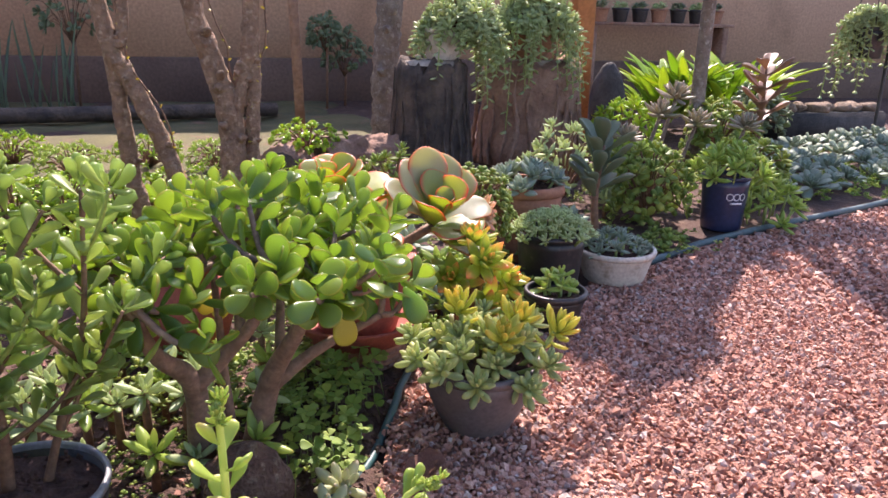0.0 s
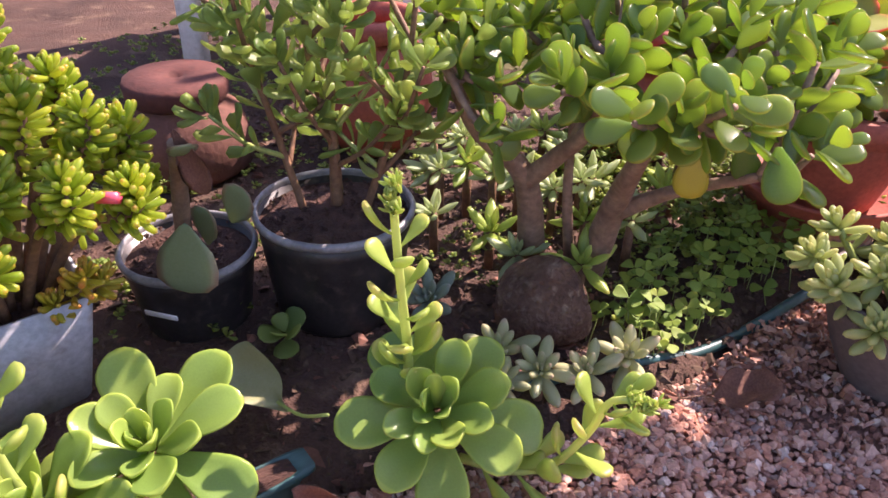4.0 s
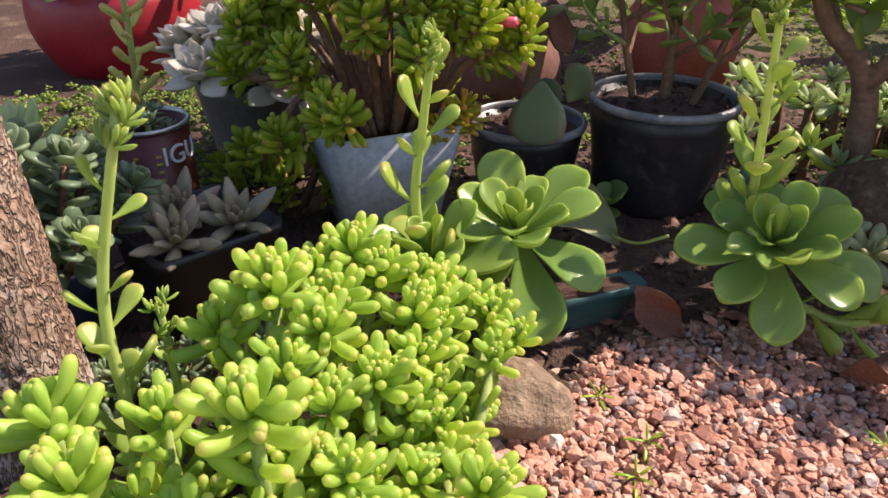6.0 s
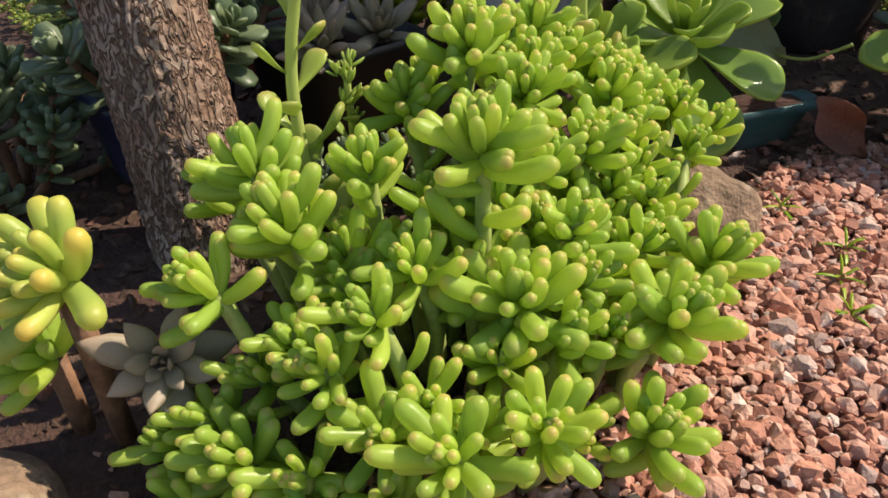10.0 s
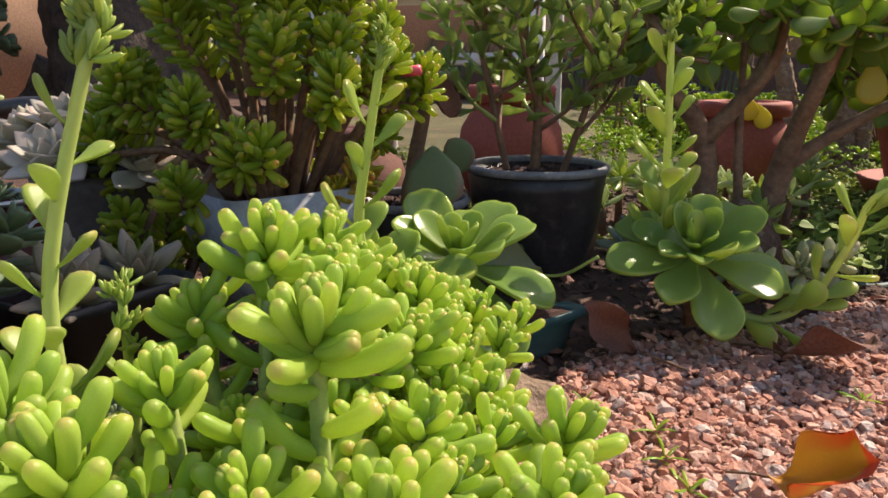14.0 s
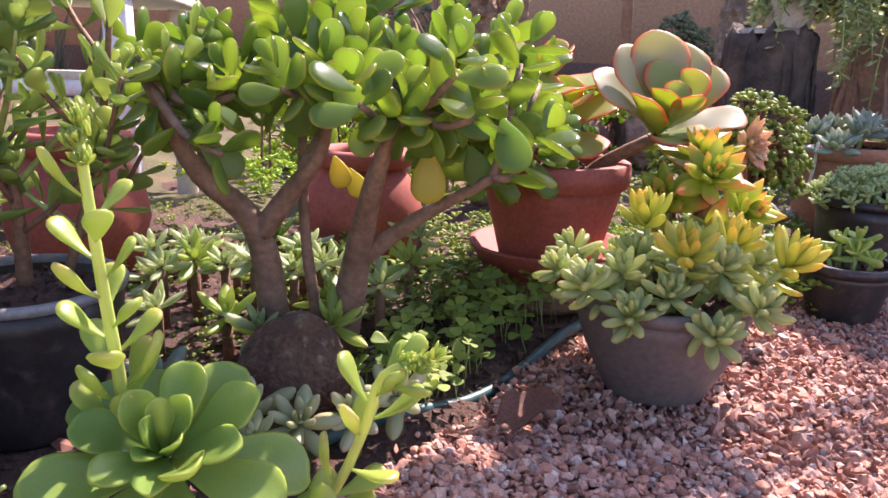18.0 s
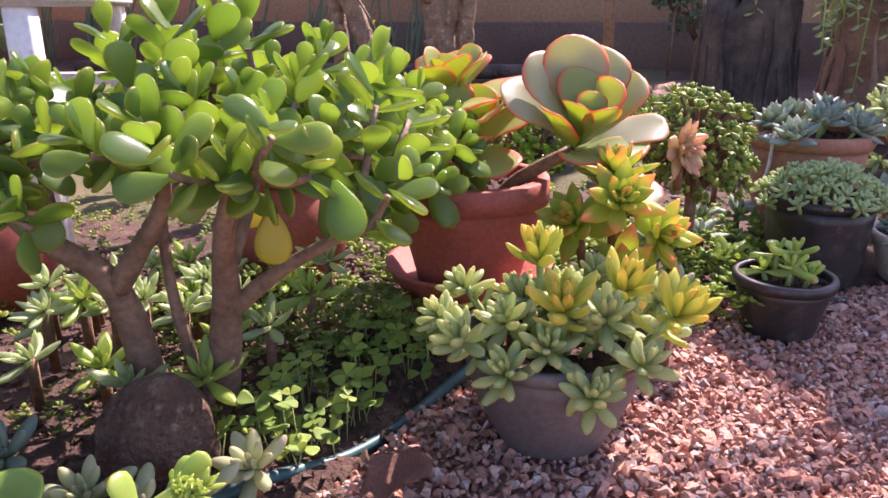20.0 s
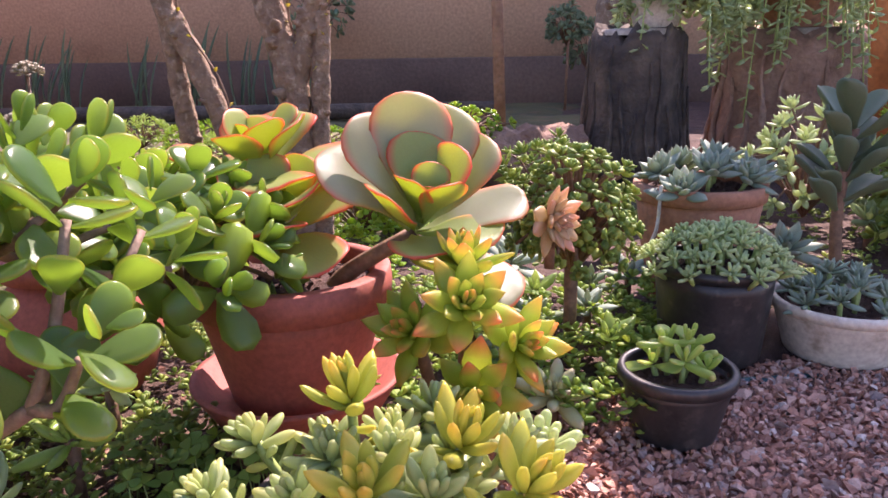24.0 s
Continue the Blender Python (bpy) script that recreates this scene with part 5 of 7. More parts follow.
# ---- the shrub in the black pot ----
shrub = thing("crassula_shrub", (-0.311, 0.533, 0.10), "upright green crassula shrub with small paired leaves in a black pot", "succulent")
TRUNKS = ([(-0.010, 0.015, 0), (-0.006, 0.01, 0.08), (-0.018, 0.0, 0.16), (-0.010, -0.01, 0.275)], [(0.02, 0.02, 0), (0.04, 0.03, 0.07), (0.065, 0.03, 0.15), (0.075, 0.04, 0.27)], [(-0.03, -0.01, 0), (-0.045, -0.02, 0.08), (-0.060, -0.03, 0.16), (-0.070, -0.03, 0.25)])
for k, ctrl in enumerate(TRUNKS):
    main = curve_pts(ctrl, 20)
    trunk = part("branch", tube(main, taper((0.0065, 0.0045, 0.004)[k], 0.002, 20), 8, 0.08, k), M_stem_brown, shrub)
    put_leaves(trunk, along_stem(main, 16, 0.033, 0.45, 0.98, 54, R, 0.95, True, 0.95, 16) + head(main[-1], main[-1] - main[-2], 6, 0.034, 10, 70, 0.5, 0.3, R), L_shrub, M_shrub, rnd=R)
    for b in range((12, 8, 8)[k]):
        p = main[4 + (b * 15) // (12, 8, 8)[k]]
        a = b * 2.4 + k
        end = p + Vector((0.070 * math.cos(a), 0.065 * math.sin(a), R.uniform(0.040, 0.10)))
        pts = curve_pts([p, p.lerp(end, 0.55) + Vector((0, 0, -0.008)), end], 10)
        s = part("twig", tube(pts, taper(0.0028, 0.0016, 10), 7, 0.08, b), M_stem if b % 2 else M_stem_brown, shrub)
        put_leaves(s, along_stem(pts, 10, 0.032, 0.35, 0.97, 56, R, 0.95, True, 0.95, 16) + head(end, pts[-1] - pts[-2], 6, 0.029, 10, 70, 0.5, 0.3, R), L_shrub, M_shrub, b % 2 == 0, rnd=R)

# ---- the cut kalanchoe in the labelled pot ----
cut = thing("cut_kalanchoe", (-0.412, 0.436, 0.072), "stubby pale kalanchoe stem with a drooping round leaf", "succulent")
pts = curve_pts([(0.0, -0.005, 0), (0.014, -0.010, 0.05), (0.046, -0.026, 0.138)], 8)
part("stem", tube(pts, taper(0.009, 0.0065, 8), 10, 0.06), M_jade_bark, cut)
put_leaves(cut, [leaf_at((0.056, -0.038, 0.072), (0.15, -0.15, -0.95), (0.25, -0.95, 0.1), 0.062, 1.22), leaf_at((0.03, 0.03, 0.03), (0.4, 0.2, 0.9), (0.2, -0.9, 0.3), 0.045, 1.0), leaf_at((0.03, 0.0, 0.02), (0.1, 0.1, 1), (0, -1, 0.2), 0.042), leaf_at((0.044, -0.02, 0.12), (0.5, -0.3, 0.5), (0, 0, 1), 0.03)], L_round, M_kalanchoe, rnd=R)
part("withered_leaf", L_thin.mesh(M_dead), M_dead, cut, "withered brown leaf", at=leaf_at((0.046, -0.026, 0.150), (0.35, 0.15, -0.8), (0.5, -0.8, 0.1), 0.058, 0.5))
part("plant_tag", tube([(0.118, 0.036, 0.118), (0.133, 0.042, 0.120)], 0.0045, 8), M_pink, bean, "pink plastic tip")

# ---- the jade tree ----
jade = thing("jade_tree", (-0.164, 0.672, 0.0), "jade tree with stout brown trunks and thick glossy oval leaves", "succulent tree")
BOUGHS = {"a": [(0.0, 0.0, 0.04), (-0.001, -0.031, 0.144), (-0.030, -0.075, 0.20), (-0.045, -0.110, 0.27)],
          "b": [(-0.001, -0.029, 0.138), (0.035, -0.04, 0.18), (0.065, -0.047, 0.218), (0.08, -0.06, 0.28)],
          "c": [(0.055, 0.02, 0.02), (0.078, 0.005, 0.12), (0.105, -0.035, 0.19), (0.135, -0.06, 0.26)],
          "d": [(0.076, 0.008, 0.11), (0.13, 0.0, 0.155), (0.20, -0.02, 0.20)],
          "e": [(0.035, 0.02, 0.03), (0.030, 0.0, 0.14), (0.025, 0.01, 0.26)],
          "f": [(0.05, -0.045, 0.20), (0.05, 0.05, 0.27)], "g": [(-0.02, -0.06, 0.18), (-0.11, 0.03, 0.27)],
          "h": [(0.09, 0.0, 0.16), (0.10, 0.07, 0.26)]}
for k, (key, ctrl) in enumerate(BOUGHS.items()):
    pts = curve_pts(ctrl, 14)
    w = {"a": (0.0150, 0.0045), "c": (0.0165, 0.0045), "b": (0.0105, 0.004), "d": (0.0090, 0.004), "e": (0.006, 0.0035)}.get(key, (0.006, 0.003))
    part("limb", tube(pts, taper(*w, 14), 14, 0.03, k), M_jade_bark, jade)
tips = [Vector(c[-1]) for c in BOUGHS.values()]
jn = 0
for k in range(54):
    a, q = k * 2.4, math.sqrt((k + 0.5) / 54)
    p = Vector((0.062 + 0.19 * q * math.cos(a), 0.02 + 0.16 * q * math.sin(a), 0.322 - 0.060 * q * q + R.uniform(-0.050, 0.018)))
    near = min(tips, key=lambda t: (t - p).length)
    out = (p - Vector((0.09, 0.02, 0.20))).normalized()
    pts = curve_pts([near, near.lerp(p, 0.5) + Vector((0, 0, -0.012)), p], 6)
    s = part("twig", tube(pts, taper(0.0042, 0.0026, 6), 7), M_jade_bark, jade)
    m = head(p + Vector((0, 0, 0.006)), out * 0.8 + Vector((R.uniform(-0.3, 0.3), R.uniform(-0.3, 0.3), 0.6)), 4, R.uniform(0.030, 0.041), 14, 62, 0.6, 0.5, R, 16)
    m += along_stem(pts, 6, 0.035, 0.42, 0.97, 58, R, 1.0, True, jitter=20)
    single = jn < 300
    jn += len(m)
    put_leaves(s, m, L_jade, M_jade, single, rnd=R, fine=True)
for p, d, ln, mat in (((0.214, -0.077, 0.252), (0.35, -0.25, -0.85), 0.041, M_jade), ((0.154, -0.050, 0.224), (0.05, -0.1, -1), 0.042, M_jade_old), ((0.0, 0.15, 0.185), (0.3, 0, -0.9), 0.036, M_jade_old), ((0.015, 0.155, 0.172), (0.4, 0.1, -0.9), 0.034, M_jade_old), ((0.18, -0.02, 0.225), (0.3, 0.2, -0.9), 0.036, M_jade)):
    put_leaves(jade, [leaf_at(Vector(p), d, (0.2, -0.9, 0.3), ln)], L_jade[1], mat, rnd=R)
solo("rock", rock((0.048, 0.045, 0.049), 8, 5, 0.14), M_brown_stone, (-0.118, 0.612, 0.030), "round brown stone at the foot of the jade tree", "rock")

# ---- the paddle plant in the terracotta pot ----
paddle = thing("paddle_plant", (0.067, 0.968, 0.155), "paddle plant with large round red-edged leaves in two rosettes", "succulent")
RP = random.Random(21)
def paddle_stem(c):
    pts = curve_pts([(c[0] * 0.2, c[1] * 0.3, -0.01), (c[0] * 0.45, c[1] * 0.7, c[2] * 0.35), c], 8)
    return part("stem", tube(pts, taper(0.009, 0.007, 8), 10, 0.05), M_stem_brown, paddle)


# the fanned rosette: direction, way the upper face looks, length, foot along the heart
FAN = [((-0.62, -0.25, 0.72), (0.80, -0.35, 0.48), 0.100, 0.0), ((-0.42, 0.05, 0.88), (0.70, -0.65, 0.30), 0.104, 0.004), ((-0.12, 0.30, 0.95), (0.40, -0.85, 0.35), 0.112, 0.004), ((0.20, 0.36, 0.90), (0.10, -0.9, 0.4), 0.106, 0.006), ((0.58, 0.32, 0.66), (-0.30, -0.75, 0.55), 0.100, 0.004),
       ((0.90, 0.12, 0.28), (-0.30, -0.45, 0.85), 0.100, 0.0), ((0.80, -0.42, -0.30), (0.20, -0.35, 0.9), 0.112, -0.012)]
YOUNG = [((0.80, -0.40, 0.20), (-0.15, -0.25, 1), 0.082, -0.002), ((0.25, -0.9, 0.05), (0.0, 0.25, 1), 0.078, -0.004), ((-0.30, -0.72, 0.5), (0.55, 0.25, 0.8), 0.076, 0.0), ((0.0, 0.10, 0.98), (0.45, -0.85, 0.3), 0.078, 0.012), ((0.50, 0.10, 0.82), (-0.35, -0.65, 0.65), 0.074, 0.012),
         ((0.52, -0.50, 0.55), (-0.25, 0.35, 0.85), 0.060, 0.012), ((-0.02, -0.52, 0.82), (0.45, 0.45, 0.65), 0.056, 0.014), ((0.20, -0.12, 0.95), (0.25, -0.6, 0.6), 0.046, 0.022), ((0.42, -0.22, 0.88), (-0.35, 0.15, 0.8), 0.036, 0.024), ((0.25, -0.40, 0.88), (0.1, 0.6, 0.6), 0.030, 0.024)]
c = Vector((0.110, 0.000, 0.056))
heart = Vector((0.42, -0.46, 0.78))
fan_stem = paddle_stem(c)
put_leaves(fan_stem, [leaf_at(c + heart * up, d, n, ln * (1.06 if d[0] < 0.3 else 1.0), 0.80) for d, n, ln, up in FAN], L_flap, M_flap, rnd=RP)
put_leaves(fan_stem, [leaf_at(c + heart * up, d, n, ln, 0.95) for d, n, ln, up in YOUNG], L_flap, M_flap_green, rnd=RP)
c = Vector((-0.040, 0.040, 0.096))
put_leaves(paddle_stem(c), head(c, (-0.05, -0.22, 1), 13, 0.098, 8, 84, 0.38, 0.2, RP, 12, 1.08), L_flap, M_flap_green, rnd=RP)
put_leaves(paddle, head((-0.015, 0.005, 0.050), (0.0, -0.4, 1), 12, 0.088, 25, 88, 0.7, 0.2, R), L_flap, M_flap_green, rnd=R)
gold = thing("golden_rosette", (0.224, 0.890, 0.0), "golden green rosettes with orange-red tips beside the red pot", "succulent")
for c, ax in (((0.004, -0.020, 0.178), (0.2, -0.7, 0.6)), ((-0.036, -0.004, 0.150), (-0.3, -0.7, 0.5)), ((0.040, -0.004, 0.142), (0.6, -0.6, 0.4)), ((0.010, -0.026, 0.112), (0.1, -0.9, 0.2)), ((0.0, 0.02, 0.195), (0.0, 0.1, 1))):
    pts = curve_pts([(c[0] * 0.3, 0.01, 0), (c[0] * 0.7, c[1] * 0.5 + 0.008, c[2] * 0.6), c], 8)
    s = part("stem", tube(pts, taper(0.006, 0.005, 8), 8), M_stem_brown, gold)
    put_leaves(s, head(c, ax, 20, 0.046, 8, 92, 0.4, 0.25, R), L_point, M_golden, rnd=R)
rosette("golden_rosette", (0.294, 1.083, 0.195), (0.65, -0.55, 0.05), 34, 0.043, L_point, M_peach, "peach-coloured rosette nodding on a leaning stem", stem=0.05)
cutting = thing("jade_cutting", (-0.022, 0.925, 0.160), "young jade plant spilling over the rim of the red pot", "succulent")
bush(cutting, (0.010, -0.016, 0.045), 0.082, 0.062, 24, 8, 0.046, L_jade, M_jade, 5, 12)

# ---- the grey bowl ----
bowl_plant = thing("bowl_sedum", (0.183, 0.738, 0.084), "grey-green and golden sedum rosettes filling the bowl", "succulent")
GOLDEN = [(0.100, -0.034, 0.060), (0.012, -0.058, 0.066), (-0.020, 0.034, 0.076), (0.058, 0.010, 0.060)]
SILVER = [(0.072 * math.sqrt((k + 0.4) / 9) * math.cos(k * 2.4 + 0.5), 0.072 * math.sqrt((k + 0.4) / 9) * math.sin(k * 2.4 + 0.5), 0.050 - 0.02 * k / 9) for k in range(9)]
SILVER += [(-0.098, -0.030, 0.040), (-0.072, -0.062, 0.034), (-0.030, -0.086, 0.020), (0.040, -0.088, 0.010), (0.075, -0.066, 0.030), (-0.09, 0.03, 0.045), (0.03, 0.08, 0.05), (0.09, 0.04, 0.045), (0.045, -0.040, 0.055)]
for k, p in enumerate(GOLDEN + SILVER):
    golden, p = k < len(GOLDEN), Vector((p[0] * 0.92, p[1] * 0.92, p[2] - 0.008))
    s = part("sprig", tube(curve_pts([(p.x * 0.5, p.y * 0.5, -0.006), (p.x * 0.85, p.y * 0.85, p.z * 0.55), p], 8), 0.0034, 7), M_stem, bowl_plant)
    m = head(p - Vector((0, 0, 0.006)), Vector((p.x * 5, p.y * 5 - 0.15, 0.9)), 15 if golden else 17, 0.039 if golden else R.uniform(0.028, 0.033), 8, 72 if golden else 96, 0.5, 0.35, R, 10)
    m += along_stem(curve_pts([(p.x * 0.6, p.y * 0.6, 0), (p.x * 0.85, p.y * 0.85, p.z * 0.55), p], 8), 5, 0.030, 0.45, 0.9, 82, R)
    put_leaves(s, m, L_upswept if golden else L_plump, M_gold_tip if golden else M_bowl, golden or k % 2 == 0, rnd=R)

# ---- pots along the edge ----


def filled(name, at, r, top, n, length, shapes, mat, label, heads=14, single=False, lift=0.0):
    """A pot full of small rosettes."""
    t = thing(name, at, label, "succulent")
    for k in range(heads):
        a, q = k * 2.4, math.sqrt((k + 0.4) / heads)
        p = Vector((r * q * math.cos(a), r * q * math.sin(a), top * (1 - q * q) + lift + R.uniform(-0.004, 0.006)))
        s = part("sprig", tube([(p.x * 0.8, p.y * 0.8, -0.01), p], 0.003, 6), M_stem, t)
        put_leaves(s, head(p, (p.x * 6, p.y * 6, 0.8), n, length, 8, 88, 0.35, 0.2, R), shapes, mat, single, rnd=R)
    return t


filled("mint_sedum", (0.49, 1.22, 0.112), 0.085, 0.038, 15, 0.018, L_fat, M_mint, "dome of pale mint green sedum overflowing its pot", 48)
filled("blue_sedum", (0.648, 1.24, 0.055), 0.070, 0.035, 15, 0.030, L_lance, M_blue, "blue-green succulents crowding the cream bowl", 15)
filled("echeveria_group", (0.51, 1.43, 0.165), 0.085, 0.030, 22, 0.045, L_point, M_blue, "blue-grey echeverias crowding the old clay pot", 9, True)
filled("small_jade", (0.416, 1.02, 0.062), 0.030, 0.030, 7, 0.030, L_fat + L_jade[:1], M_stalk, "small variegated jade cutting in a black pot", 7, True)
part("cord", tube(curve_pts([(-0.06, -0.055, 0.165), (-0.064, -0.068, 0.175), (-0.066, -0.066, 0.12), (-0.075, -0.06, 0.09)], 10), 0.0025, 6), M_cord, pot_far, "pale cord over the rim")
mound = thing("sedum_mound", (0.322, 1.20, 0), "rounded bush of small bright green leaves", "succulent")
bush(mound, (0, 0, 0.17), 0.075, 0.085, 95, 11, 0.016, L_mini, M_moss, 9)
part("stem", tube([(0, 0, 0), (0.0, 0, 0.13)], 0.008, 8), M_stem_brown, mound)
filled("bucket_plant", (1.14, 1.555, 0.14), 0.10, 0.06, 18, 0.050, L_lance, M_stalk, "yellow-green succulent overflowing the blue bucket", 13)
filled("trailing_plant", (1.27, 1.58, 0.02), 0.11, 0.10, 16, 0.045, L_lance, M_stalk, "yellow-green trailing succulent beside the bucket", 16)
shrublet = thing("green_shrub", (0.93, 1.60, 0), "small bushy bright green succulent shrub", "succulent")
bush(shrublet, (0, 0, 0.10), 0.10, 0.11, 44, 10, 0.035, L_jade, M_moss, 33)
filled("edge_sedum", (0.86, 1.40, 0.01), 0.05, 0.03, 12, 0.028, L_jade, M_moss, "low green succulent at the gravel edge", 8)
for k in range(40):
    x, y = 1.55 + 0.115 * (k % 10) + R.uniform(-0.03, 0.03), 1.80 + 0.125 * (k // 10) + 0.042 * (k % 10)
    rosette("blue_rosette", (x, y, 0.026 + 0.012 * (k // 10)), (R.uniform(-0.3, 0.2), -0.3, 1), 20, R.uniform(0.065, 0.085), L_rosette, M_blue, "blue-grey rosette in the far bed", False, group="blue-grey rosettes in the far bed", stem=0.03, outer=88)
for k, (x, y, l) in enumerate(((-0.118, 0.524, 0.040), (-0.075, 0.521, 0.038), (-0.040, 0.543, 0.038), (-0.019, 0.582, 0.042), (-0.095, 0.49, 0.030), (0.235, 0.955, 0.05), (0.30, 1.02, 0.05), (-0.21, 0.55, 0.042))):
    rosette("ground_rosette", (x, y, 0.032), (R.uniform(-0.3, 0.3), -0.5, 0.9), 17, l * 0.9, L_plump, M_cream_leaf if k != 7 else M_blue, "small pale grey-green rosette on the soil", True, group="small rosettes on the soil", stem=0.030)

# big-leaved kalanchoe behind the cream bowl
big = thing("big_kalanchoe", (0.745, 1.52, 0), "dark upright kalanchoe with long upswept leaves on a bare stem", "succulent")
pts = curve_pts([(0, 0, 0), (-0.01, 0, 0.11), (0, 0, 0.235)], 8)
part("stem", tube(pts, taper(0.010, 0.007, 8), 9), M_stem_brown, big)
put_leaves(big, along_stem(pts, 18, 0.105, 0.5, 1.0, 50, R, 0.85, True, 0.82), L_rosette, M_dark_kalanchoe, rnd=R)

# stick plants with tufts
for x, y, h in ((1.10, 1.95, 0.25), (1.16, 1.97, 0.30), (1.23, 1.95, 0.22), (1.02, 2.0, 0.17), (1.45, 2.0, 0.20)):
    t = thing("tuft_plant", (x, y, 0), "bare-stemmed succulent with a spiky tuft at its top", "succulent", "spiky tuft plants")
    pts = curve_pts([(0, 0, 0), (0.02, 0, h * 0.5), (0.05, -0.01, h)], 8)
    part("stem", tube(pts, taper(0.0068, 0.0055, 8), 8, 0.05), M_bark, t)
    put_leaves(t, head(pts[-1], (0.1, -0.2, 1), 26, 0.066, 8, 95, 0.6, 0.2, R), L_lance, M_dusk, rnd=R)

# strap-leaved clump in the sun
for x, y in ((1.92, 3.15), (2.08, 3.25), (2.25, 3.15), (2.45, 3.25)):
    t = thing("strap_plant", (x, y, 0.05), "bright green clump of arching strap leaves lit from behind", "plant", "strap-leaved clumps")
    m = []
    for k in range(44):
        a, lean = R.uniform(0, 6.28), R.uniform(0.3, 1.1)
        d = Vector((lean * math.cos(a), lean * math.sin(a), 1))
        m.append(leaf_at((0.06 * math.cos(a), 0.06 * math.sin(a), R.uniform(0, 0.12)), d, (-math.cos(a), -math.sin(a), lean), R.uniform(0.20, 0.34), 1.0))
    put_leaves(t, m, L_strap, M_strap, rnd=R)

# ---- stumps, logs, trees behind ----


def stump(at, r, h, label, mat, seed):
    t = thing("stump", at, label, "tree stump", "old stumps")
    bm = lathe([(0, 0), (r * 1.15, 0), (r * 1.05, h * 0.2), (r * 0.95, h * 0.5), (r, h * 0.8), (r * 0.97, h * 0.97), (r * 0.88, h), (r * 0.3, h * 0.985), (0, h * 0.98)], 40, 0.02, seed)
    for v in bm.verts:
        f = 1 + 0.10 * noise.noise(Vector((v.co.x * 18, v.co.y * 18, v.co.z * 3 + seed))) + 0.05 * noise.noise(v.co * 50)
        v.co.x, v.co.y = v.co.x * f, v.co.y * f
    for v in bm.verts:
        if v.co.z > h * 0.75:
            v.co.z += h * 0.14 * noise.noise(Vector((v.co.x * 30, v.co.y * 30, seed * 2.0)))
    part("body", bm, mat, t)
    part("cut_top", lathe([(0, 0.006), (r * 0.45, 0.007), (r * 0.80, 0.004), (r * 0.84, -0.01)], 30, 0.04, seed), M_pale_wood, t, "pale weathered cut face", at=pose(0, 0, h))
    for k in range(26):
        a = k * 0.2417 + noise.noise(Vector((k * 1.3, seed, 0))) * 0.1
        q = r * (1.02 + 0.04 * math.sin(k * 2.3))
        pts = [Vector((q * math.cos(a + 0.05 * math.sin(j + k)) * (1.12 - 0.15 * j / 8), q * math.sin(a + 0.05 * math.sin(j + k)) * (1.12 - 0.15 * j / 8), h * (0.02 + 0.95 * (j / 8) * (0.75 + 0.25 * math.sin(k * 1.9)))) ) for j in range(9)]
        part("bark_ridge", tube(pts, taper(r * 0.055, r * 0.02, 8), 7, 0.6, k), mat, t)
    return t


M_pale_wood = plain_mat("pale_cut_wood", (0.30, 0.24, 0.18), (0.44, 0.37, 0.29), 20.0, 0.9, 120.0, 0.6, 0.003)
stump((0.53, 2.36, 0), 0.125, 0.385, "tall charred dark tree stump with a pale cut top", M_char, 2)
stump((0.98, 2.60, 0), 0.19, 0.38, "broad weathered brown tree stump", M_oldwood, 5)


def log(at, length, r, label, seed, rz):
    """A short log: torn bark and a pale sawn end."""
    t = thing("log", at, label, "log", "old logs", rz=rz)
    bm = tube([(length * (k / 30 - 0.5), 0, r) for k in range(31)], [r * (1 + 0.08 * math.sin(k * 0.7 + seed)) for k in range(31)], 44)
    for v in bm.verts:
        out = Vector((0, v.co.y, v.co.z - r))
        v.co += out * (0.22 * noise.noise(Vector((v.co.x * 9, v.co.y * 60, v.co.z * 60 + seed))) + 0.12 * noise.noise(v.co * 90))
    part("bark", bm, M_oldwood, t)
    for x in (-1, 1):
        part("sawn_end", tube([(x * length * 0.49, 0, r), (x * length * 0.507, 0, r)], [r * 0.86, r * 0.82], 28, 0.05, seed), M_char, t, "dark sawn end")
    return t


log((0.05, 2.2, 0), 0.22, 0.075, "short dark log lying on the ground", 1, 70)
log((0.26, 2.22, 0), 0.26, 0.080, "dark split log with torn bark", 4, 20)
solo("timber_beam", tube([(-2.6, 3.6, 0.06), (-1.2, 3.7, 0.06), (0.1, 3.9, 0.06)], 0.035, 12, 0.12), M_char, (0, 0, 0), "old grey beam lying along the foot of the wall", "beam")


def hanging(name, at, r, drop, n, length, mat, label, seed, full=0):
    """A mass of trailing shoots."""
    rr = random.Random(seed)
    t = thing(name, at, label, "trailing plant")
    strings, m = bmesh.new(), []
    for k in range(n):
        a, q = rr.uniform(0, 6.28), math.sqrt(rr.uniform(0.05, 1))
        top = Vector((r * q * math.cos(a), r * q * math.sin(a), r * 0.7 * (1 - q * q)))
        end = top + Vector((0.25 * r * math.cos(a), 0.25 * r * math.sin(a), -drop * q * rr.uniform(0.3, 1.0)))
        pts = curve_pts([top * 0.5, top, end], 8)
        tube(pts, 0.002, 5, bm=strings)
        m += along_stem(pts, 22, length, 0.1, 1.0, 65, rr, 0.9)
    tagged(part("stringwork", strings, M_stem, t), kind="stuff")
    put_leaves(t, m, L_mini, mat, False, rnd=rr)
    if full:
        bush(t, (0, 0, 0.02), r * 0.85, r * 0.75, full, 10, length * 1.3, L_point, mat, seed + 80)
    return t


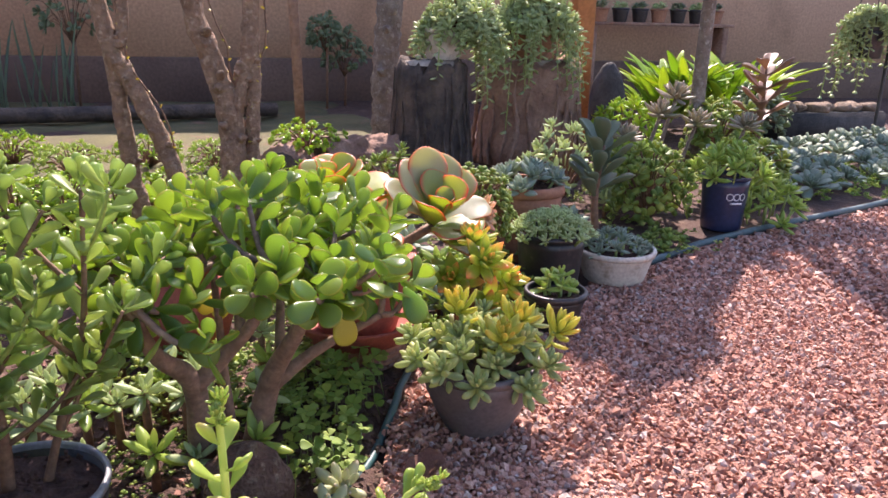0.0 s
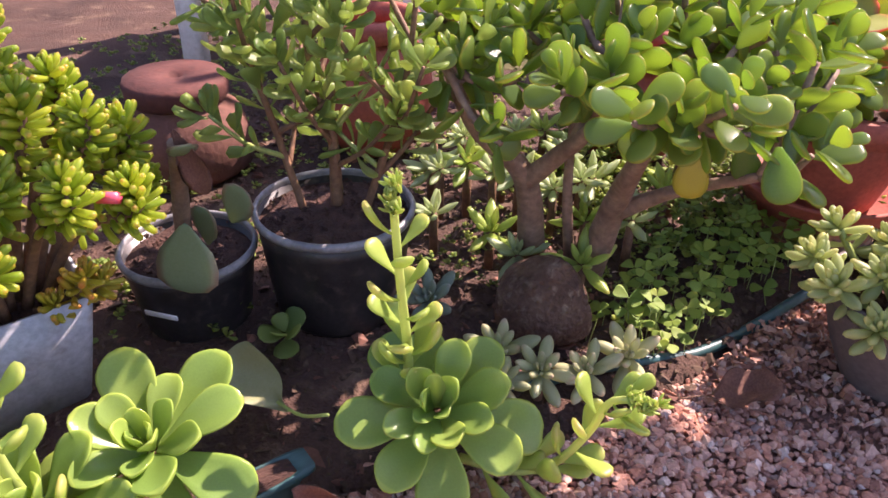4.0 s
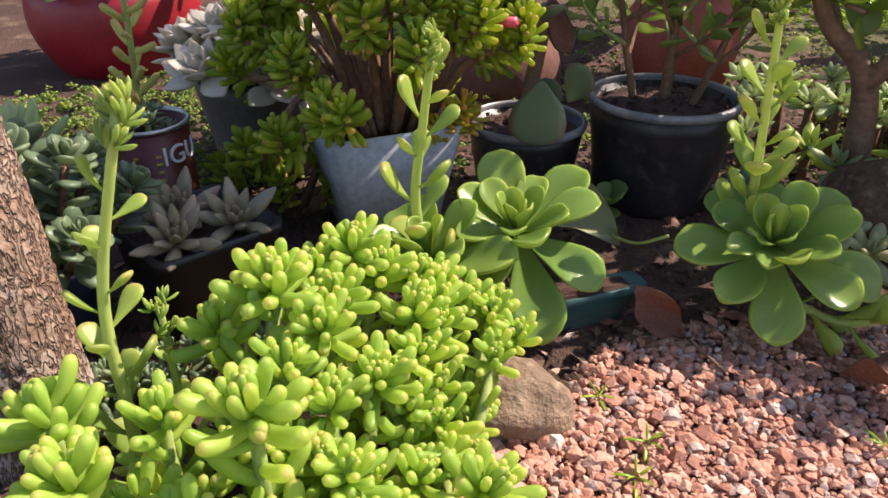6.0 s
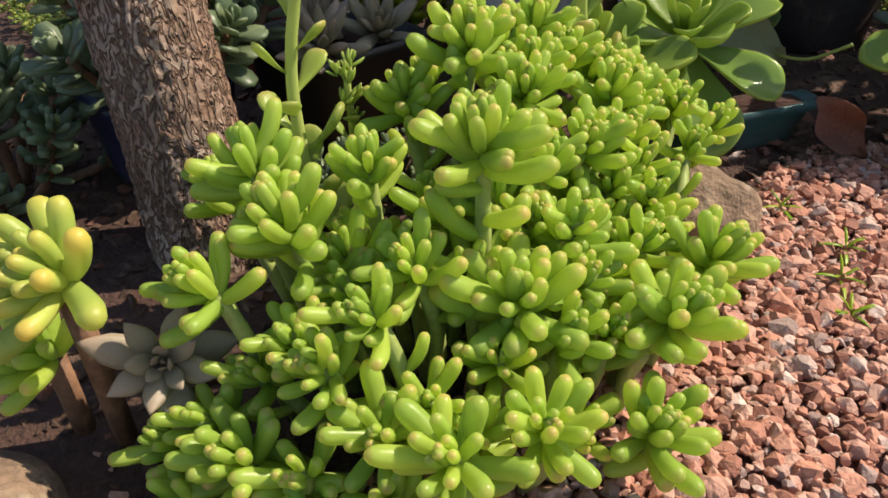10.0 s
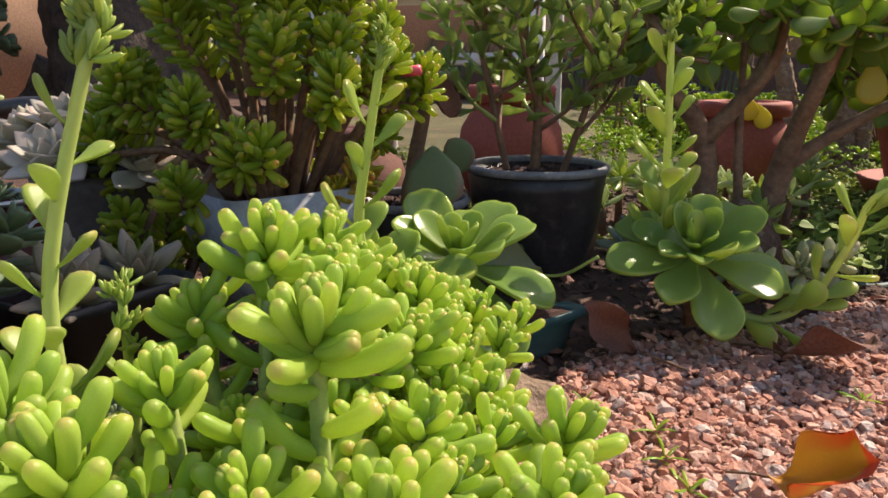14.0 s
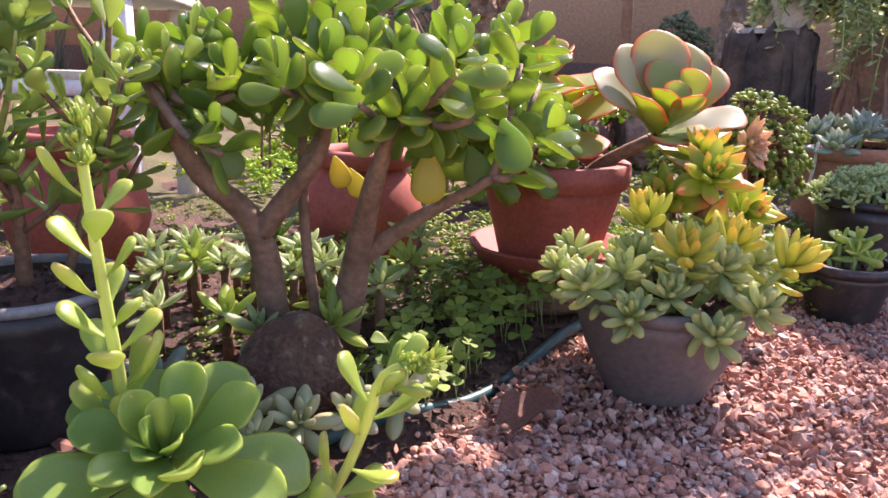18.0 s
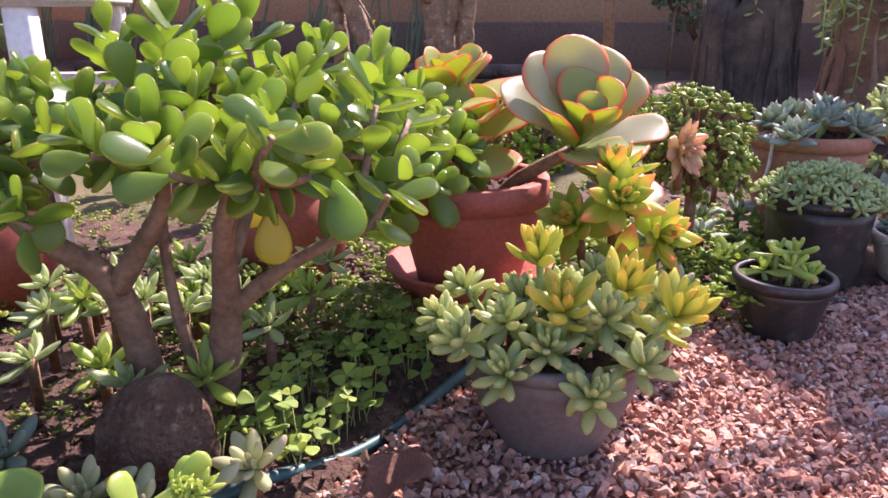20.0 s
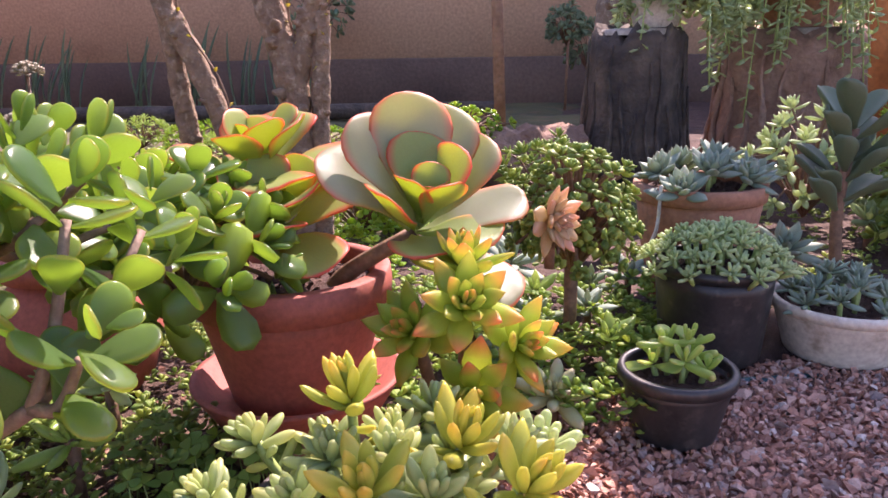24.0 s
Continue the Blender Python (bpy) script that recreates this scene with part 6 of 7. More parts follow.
round_pot("hanging_pot", (0.57, 2.36, 0.392), 0.070, 0.10, "mossy pale pot on the charred stump", M_cream, seed=21)
hanging("trailing_sedum", (0.62, 2.36, 0.48), 0.14, 0.24, 70, 0.030, M_mint, "mass of pale trailing sedum over its pot", 1, 60)
round_pot("terracotta_pot", (0.98, 2.58, 0.387), 0.11, 0.12, "terracotta pot on the broad stump", M_clay, seed=22)
hanging("trailing_sedum", (0.95, 2.52, 0.50), 0.165, 0.36, 90, 0.030, M_mint, "mass of pale trailing sedum hanging over the stump", 2, 70)
hanging("trailing_sedum", (2.54, 2.62, 0.53), 0.12, 0.36, 50, 0.030, M_mint, "grey-green trailing plant over the hanging pot", 3)
post = solo("wooden_post", box(-0.045, -0.045, 0, 0.045, 0.045, 2.3, 0.004, 1), M_wood, (1.44, 3.15, 0), "square orange-brown timber post", "post")
solo("standing_stone", rock((0.085, 0.06, 0.19), 5, 4, 0.12), M_dark_rock, (1.52, 3.0, 0.165), "dark upright stone behind the bed", "stone")
long_trough = thing("trough", (2.68, 2.95, 0), "long dark stone trough edged with loose brown rocks", "trough", rz=4)
part("body", box(-0.30, -0.10, 0, 0.30, 0.10, 0.135, 0.012, 2), M_dark_rock, long_trough)
for k in range(7):
    solo("rock", rock((0.05 + 0.012 * (k % 3), 0.04, 0.028), 30 + k, 3), M_rock, (2.44 + 0.08 * k, 2.93 + 0.03 * (k % 2), 0.15), "brown rock on the long dark trough", "rock", "rocks on the trough", rz=50 * k)
shelf = thing("wall_shelf", (2.70, 4.62, 0), "low wooden shelf of small dark pots before the wall", "shelf")
part("board", box(-0.55, -0.09, 0.515, 0.55, 0.09, 0.535, 0.003, 1), M_oldwood, shelf)
for x in (-0.5, 0.5):
    part("leg", box(x - 0.02, -0.07, 0, x + 0.02, 0.07, 0.513, 0.003, 1), M_oldwood, shelf)
for k in range(7):
    round_pot("nursery_pot", (2.26 + 0.145 * k, 4.60, 0.536), 0.055, 0.09, "small dark pot on the wall shelf", (M_black, M_clay)[k % 3 == 0], seed=50 + k, group="pots on the shelf")
    filled("shelf_plant", (2.26 + 0.145 * k, 4.60, 0.62), 0.045, 0.03, 12, 0.04, L_point, (M_shade, M_mint)[k % 2], "small dark succulent in a pot on the shelf", 5)
# hanging pot on its iron stand
crook = thing("plant_hook", (2.66, 2.62, 0), "thin black iron hook stand for a hanging pot", "stand")
part("rod", tube(curve_pts([(0, 0, 0), (0, 0, 0.5), (0, 0, 0.95), (-0.04, 0, 1.04), (-0.10, 0, 1.02), (-0.12, 0, 0.95)], 24), 0.008, 8), M_wire, crook)
hung = round_pot("hanging_pot", (2.54, 2.62, 0.40), 0.075, 0.13, "dark plastic pot hanging from an iron hook", M_black, seed=23)
for k in range(3):
    a = k * 2.094
    part("hanger", tube([(0.074 * math.cos(a), 0.074 * math.sin(a), 0.125), (0, 0, 0.555)], 0.002, 5), M_wire, hung, "thin black wire")
copper = thing("copper_plant", (1.95, 2.5, 0), "copper-brown broad-leaved plant on a bare stem", "plant")
pts = curve_pts([(0, 0, 0), (0.01, 0, 0.15), (0, 0, 0.36)], 8)
part("stem", tube(pts, taper(0.010, 0.006, 8), 8), M_stem_brown, copper)
put_leaves(copper, along_stem(pts, 18, 0.12, 0.5, 1.0, 60, R, 0.9, True), L_rosette, M_copper, rnd=R)


def tree(at, limbs, label, mat, vines=0):
    t = thing("tree", at, label, "tree", "small trees before the wall")
    for k, (ctrl, r0, r1) in enumerate(limbs):
        pts = curve_pts(ctrl, 70)
        bm = tube(pts, taper(r0, r1, 70), 28)
        for v in bm.verts:
            c = min(pts, key=lambda p: (p - v.co).length_squared)
            q = v.co + Vector((k * 3.0, 0, 0))
            v.co += (v.co - c) * (0.20 * noise.noise(q * 26) + 0.14 * noise.noise(q * 70) + 0.10 * noise.noise(q * 160))
        bough = part("trunk" if k == 0 else "limb", bm, mat, t)
        for j in range(7 if len(ctrl) > 3 else 3):
            p = pts[10 + (j * 13) % 55]
            d = Vector((math.cos(j * 2.4 + k), -abs(math.sin(j * 1.7)) - 0.2, 0.25)).normalized()
            part("knot", tube([p + d * r0 * 0.6, p + d * r0 * 1.12, p + d * r0 * 1.45], [r0 * 0.36, r0 * 0.28, r0 * 0.10], 8, 0.2, j), mat, bough)
        if k < vines:
            line = [p + Vector((r0 * 1.15 + 0.008 * math.sin(j * 0.9 + k), -r0 * 0.3, 0)) for j, p in enumerate(pts[::3])]
            vine = part("vine", tube(line, 0.0020, 6, 0.3), M_stem_brown, t, "thin dry vine")
            put_leaves(vine, along_stem(line, 26, 0.011, 0.0, 1.0, 60, R, 1.0), L_thin, M_jade_old, False, rnd=R)
    return t


tree((-0.215, 1.58, 0), [([(0.0, 0, 0), (-0.02, 0, 0.16), (-0.055, 0, 0.28), (-0.105, 0, 0.40), (-0.135, 0, 0.48), (-0.19, 0, 0.9), (-0.22, 0, 1.4)], 0.020, 0.016), ([(-0.12, 0, 0.45), (-0.10, 0, 0.54), (-0.09, 0, 1.2)], 0.014, 0.011), ([(-0.10, 0.06, 0), (-0.115, 0.03, 0.2), (-0.13, 0.01, 0.44)], 0.020, 0.016)], "small tree with forked knobbly tan trunks", M_bark_tan, 1)
tree((-0.115, 1.55, 0), [([(0, 0, 0), (0.0, 0, 0.2), (-0.005, 0, 0.33), (-0.035, 0, 0.43), (-0.07, 0, 0.6), (-0.11, 0, 1.3)], 0.031, 0.018), ([(0.0, 0, 0.30), (0.03, 0, 0.40), (0.05, 0, 0.52), (0.09, 0, 1.3)], 0.021, 0.016), ([(0.035, 0, 0.0), (0.04, 0.0, 0.25), (0.05, 0, 0.42)], 0.016, 0.015)], "small tree with a stout forked tan trunk", M_bark_tan, 2)
tree((0.52, 3.1, 0), [([(0, 0, 0), (0.0, 0, 0.3), (0.03, 0, 0.8), (0.05, 0, 1.9)], 0.06, 0.05)], "slim tree with mossy scaly bark", M_bark)
solo("pole", tube([(0, 0, 0), (-0.02, 0, 0.7), (-0.05, 0, 1.8)], 0.02, 10), M_oldwood, (0.15, 3.0, 0), "thin dark wooden pole before the wall", "pole")

# ---- the back of the bed: left ----
filled("pale_rosettes", (-0.655, 0.245, 0.115), 0.095, 0.055, 19, 0.048, L_broad, M_pale, "pale pinkish grey rosettes crowding their pot", 15, True)
for x, y in ((-0.383, 0.040), (-0.386, 0.090), (-0.432, 0.062)):
    rosette("dusky_rosette", (x, y, 0.078), (0.5, -0.2, 0.8), 17, 0.041, L_lance, M_dusk, "dusky pointed rosette in the square black pot", True, group="dusky rosettes in the box", stem=0.012, core=0.5, outer=75)
filled("pan_sedum", (-1.235, 0.27, 0.142), 0.15, 0.05, 20, 0.042, L_bean, M_mint, "blue-green sedum spilling over the red pan", 20)
filled("tin_sempervivum", (-0.556, 0.084, 0.108), 0.026, 0.01, 24, 0.017, L_point, M_shade, "dark tight rosette in the tin", 5)
low_bean = thing("bean_sedum", (-0.515, 0.20, 0.0), "low green bean sedum between the tin and the pale pot", "succulent")
columns(low_bean, (0, 0, 0.01), 0.075, 0.11, 10, 22, 0.020, L_fat, M_bean, (), 2, 8)
dark_jade = thing("dark_sedum", (-0.445, -0.062, 0.06), "dark green succulent in the blue-black pot", "succulent")
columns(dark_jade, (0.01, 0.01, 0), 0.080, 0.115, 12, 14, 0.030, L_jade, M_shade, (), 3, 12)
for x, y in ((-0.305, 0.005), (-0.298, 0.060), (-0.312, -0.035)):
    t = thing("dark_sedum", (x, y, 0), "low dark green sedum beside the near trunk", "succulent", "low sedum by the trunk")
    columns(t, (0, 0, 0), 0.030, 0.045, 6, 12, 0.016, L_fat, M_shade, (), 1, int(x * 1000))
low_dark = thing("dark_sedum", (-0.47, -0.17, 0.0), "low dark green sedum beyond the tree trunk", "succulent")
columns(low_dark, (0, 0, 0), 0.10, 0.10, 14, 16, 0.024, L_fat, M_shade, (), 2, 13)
solo("rock", rock((0.07, 0.055, 0.03), 12, 4), M_rock, (-0.16, -0.265, 0.0), "flat brown rock beside the sedum", "rock")
for x, y, h in ((-0.60, 1.56, 0.33), (-0.59, 1.50, 0.25)):
    t = thing("dry_flower", (x, y, 0), "dry fluffy flower head on a thin stem", "flower", "dry flowers")
    part("stem", tube([(0, 0, 0), (0.01, 0, h)], 0.003, 6), M_stem_brown, t)
    florets = [m for k in range(12) for m in head(Vector((0.01 + 0.022 * math.cos(k * 2.4) * (k / 12) ** 0.5, 0.022 * math.sin(k * 2.4) * (k / 12) ** 0.5, h + 0.010 - 0.0012 * k)), (0.6 * math.cos(k * 2.4), 0.6 * math.sin(k * 2.4), 1), 9, 0.012, 15, 80, 0.7, 0.3, R)]
    put_leaves(t, florets, L_mini, M_dusk, False, rnd=R)
chair = thing("garden_chair", (-0.83, 1.16, 0), "white painted wooden garden chair in the sun", "chair", rz=20)
for x, y, h in ((-0.2, -0.2, 0.36), (0.2, -0.2, 0.36), (-0.2, 0.2, 0.8), (0.2, 0.2, 0.8)):
    part("leg", box(x - 0.018, y - 0.018, 0, x + 0.018, y + 0.018, h, 0.004, 1), M_chair, chair)
for y in (-0.2, 0.2):
    part("stretcher", box(-0.2, y - 0.011, 0.22, 0.2, y + 0.011, 0.242, 0.003, 1), M_chair, chair)
part("seat", box(-0.23, -0.23, 0.36, 0.23, 0.23, 0.385, 0.006, 2), M_chair, chair)

# ---- ground cover ----


def carpet(name, x0, x1, y0, y1, n, length, shapes, mat, label, seed, h=0.02, inside=None):
    rr = random.Random(seed)
    m = []
    for _ in range(n):
        x, y = rr.uniform(x0, x1), rr.uniform(y0, y1)
        if inside and not inside(x, y):
            continue
        p = Vector((x, y, rr.uniform(0.2, 1) * h))
        m += head(p, (rr.uniform(-0.4, 0.4), rr.uniform(-0.4, 0.4), 1), 5, length * rr.uniform(0.7, 1.2), 35, 85, 0.6, 0.2, rr)
    me = shapes.joined(name, m, mat)
    return tagged(new(name, me), label, "ground cover", kind="stuff")




def clover_patch(x0, x1, y0, y1, n, size, h, label, seed):
    """Three notched leaflets on each thin stalk."""
    rr = random.Random(seed)
    m, stalks = [], bmesh.new()
    for _ in range(n):
        x, y, z = rr.uniform(x0, x1), rr.uniform(y0, y1), h * rr.uniform(0.3, 1.0)
        if x > edge_x(y) - 0.02:
            continue
        top = Vector((x, y, z))
        tube([top + Vector((rr.uniform(-0.01, 0.01), rr.uniform(-0.01, 0.01), -z)), top], 0.0006, 4, bm=stalks)
        m += head(top, (rr.uniform(-0.35, 0.35), rr.uniform(-0.6, 0.1), 1), 3, size * rr.uniform(0.7, 1.2), 78, 84, 1.0, 0.0, rr, 6)
    tagged(new("clover", L_clover.joined("clover", m, M_clover)), label, "ground cover", kind="stuff")
    tagged(new("clover_stalks", mesh_of(stalks, "clover_stalks", M_stem)), "thin green clover stalks", "ground cover", kind="stuff")


L_clover = Leaf([(0, 0.1), (0.3, 0.55), (0.6, 0.95), (0.8, 1.0), (0.94, 0.75), (1, 0.4)], 0.50, 0.02, bend=-0.05, cup=0.15, rings=7, around=8, coarse=True)
clover_patch(-0.075, 0.085, 0.62, 0.90, 120, 0.0125, 0.058, "dark green three-leaved clover covering the soil", 1)
carpet("creeping_sedum", -0.30, 0.0, 0.78, 1.25, 520, 0.013, L_mini, M_moss, "tangle of small green leaves behind the jade tree", 14, 0.06)
carpet("clover", 0.06, 0.44, 0.98, 1.38, 620, 0.015, L_mini, M_clover, "dark low leaves between the pots", 15, 0.045)
carpet("creeping_sedum", -0.28, 0.0, 0.62, 1.0, 420, 0.007, L_mini, M_moss, "low bright creeping sedum on the soil", 2, 0.03)
carpet("creeping_sedum", -1.05, -0.58, -0.10, 0.3, 1300, 0.009, L_mini, M_moss, "feathery green creeping plant around the pots", 13, 0.035)
carpet("creeping_sedum", -1.2, -0.35, 0.3, 1.3, 1300, 0.009, L_mini, M_moss, "low bright creeping sedum between the pots", 3, 0.03)
carpet("creeping_sedum", -0.75, 0.1, 1.35, 2.3, 1100, 0.016, L_mini, M_strap, "bright creeping plants behind the bed", 4, 0.07)
for k in range(8):
    a, q = k * 2.4, 0.09 * math.sqrt(k / 8)
    rosette("bed_rosette", (-0.17 + 0.10 * math.cos(a) - 0.1, 0.80 + q * math.sin(a), 0.07), (0.1, -0.4, 1), 14, 0.034, L_lance, M_mint, "grey-green rosette behind the jade tree", True, group="rosettes behind the jade tree", stem=0.065)

round_pot("terracotta_pot", (-0.73, 1.12, 0.385), 0.07, 0.11, "small terracotta pot on the chair", M_terra, rim_h=0.02, seed=31)
# the slim tree; its crown is added out of view to shade the gravel
shade = thing("tree", (1.62, 2.45, 0), "slim grey tree beside the far bed, its unseen crown added for shade", "tree")
part("trunk", tube(curve_pts([(0, 0, 0), (0.0, 0, 0.5), (-0.05, -0.1, 1.0), (-0.12, -0.3, 1.5)], 20), taper(0.03, 0.018, 20), 12, 0.05), M_bark, shade)
SHADE = [(-0.73 + 0.32 * i / 5 - (0.08 + 0.18 * i / 5) * v, -0.55 + 0.36 * i / 5 + 0.07 * v) for i in range(6) for v in (0.12, 0.5, 0.9)] + [(-0.24 + 0.16 * i, -0.10 + 0.03 * i) for i in range(4)]
# small clumps added to deepen the shadow on the gravel before the bowl
SMALL = [(-1.20, -0.94), (-1.145, -0.945), (-1.09, -0.94)]
# high unseen clumps added to shade the blue rosettes
HIGH = [(0.34, 0.74), (0.52, 0.76), (0.68, 0.80), (0.86, 0.86), (1.06, 0.92), (0.48, 0.90), (0.74, 0.96)]
for k, (x, y) in enumerate(SHADE + SMALL + HIGH):
    small, high = len(SHADE) <= k < len(SHADE) + len(SMALL), k >= len(SHADE) + len(SMALL)
    e = Vector((x, y, (1.60 if high else 1.12) + R.uniform(-0.03, 0.05) * (not small)))
    pts = curve_pts([(-0.12, -0.3, 1.45) if high else (-0.04, -0.08, 0.95), (e.x * 0.6, e.y * 0.6, e.z + 0.02), e], 8)
    s = part("limb", tube(pts, taper(0.012, 0.005, 8), 7), M_bark, shade)
    w = 0.022 if small else 0.05
    m = [q for _ in range(7) for q in head(e + Vector((R.uniform(-w, w), R.uniform(-w, w), R.uniform(-w, w))), (R.uniform(-1, 1), R.uniform(-1, 1), 0.6), 7, 0.05 if small else 0.085, 30, 90, 0.8, 0.3, R)]
    put_leaves(s, m, L_thin, M_shade, False, rnd=R)

# ---- fuller planting in the far beds ----
for k, (x, y, r, h, mat, ln, lab) in enumerate(((1.00, 1.80, 0.11, 0.09, M_shrub, 0.035, "mid-green bushy succulent"), (1.42, 1.85, 0.12, 0.09, M_moss, 0.035, "bright green bushy succulent"), (0.80, 1.85, 0.12, 0.12, M_mint, 0.035, "grey-green bushy succulent"),
                                                (1.70, 2.40, 0.13, 0.12, M_moss, 0.045, "bright green leafy plant in the sun"), (1.30, 2.40, 0.12, 0.13, M_strap, 0.045, "bright green leafy plant in the sun"), (2.12, 2.75, 0.13, 0.13, M_shade, 0.05, "dark leafy shrub"), (0.30, 1.85, 0.10, 0.09, M_moss, 0.03, "low bright green plant"))):
    t = thing("leafy_plant", (x, y, 0), lab + " in the far bed", "plant", "leafy plants of the far bed")
    bush(t, (0, 0, h), r, h, 34, 11, ln, L_jade if k % 2 else L_point, mat, 40 + k)
for k, (x, y) in enumerate(((0.66, 1.50), (0.40, 1.62), (0.62, 1.72), (0.86, 1.70), (0.24, 1.40))):
    rosette("bed_rosette", (x, y, 0.05), (0, -0.4, 1), 18, 0.06, L_point, (M_blue, M_mint)[k % 2], "grey-green rosette between the pots", False, group="rosettes between the pots", stem=0.06)
mossy = thing("log_plant", (0.10, 2.2, 0.13), "yellow-green plant growing on the log", "plant")
bush(mossy, (0, 0, 0.03), 0.11, 0.05, 40, 11, 0.020, L_round, M_strap, 61)
carpet("creeping_sedum", 0.15, 1.0, 1.3, 2.3, 700, 0.012, L_mini, M_moss, "low creeping plants between the far pots", 5, 0.03)
carpet("creeping_sedum", 1.0, 2.2, 1.7, 2.6, 900, 0.016, L_mini, M_clover, "low dark plants in the far bed", 6, 0.05)

# bright low plants round the feet of the trees
for k, (x, y, r) in enumerate(((-0.62, 2.45, 0.10), (-0.40, 2.60, 0.12), (-0.18, 2.50, 0.10), (-0.85, 2.70, 0.11), (-1.15, 2.9, 0.12))):
    t = thing("leafy_plant", (x, y, 0), "low yellow-green fern-like plant under the trees", "plant", "low plants under the trees")
    bush(t, (0, 0, 0.06), r, 0.06, 44, 12, 0.024, L_lance, M_strap if k % 2 else M_stalk, 80 + k)

# against the wall
for k, (x, y) in enumerate(((-1.30, 4.3), (-1.12, 4.35), (-0.98, 4.3), (-1.55, 4.2), (-1.9, 4.3), (-2.3, 4.25), (-2.55, 4.35), (-2.8, 4.3), (-3.1, 4.4), (-3.4, 4.35), (-3.7, 4.4))):
    t = thing("reed_clump", (x, y, 0), "thin upright blue-green reeds before the wall", "plant", "reeds before the wall")
    m = [leaf_at((R.uniform(-0.05, 0.05), R.uniform(-0.05, 0.05), 0), (R.uniform(-0.22, 0.22), R.uniform(-0.2, 0.2), 1), (0, -1, 0.1), R.uniform(0.26, 0.5), 0.16) for _ in range(8)]
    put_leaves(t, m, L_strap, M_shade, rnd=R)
for x, y, h, r in ((-0.95, 4.55, 0.52, 0.20), (0.55, 4.55, 0.30, 0.14), (0.42, 4.4, 0.42, 0.10)):
    t = thing("wall_shrub", (x, y, 0), "dark small-leaved shrub before the wall", "shrub", "shrubs before the wall")
    part("stem", tube([(0, 0, 0), (0.01, 0, h)], 0.008, 7), M_stem_brown, t)
    bush(t, (0, 0, h), r, r * 1.1, 26, 9, 0.05, L_jade, M_shade, 70)
# low dark planting between the pots by the gravel
for k in range(14):
    x, y = 0.20 + 0.075 * (k % 5) + R.uniform(-0.02, 0.02), 1.08 + 0.10 * (k // 5) + 0.04 * (k % 5)
    if abs(x - 0.49) < 0.09 and abs(y - 1.22) < 0.09:
        continue
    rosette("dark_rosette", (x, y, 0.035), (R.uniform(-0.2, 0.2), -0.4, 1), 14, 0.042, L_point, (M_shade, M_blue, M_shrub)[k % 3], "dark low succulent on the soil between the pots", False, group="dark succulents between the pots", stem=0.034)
rosette("ball_rosette", (0.285, 0.895, 0.045), (0.1, -0.5, 1), 26, 0.036, L_bean, M_mint, "small ball of pale plump leaves by the gravel", stem=0.044, core=0.5)

# bright rosettes between the black pot and the jade tree
for k in range(20):
    x, y = -0.36 + 0.068 * (k % 5) + R.uniform(-0.02, 0.02), 0.66 + 0.085 * (k // 5) + R.uniform(-0.02, 0.02)
    h = R.uniform(0.04, 0.085)
    rosette("bed_rosette", (x, y, h), (R.uniform(-0.3, 0.3), -0.4, 1), 13, R.uniform(0.034, 0.046), L_lance, (M_stalk, M_mint)[k % 2], "pale green rosette crowding the bed behind the black pot", k < 8, group="rosettes behind the jade tree", stem=h)
# the yellow-green stalk beyond the tin
yellow = thing("bean_stalk", (-0.640, 0.115, 0.0), "yellow-green upright succulent stalk with plump spaced leaves", "succulent")
pts = curve_pts([(0, 0, 0), (-0.03, 0.0, 0.08), (-0.02, 0.0, 0.15), (-0.01, 0.0, 0.215)], 12)
part("stem", tube(pts, taper(0.0042, 0.003, 12), 8), M_stem, yellow)
put_leaves(yellow, along_stem(pts, 16, 0.032, 0.35, 1.0, 60, R, 0.8) + head(pts[-1], (0, 0, 1), 8, 0.018, 8, 60, 0.6, 0.3, R), L_fat, M_yellow_stalk, rnd=R)
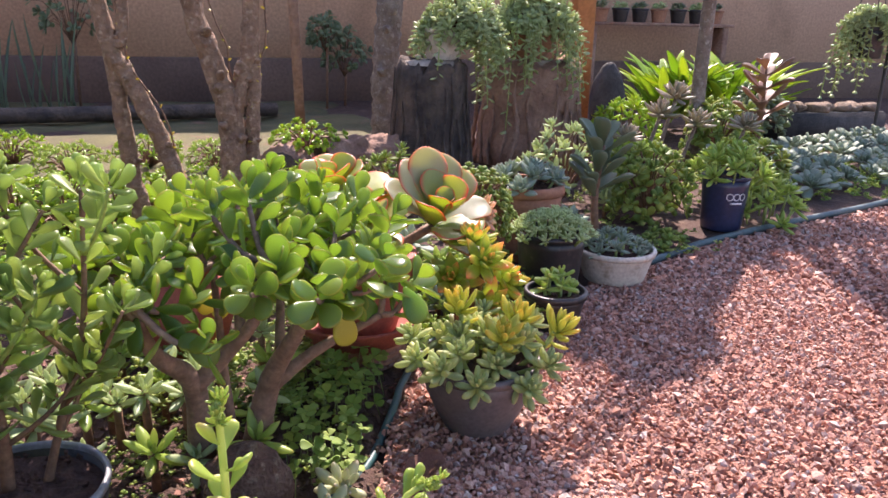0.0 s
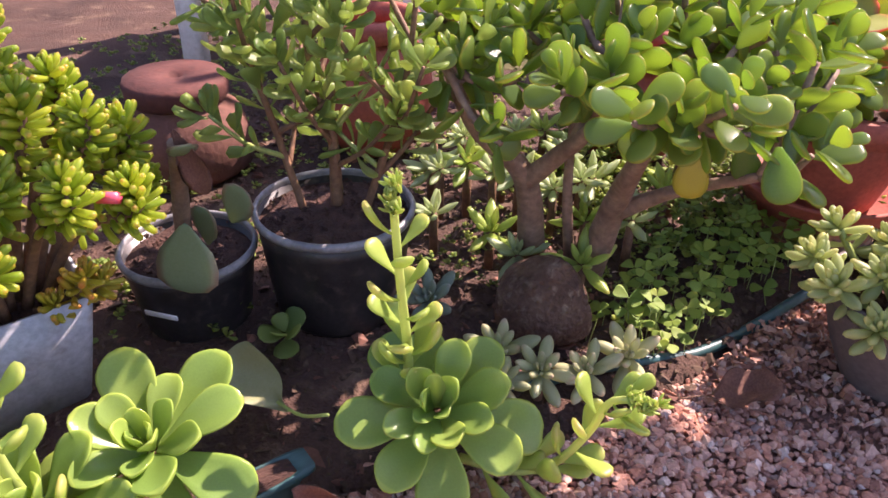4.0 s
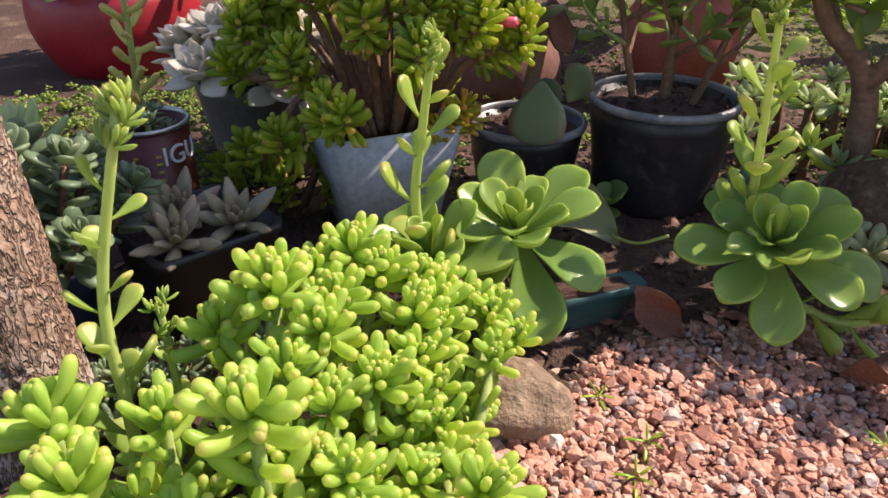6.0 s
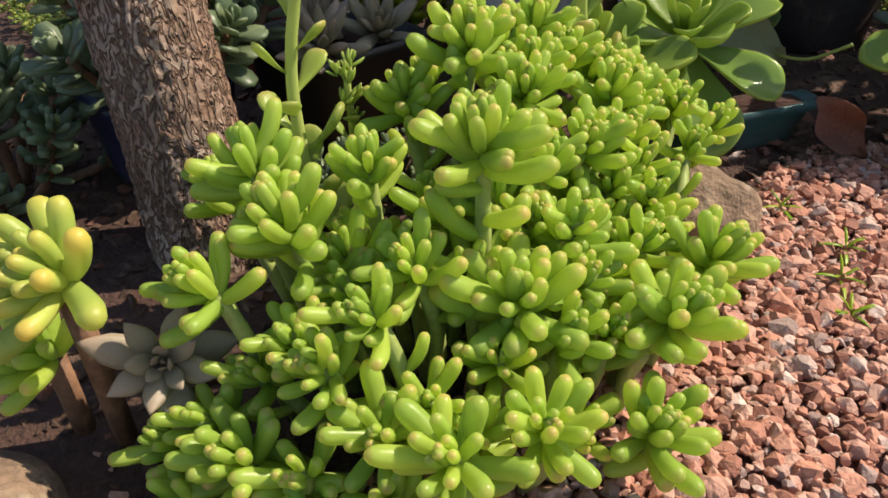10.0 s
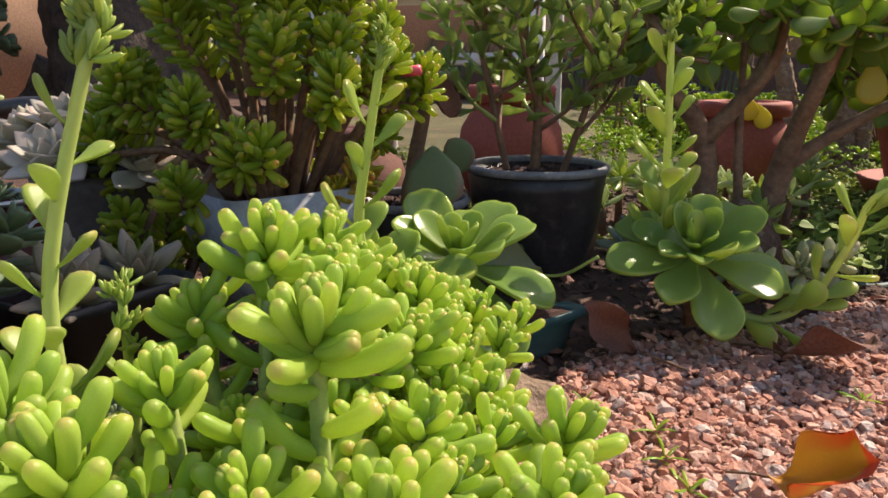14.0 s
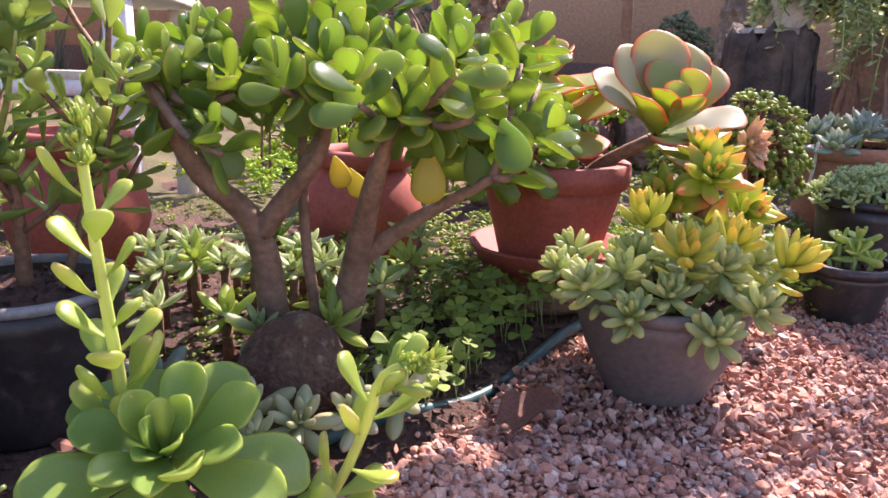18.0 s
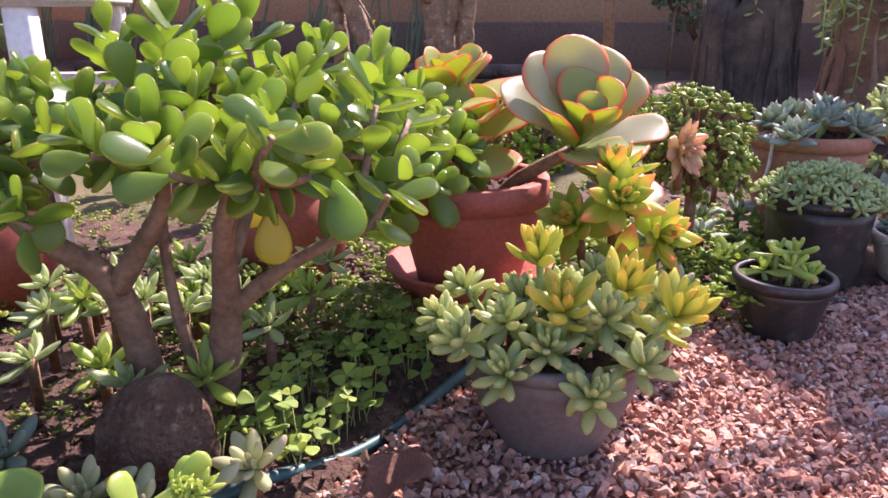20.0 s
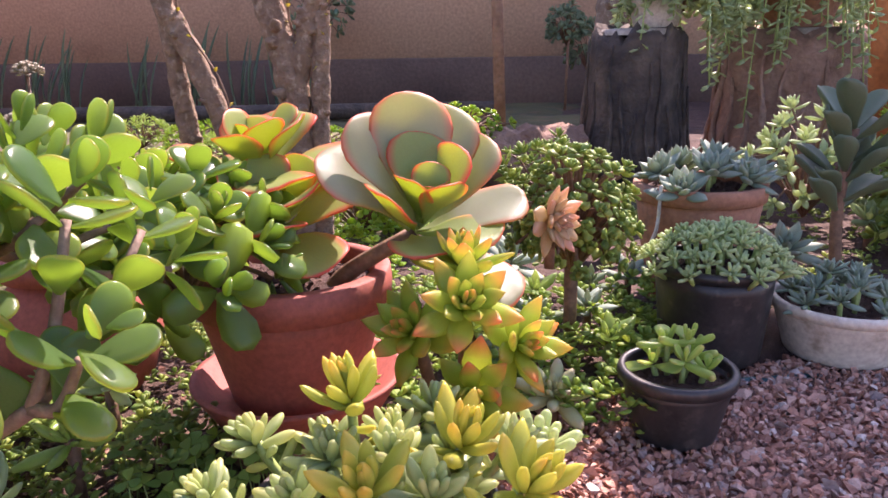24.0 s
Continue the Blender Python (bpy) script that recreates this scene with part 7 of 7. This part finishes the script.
# pale long leaves beside the near trunk
spiky = thing("pale_spiky_plant", (-0.570, -0.020, 0.0), "pale grey-green plant with long upswept leaves", "succulent")
part("stem", tube([(0, 0, 0), (0, 0, 0.11)], 0.007, 8), M_stem_brown, spiky)
put_leaves(spiky, head((0, 0, 0.10), (0.1, -0.1, 1), 14, 0.066, 10, 75, 0.6, 0.2, R), L_lance, M_mint, rnd=R)

dark_tree = thing("tree", (-2.46, 1.52, 0), "broad dark tree trunk at the edge of the yard", "tree")
dt = tube(curve_pts([(0, 0, -0.02), (0.02, 0, 0.3), (0, 0.02, 0.9), (-0.1, 0, 2.0)], 40), taper(0.30, 0.22, 40), 40)
for v in dt.verts:
    v.co += Vector((v.co.x, v.co.y, 0)) * (0.14 * noise.noise(v.co * 6) + 0.08 * noise.noise(v.co * 22))
part("trunk", dt, M_char, dark_tree)
for a in (-2.2, -1.1, 0.1):
    part("root", tube(curve_pts([(0.24 * math.cos(a), 0.24 * math.sin(a), 0.22), (0.34 * math.cos(a), 0.34 * math.sin(a), 0.08), (0.52 * math.cos(a + 0.2), 0.52 * math.sin(a + 0.2), 0.0)], 10), taper(0.075, 0.03, 10), 12, 0.1), M_char, dark_tree)
# dark shrubs added to keep the sunlit west wall from showing bright
for k, (x, y) in enumerate(((-2.75, -0.35), (-2.85, 0.25), (-2.8, 0.8), (-2.9, 2.2), (-2.8, 2.8))):
    t = thing("hedge_shrub", (x, y, 0), "dense dark shrub added to cover the sunlit wall at the yard's edge", "shrub", "shrubs at the yard's edge")
    part("stem", tube([(0, 0, 0), (0.01, 0, 0.5)], 0.02, 7), M_stem_brown, t)
    bush(t, (0, 0, 0.5), 0.38, 0.55, 90, 9, 0.13, L_jade, M_shade, 90 + k)

# bright low plants at the feet of the small trees
for k, (x, y) in enumerate(((-0.50, 1.74), (-0.38, 1.72), (-0.30, 1.78), (-0.05, 1.72), (0.02, 1.80), (-0.62, 1.80))):
    t = thing("leafy_plant", (x, y, 0), "low bright green plant at the foot of a small tree", "plant", "plants at the trees' feet")
    bush(t, (0, 0, 0.075), 0.105, 0.085, 40, 9, 0.022, L_round, M_strap, 110 + k)
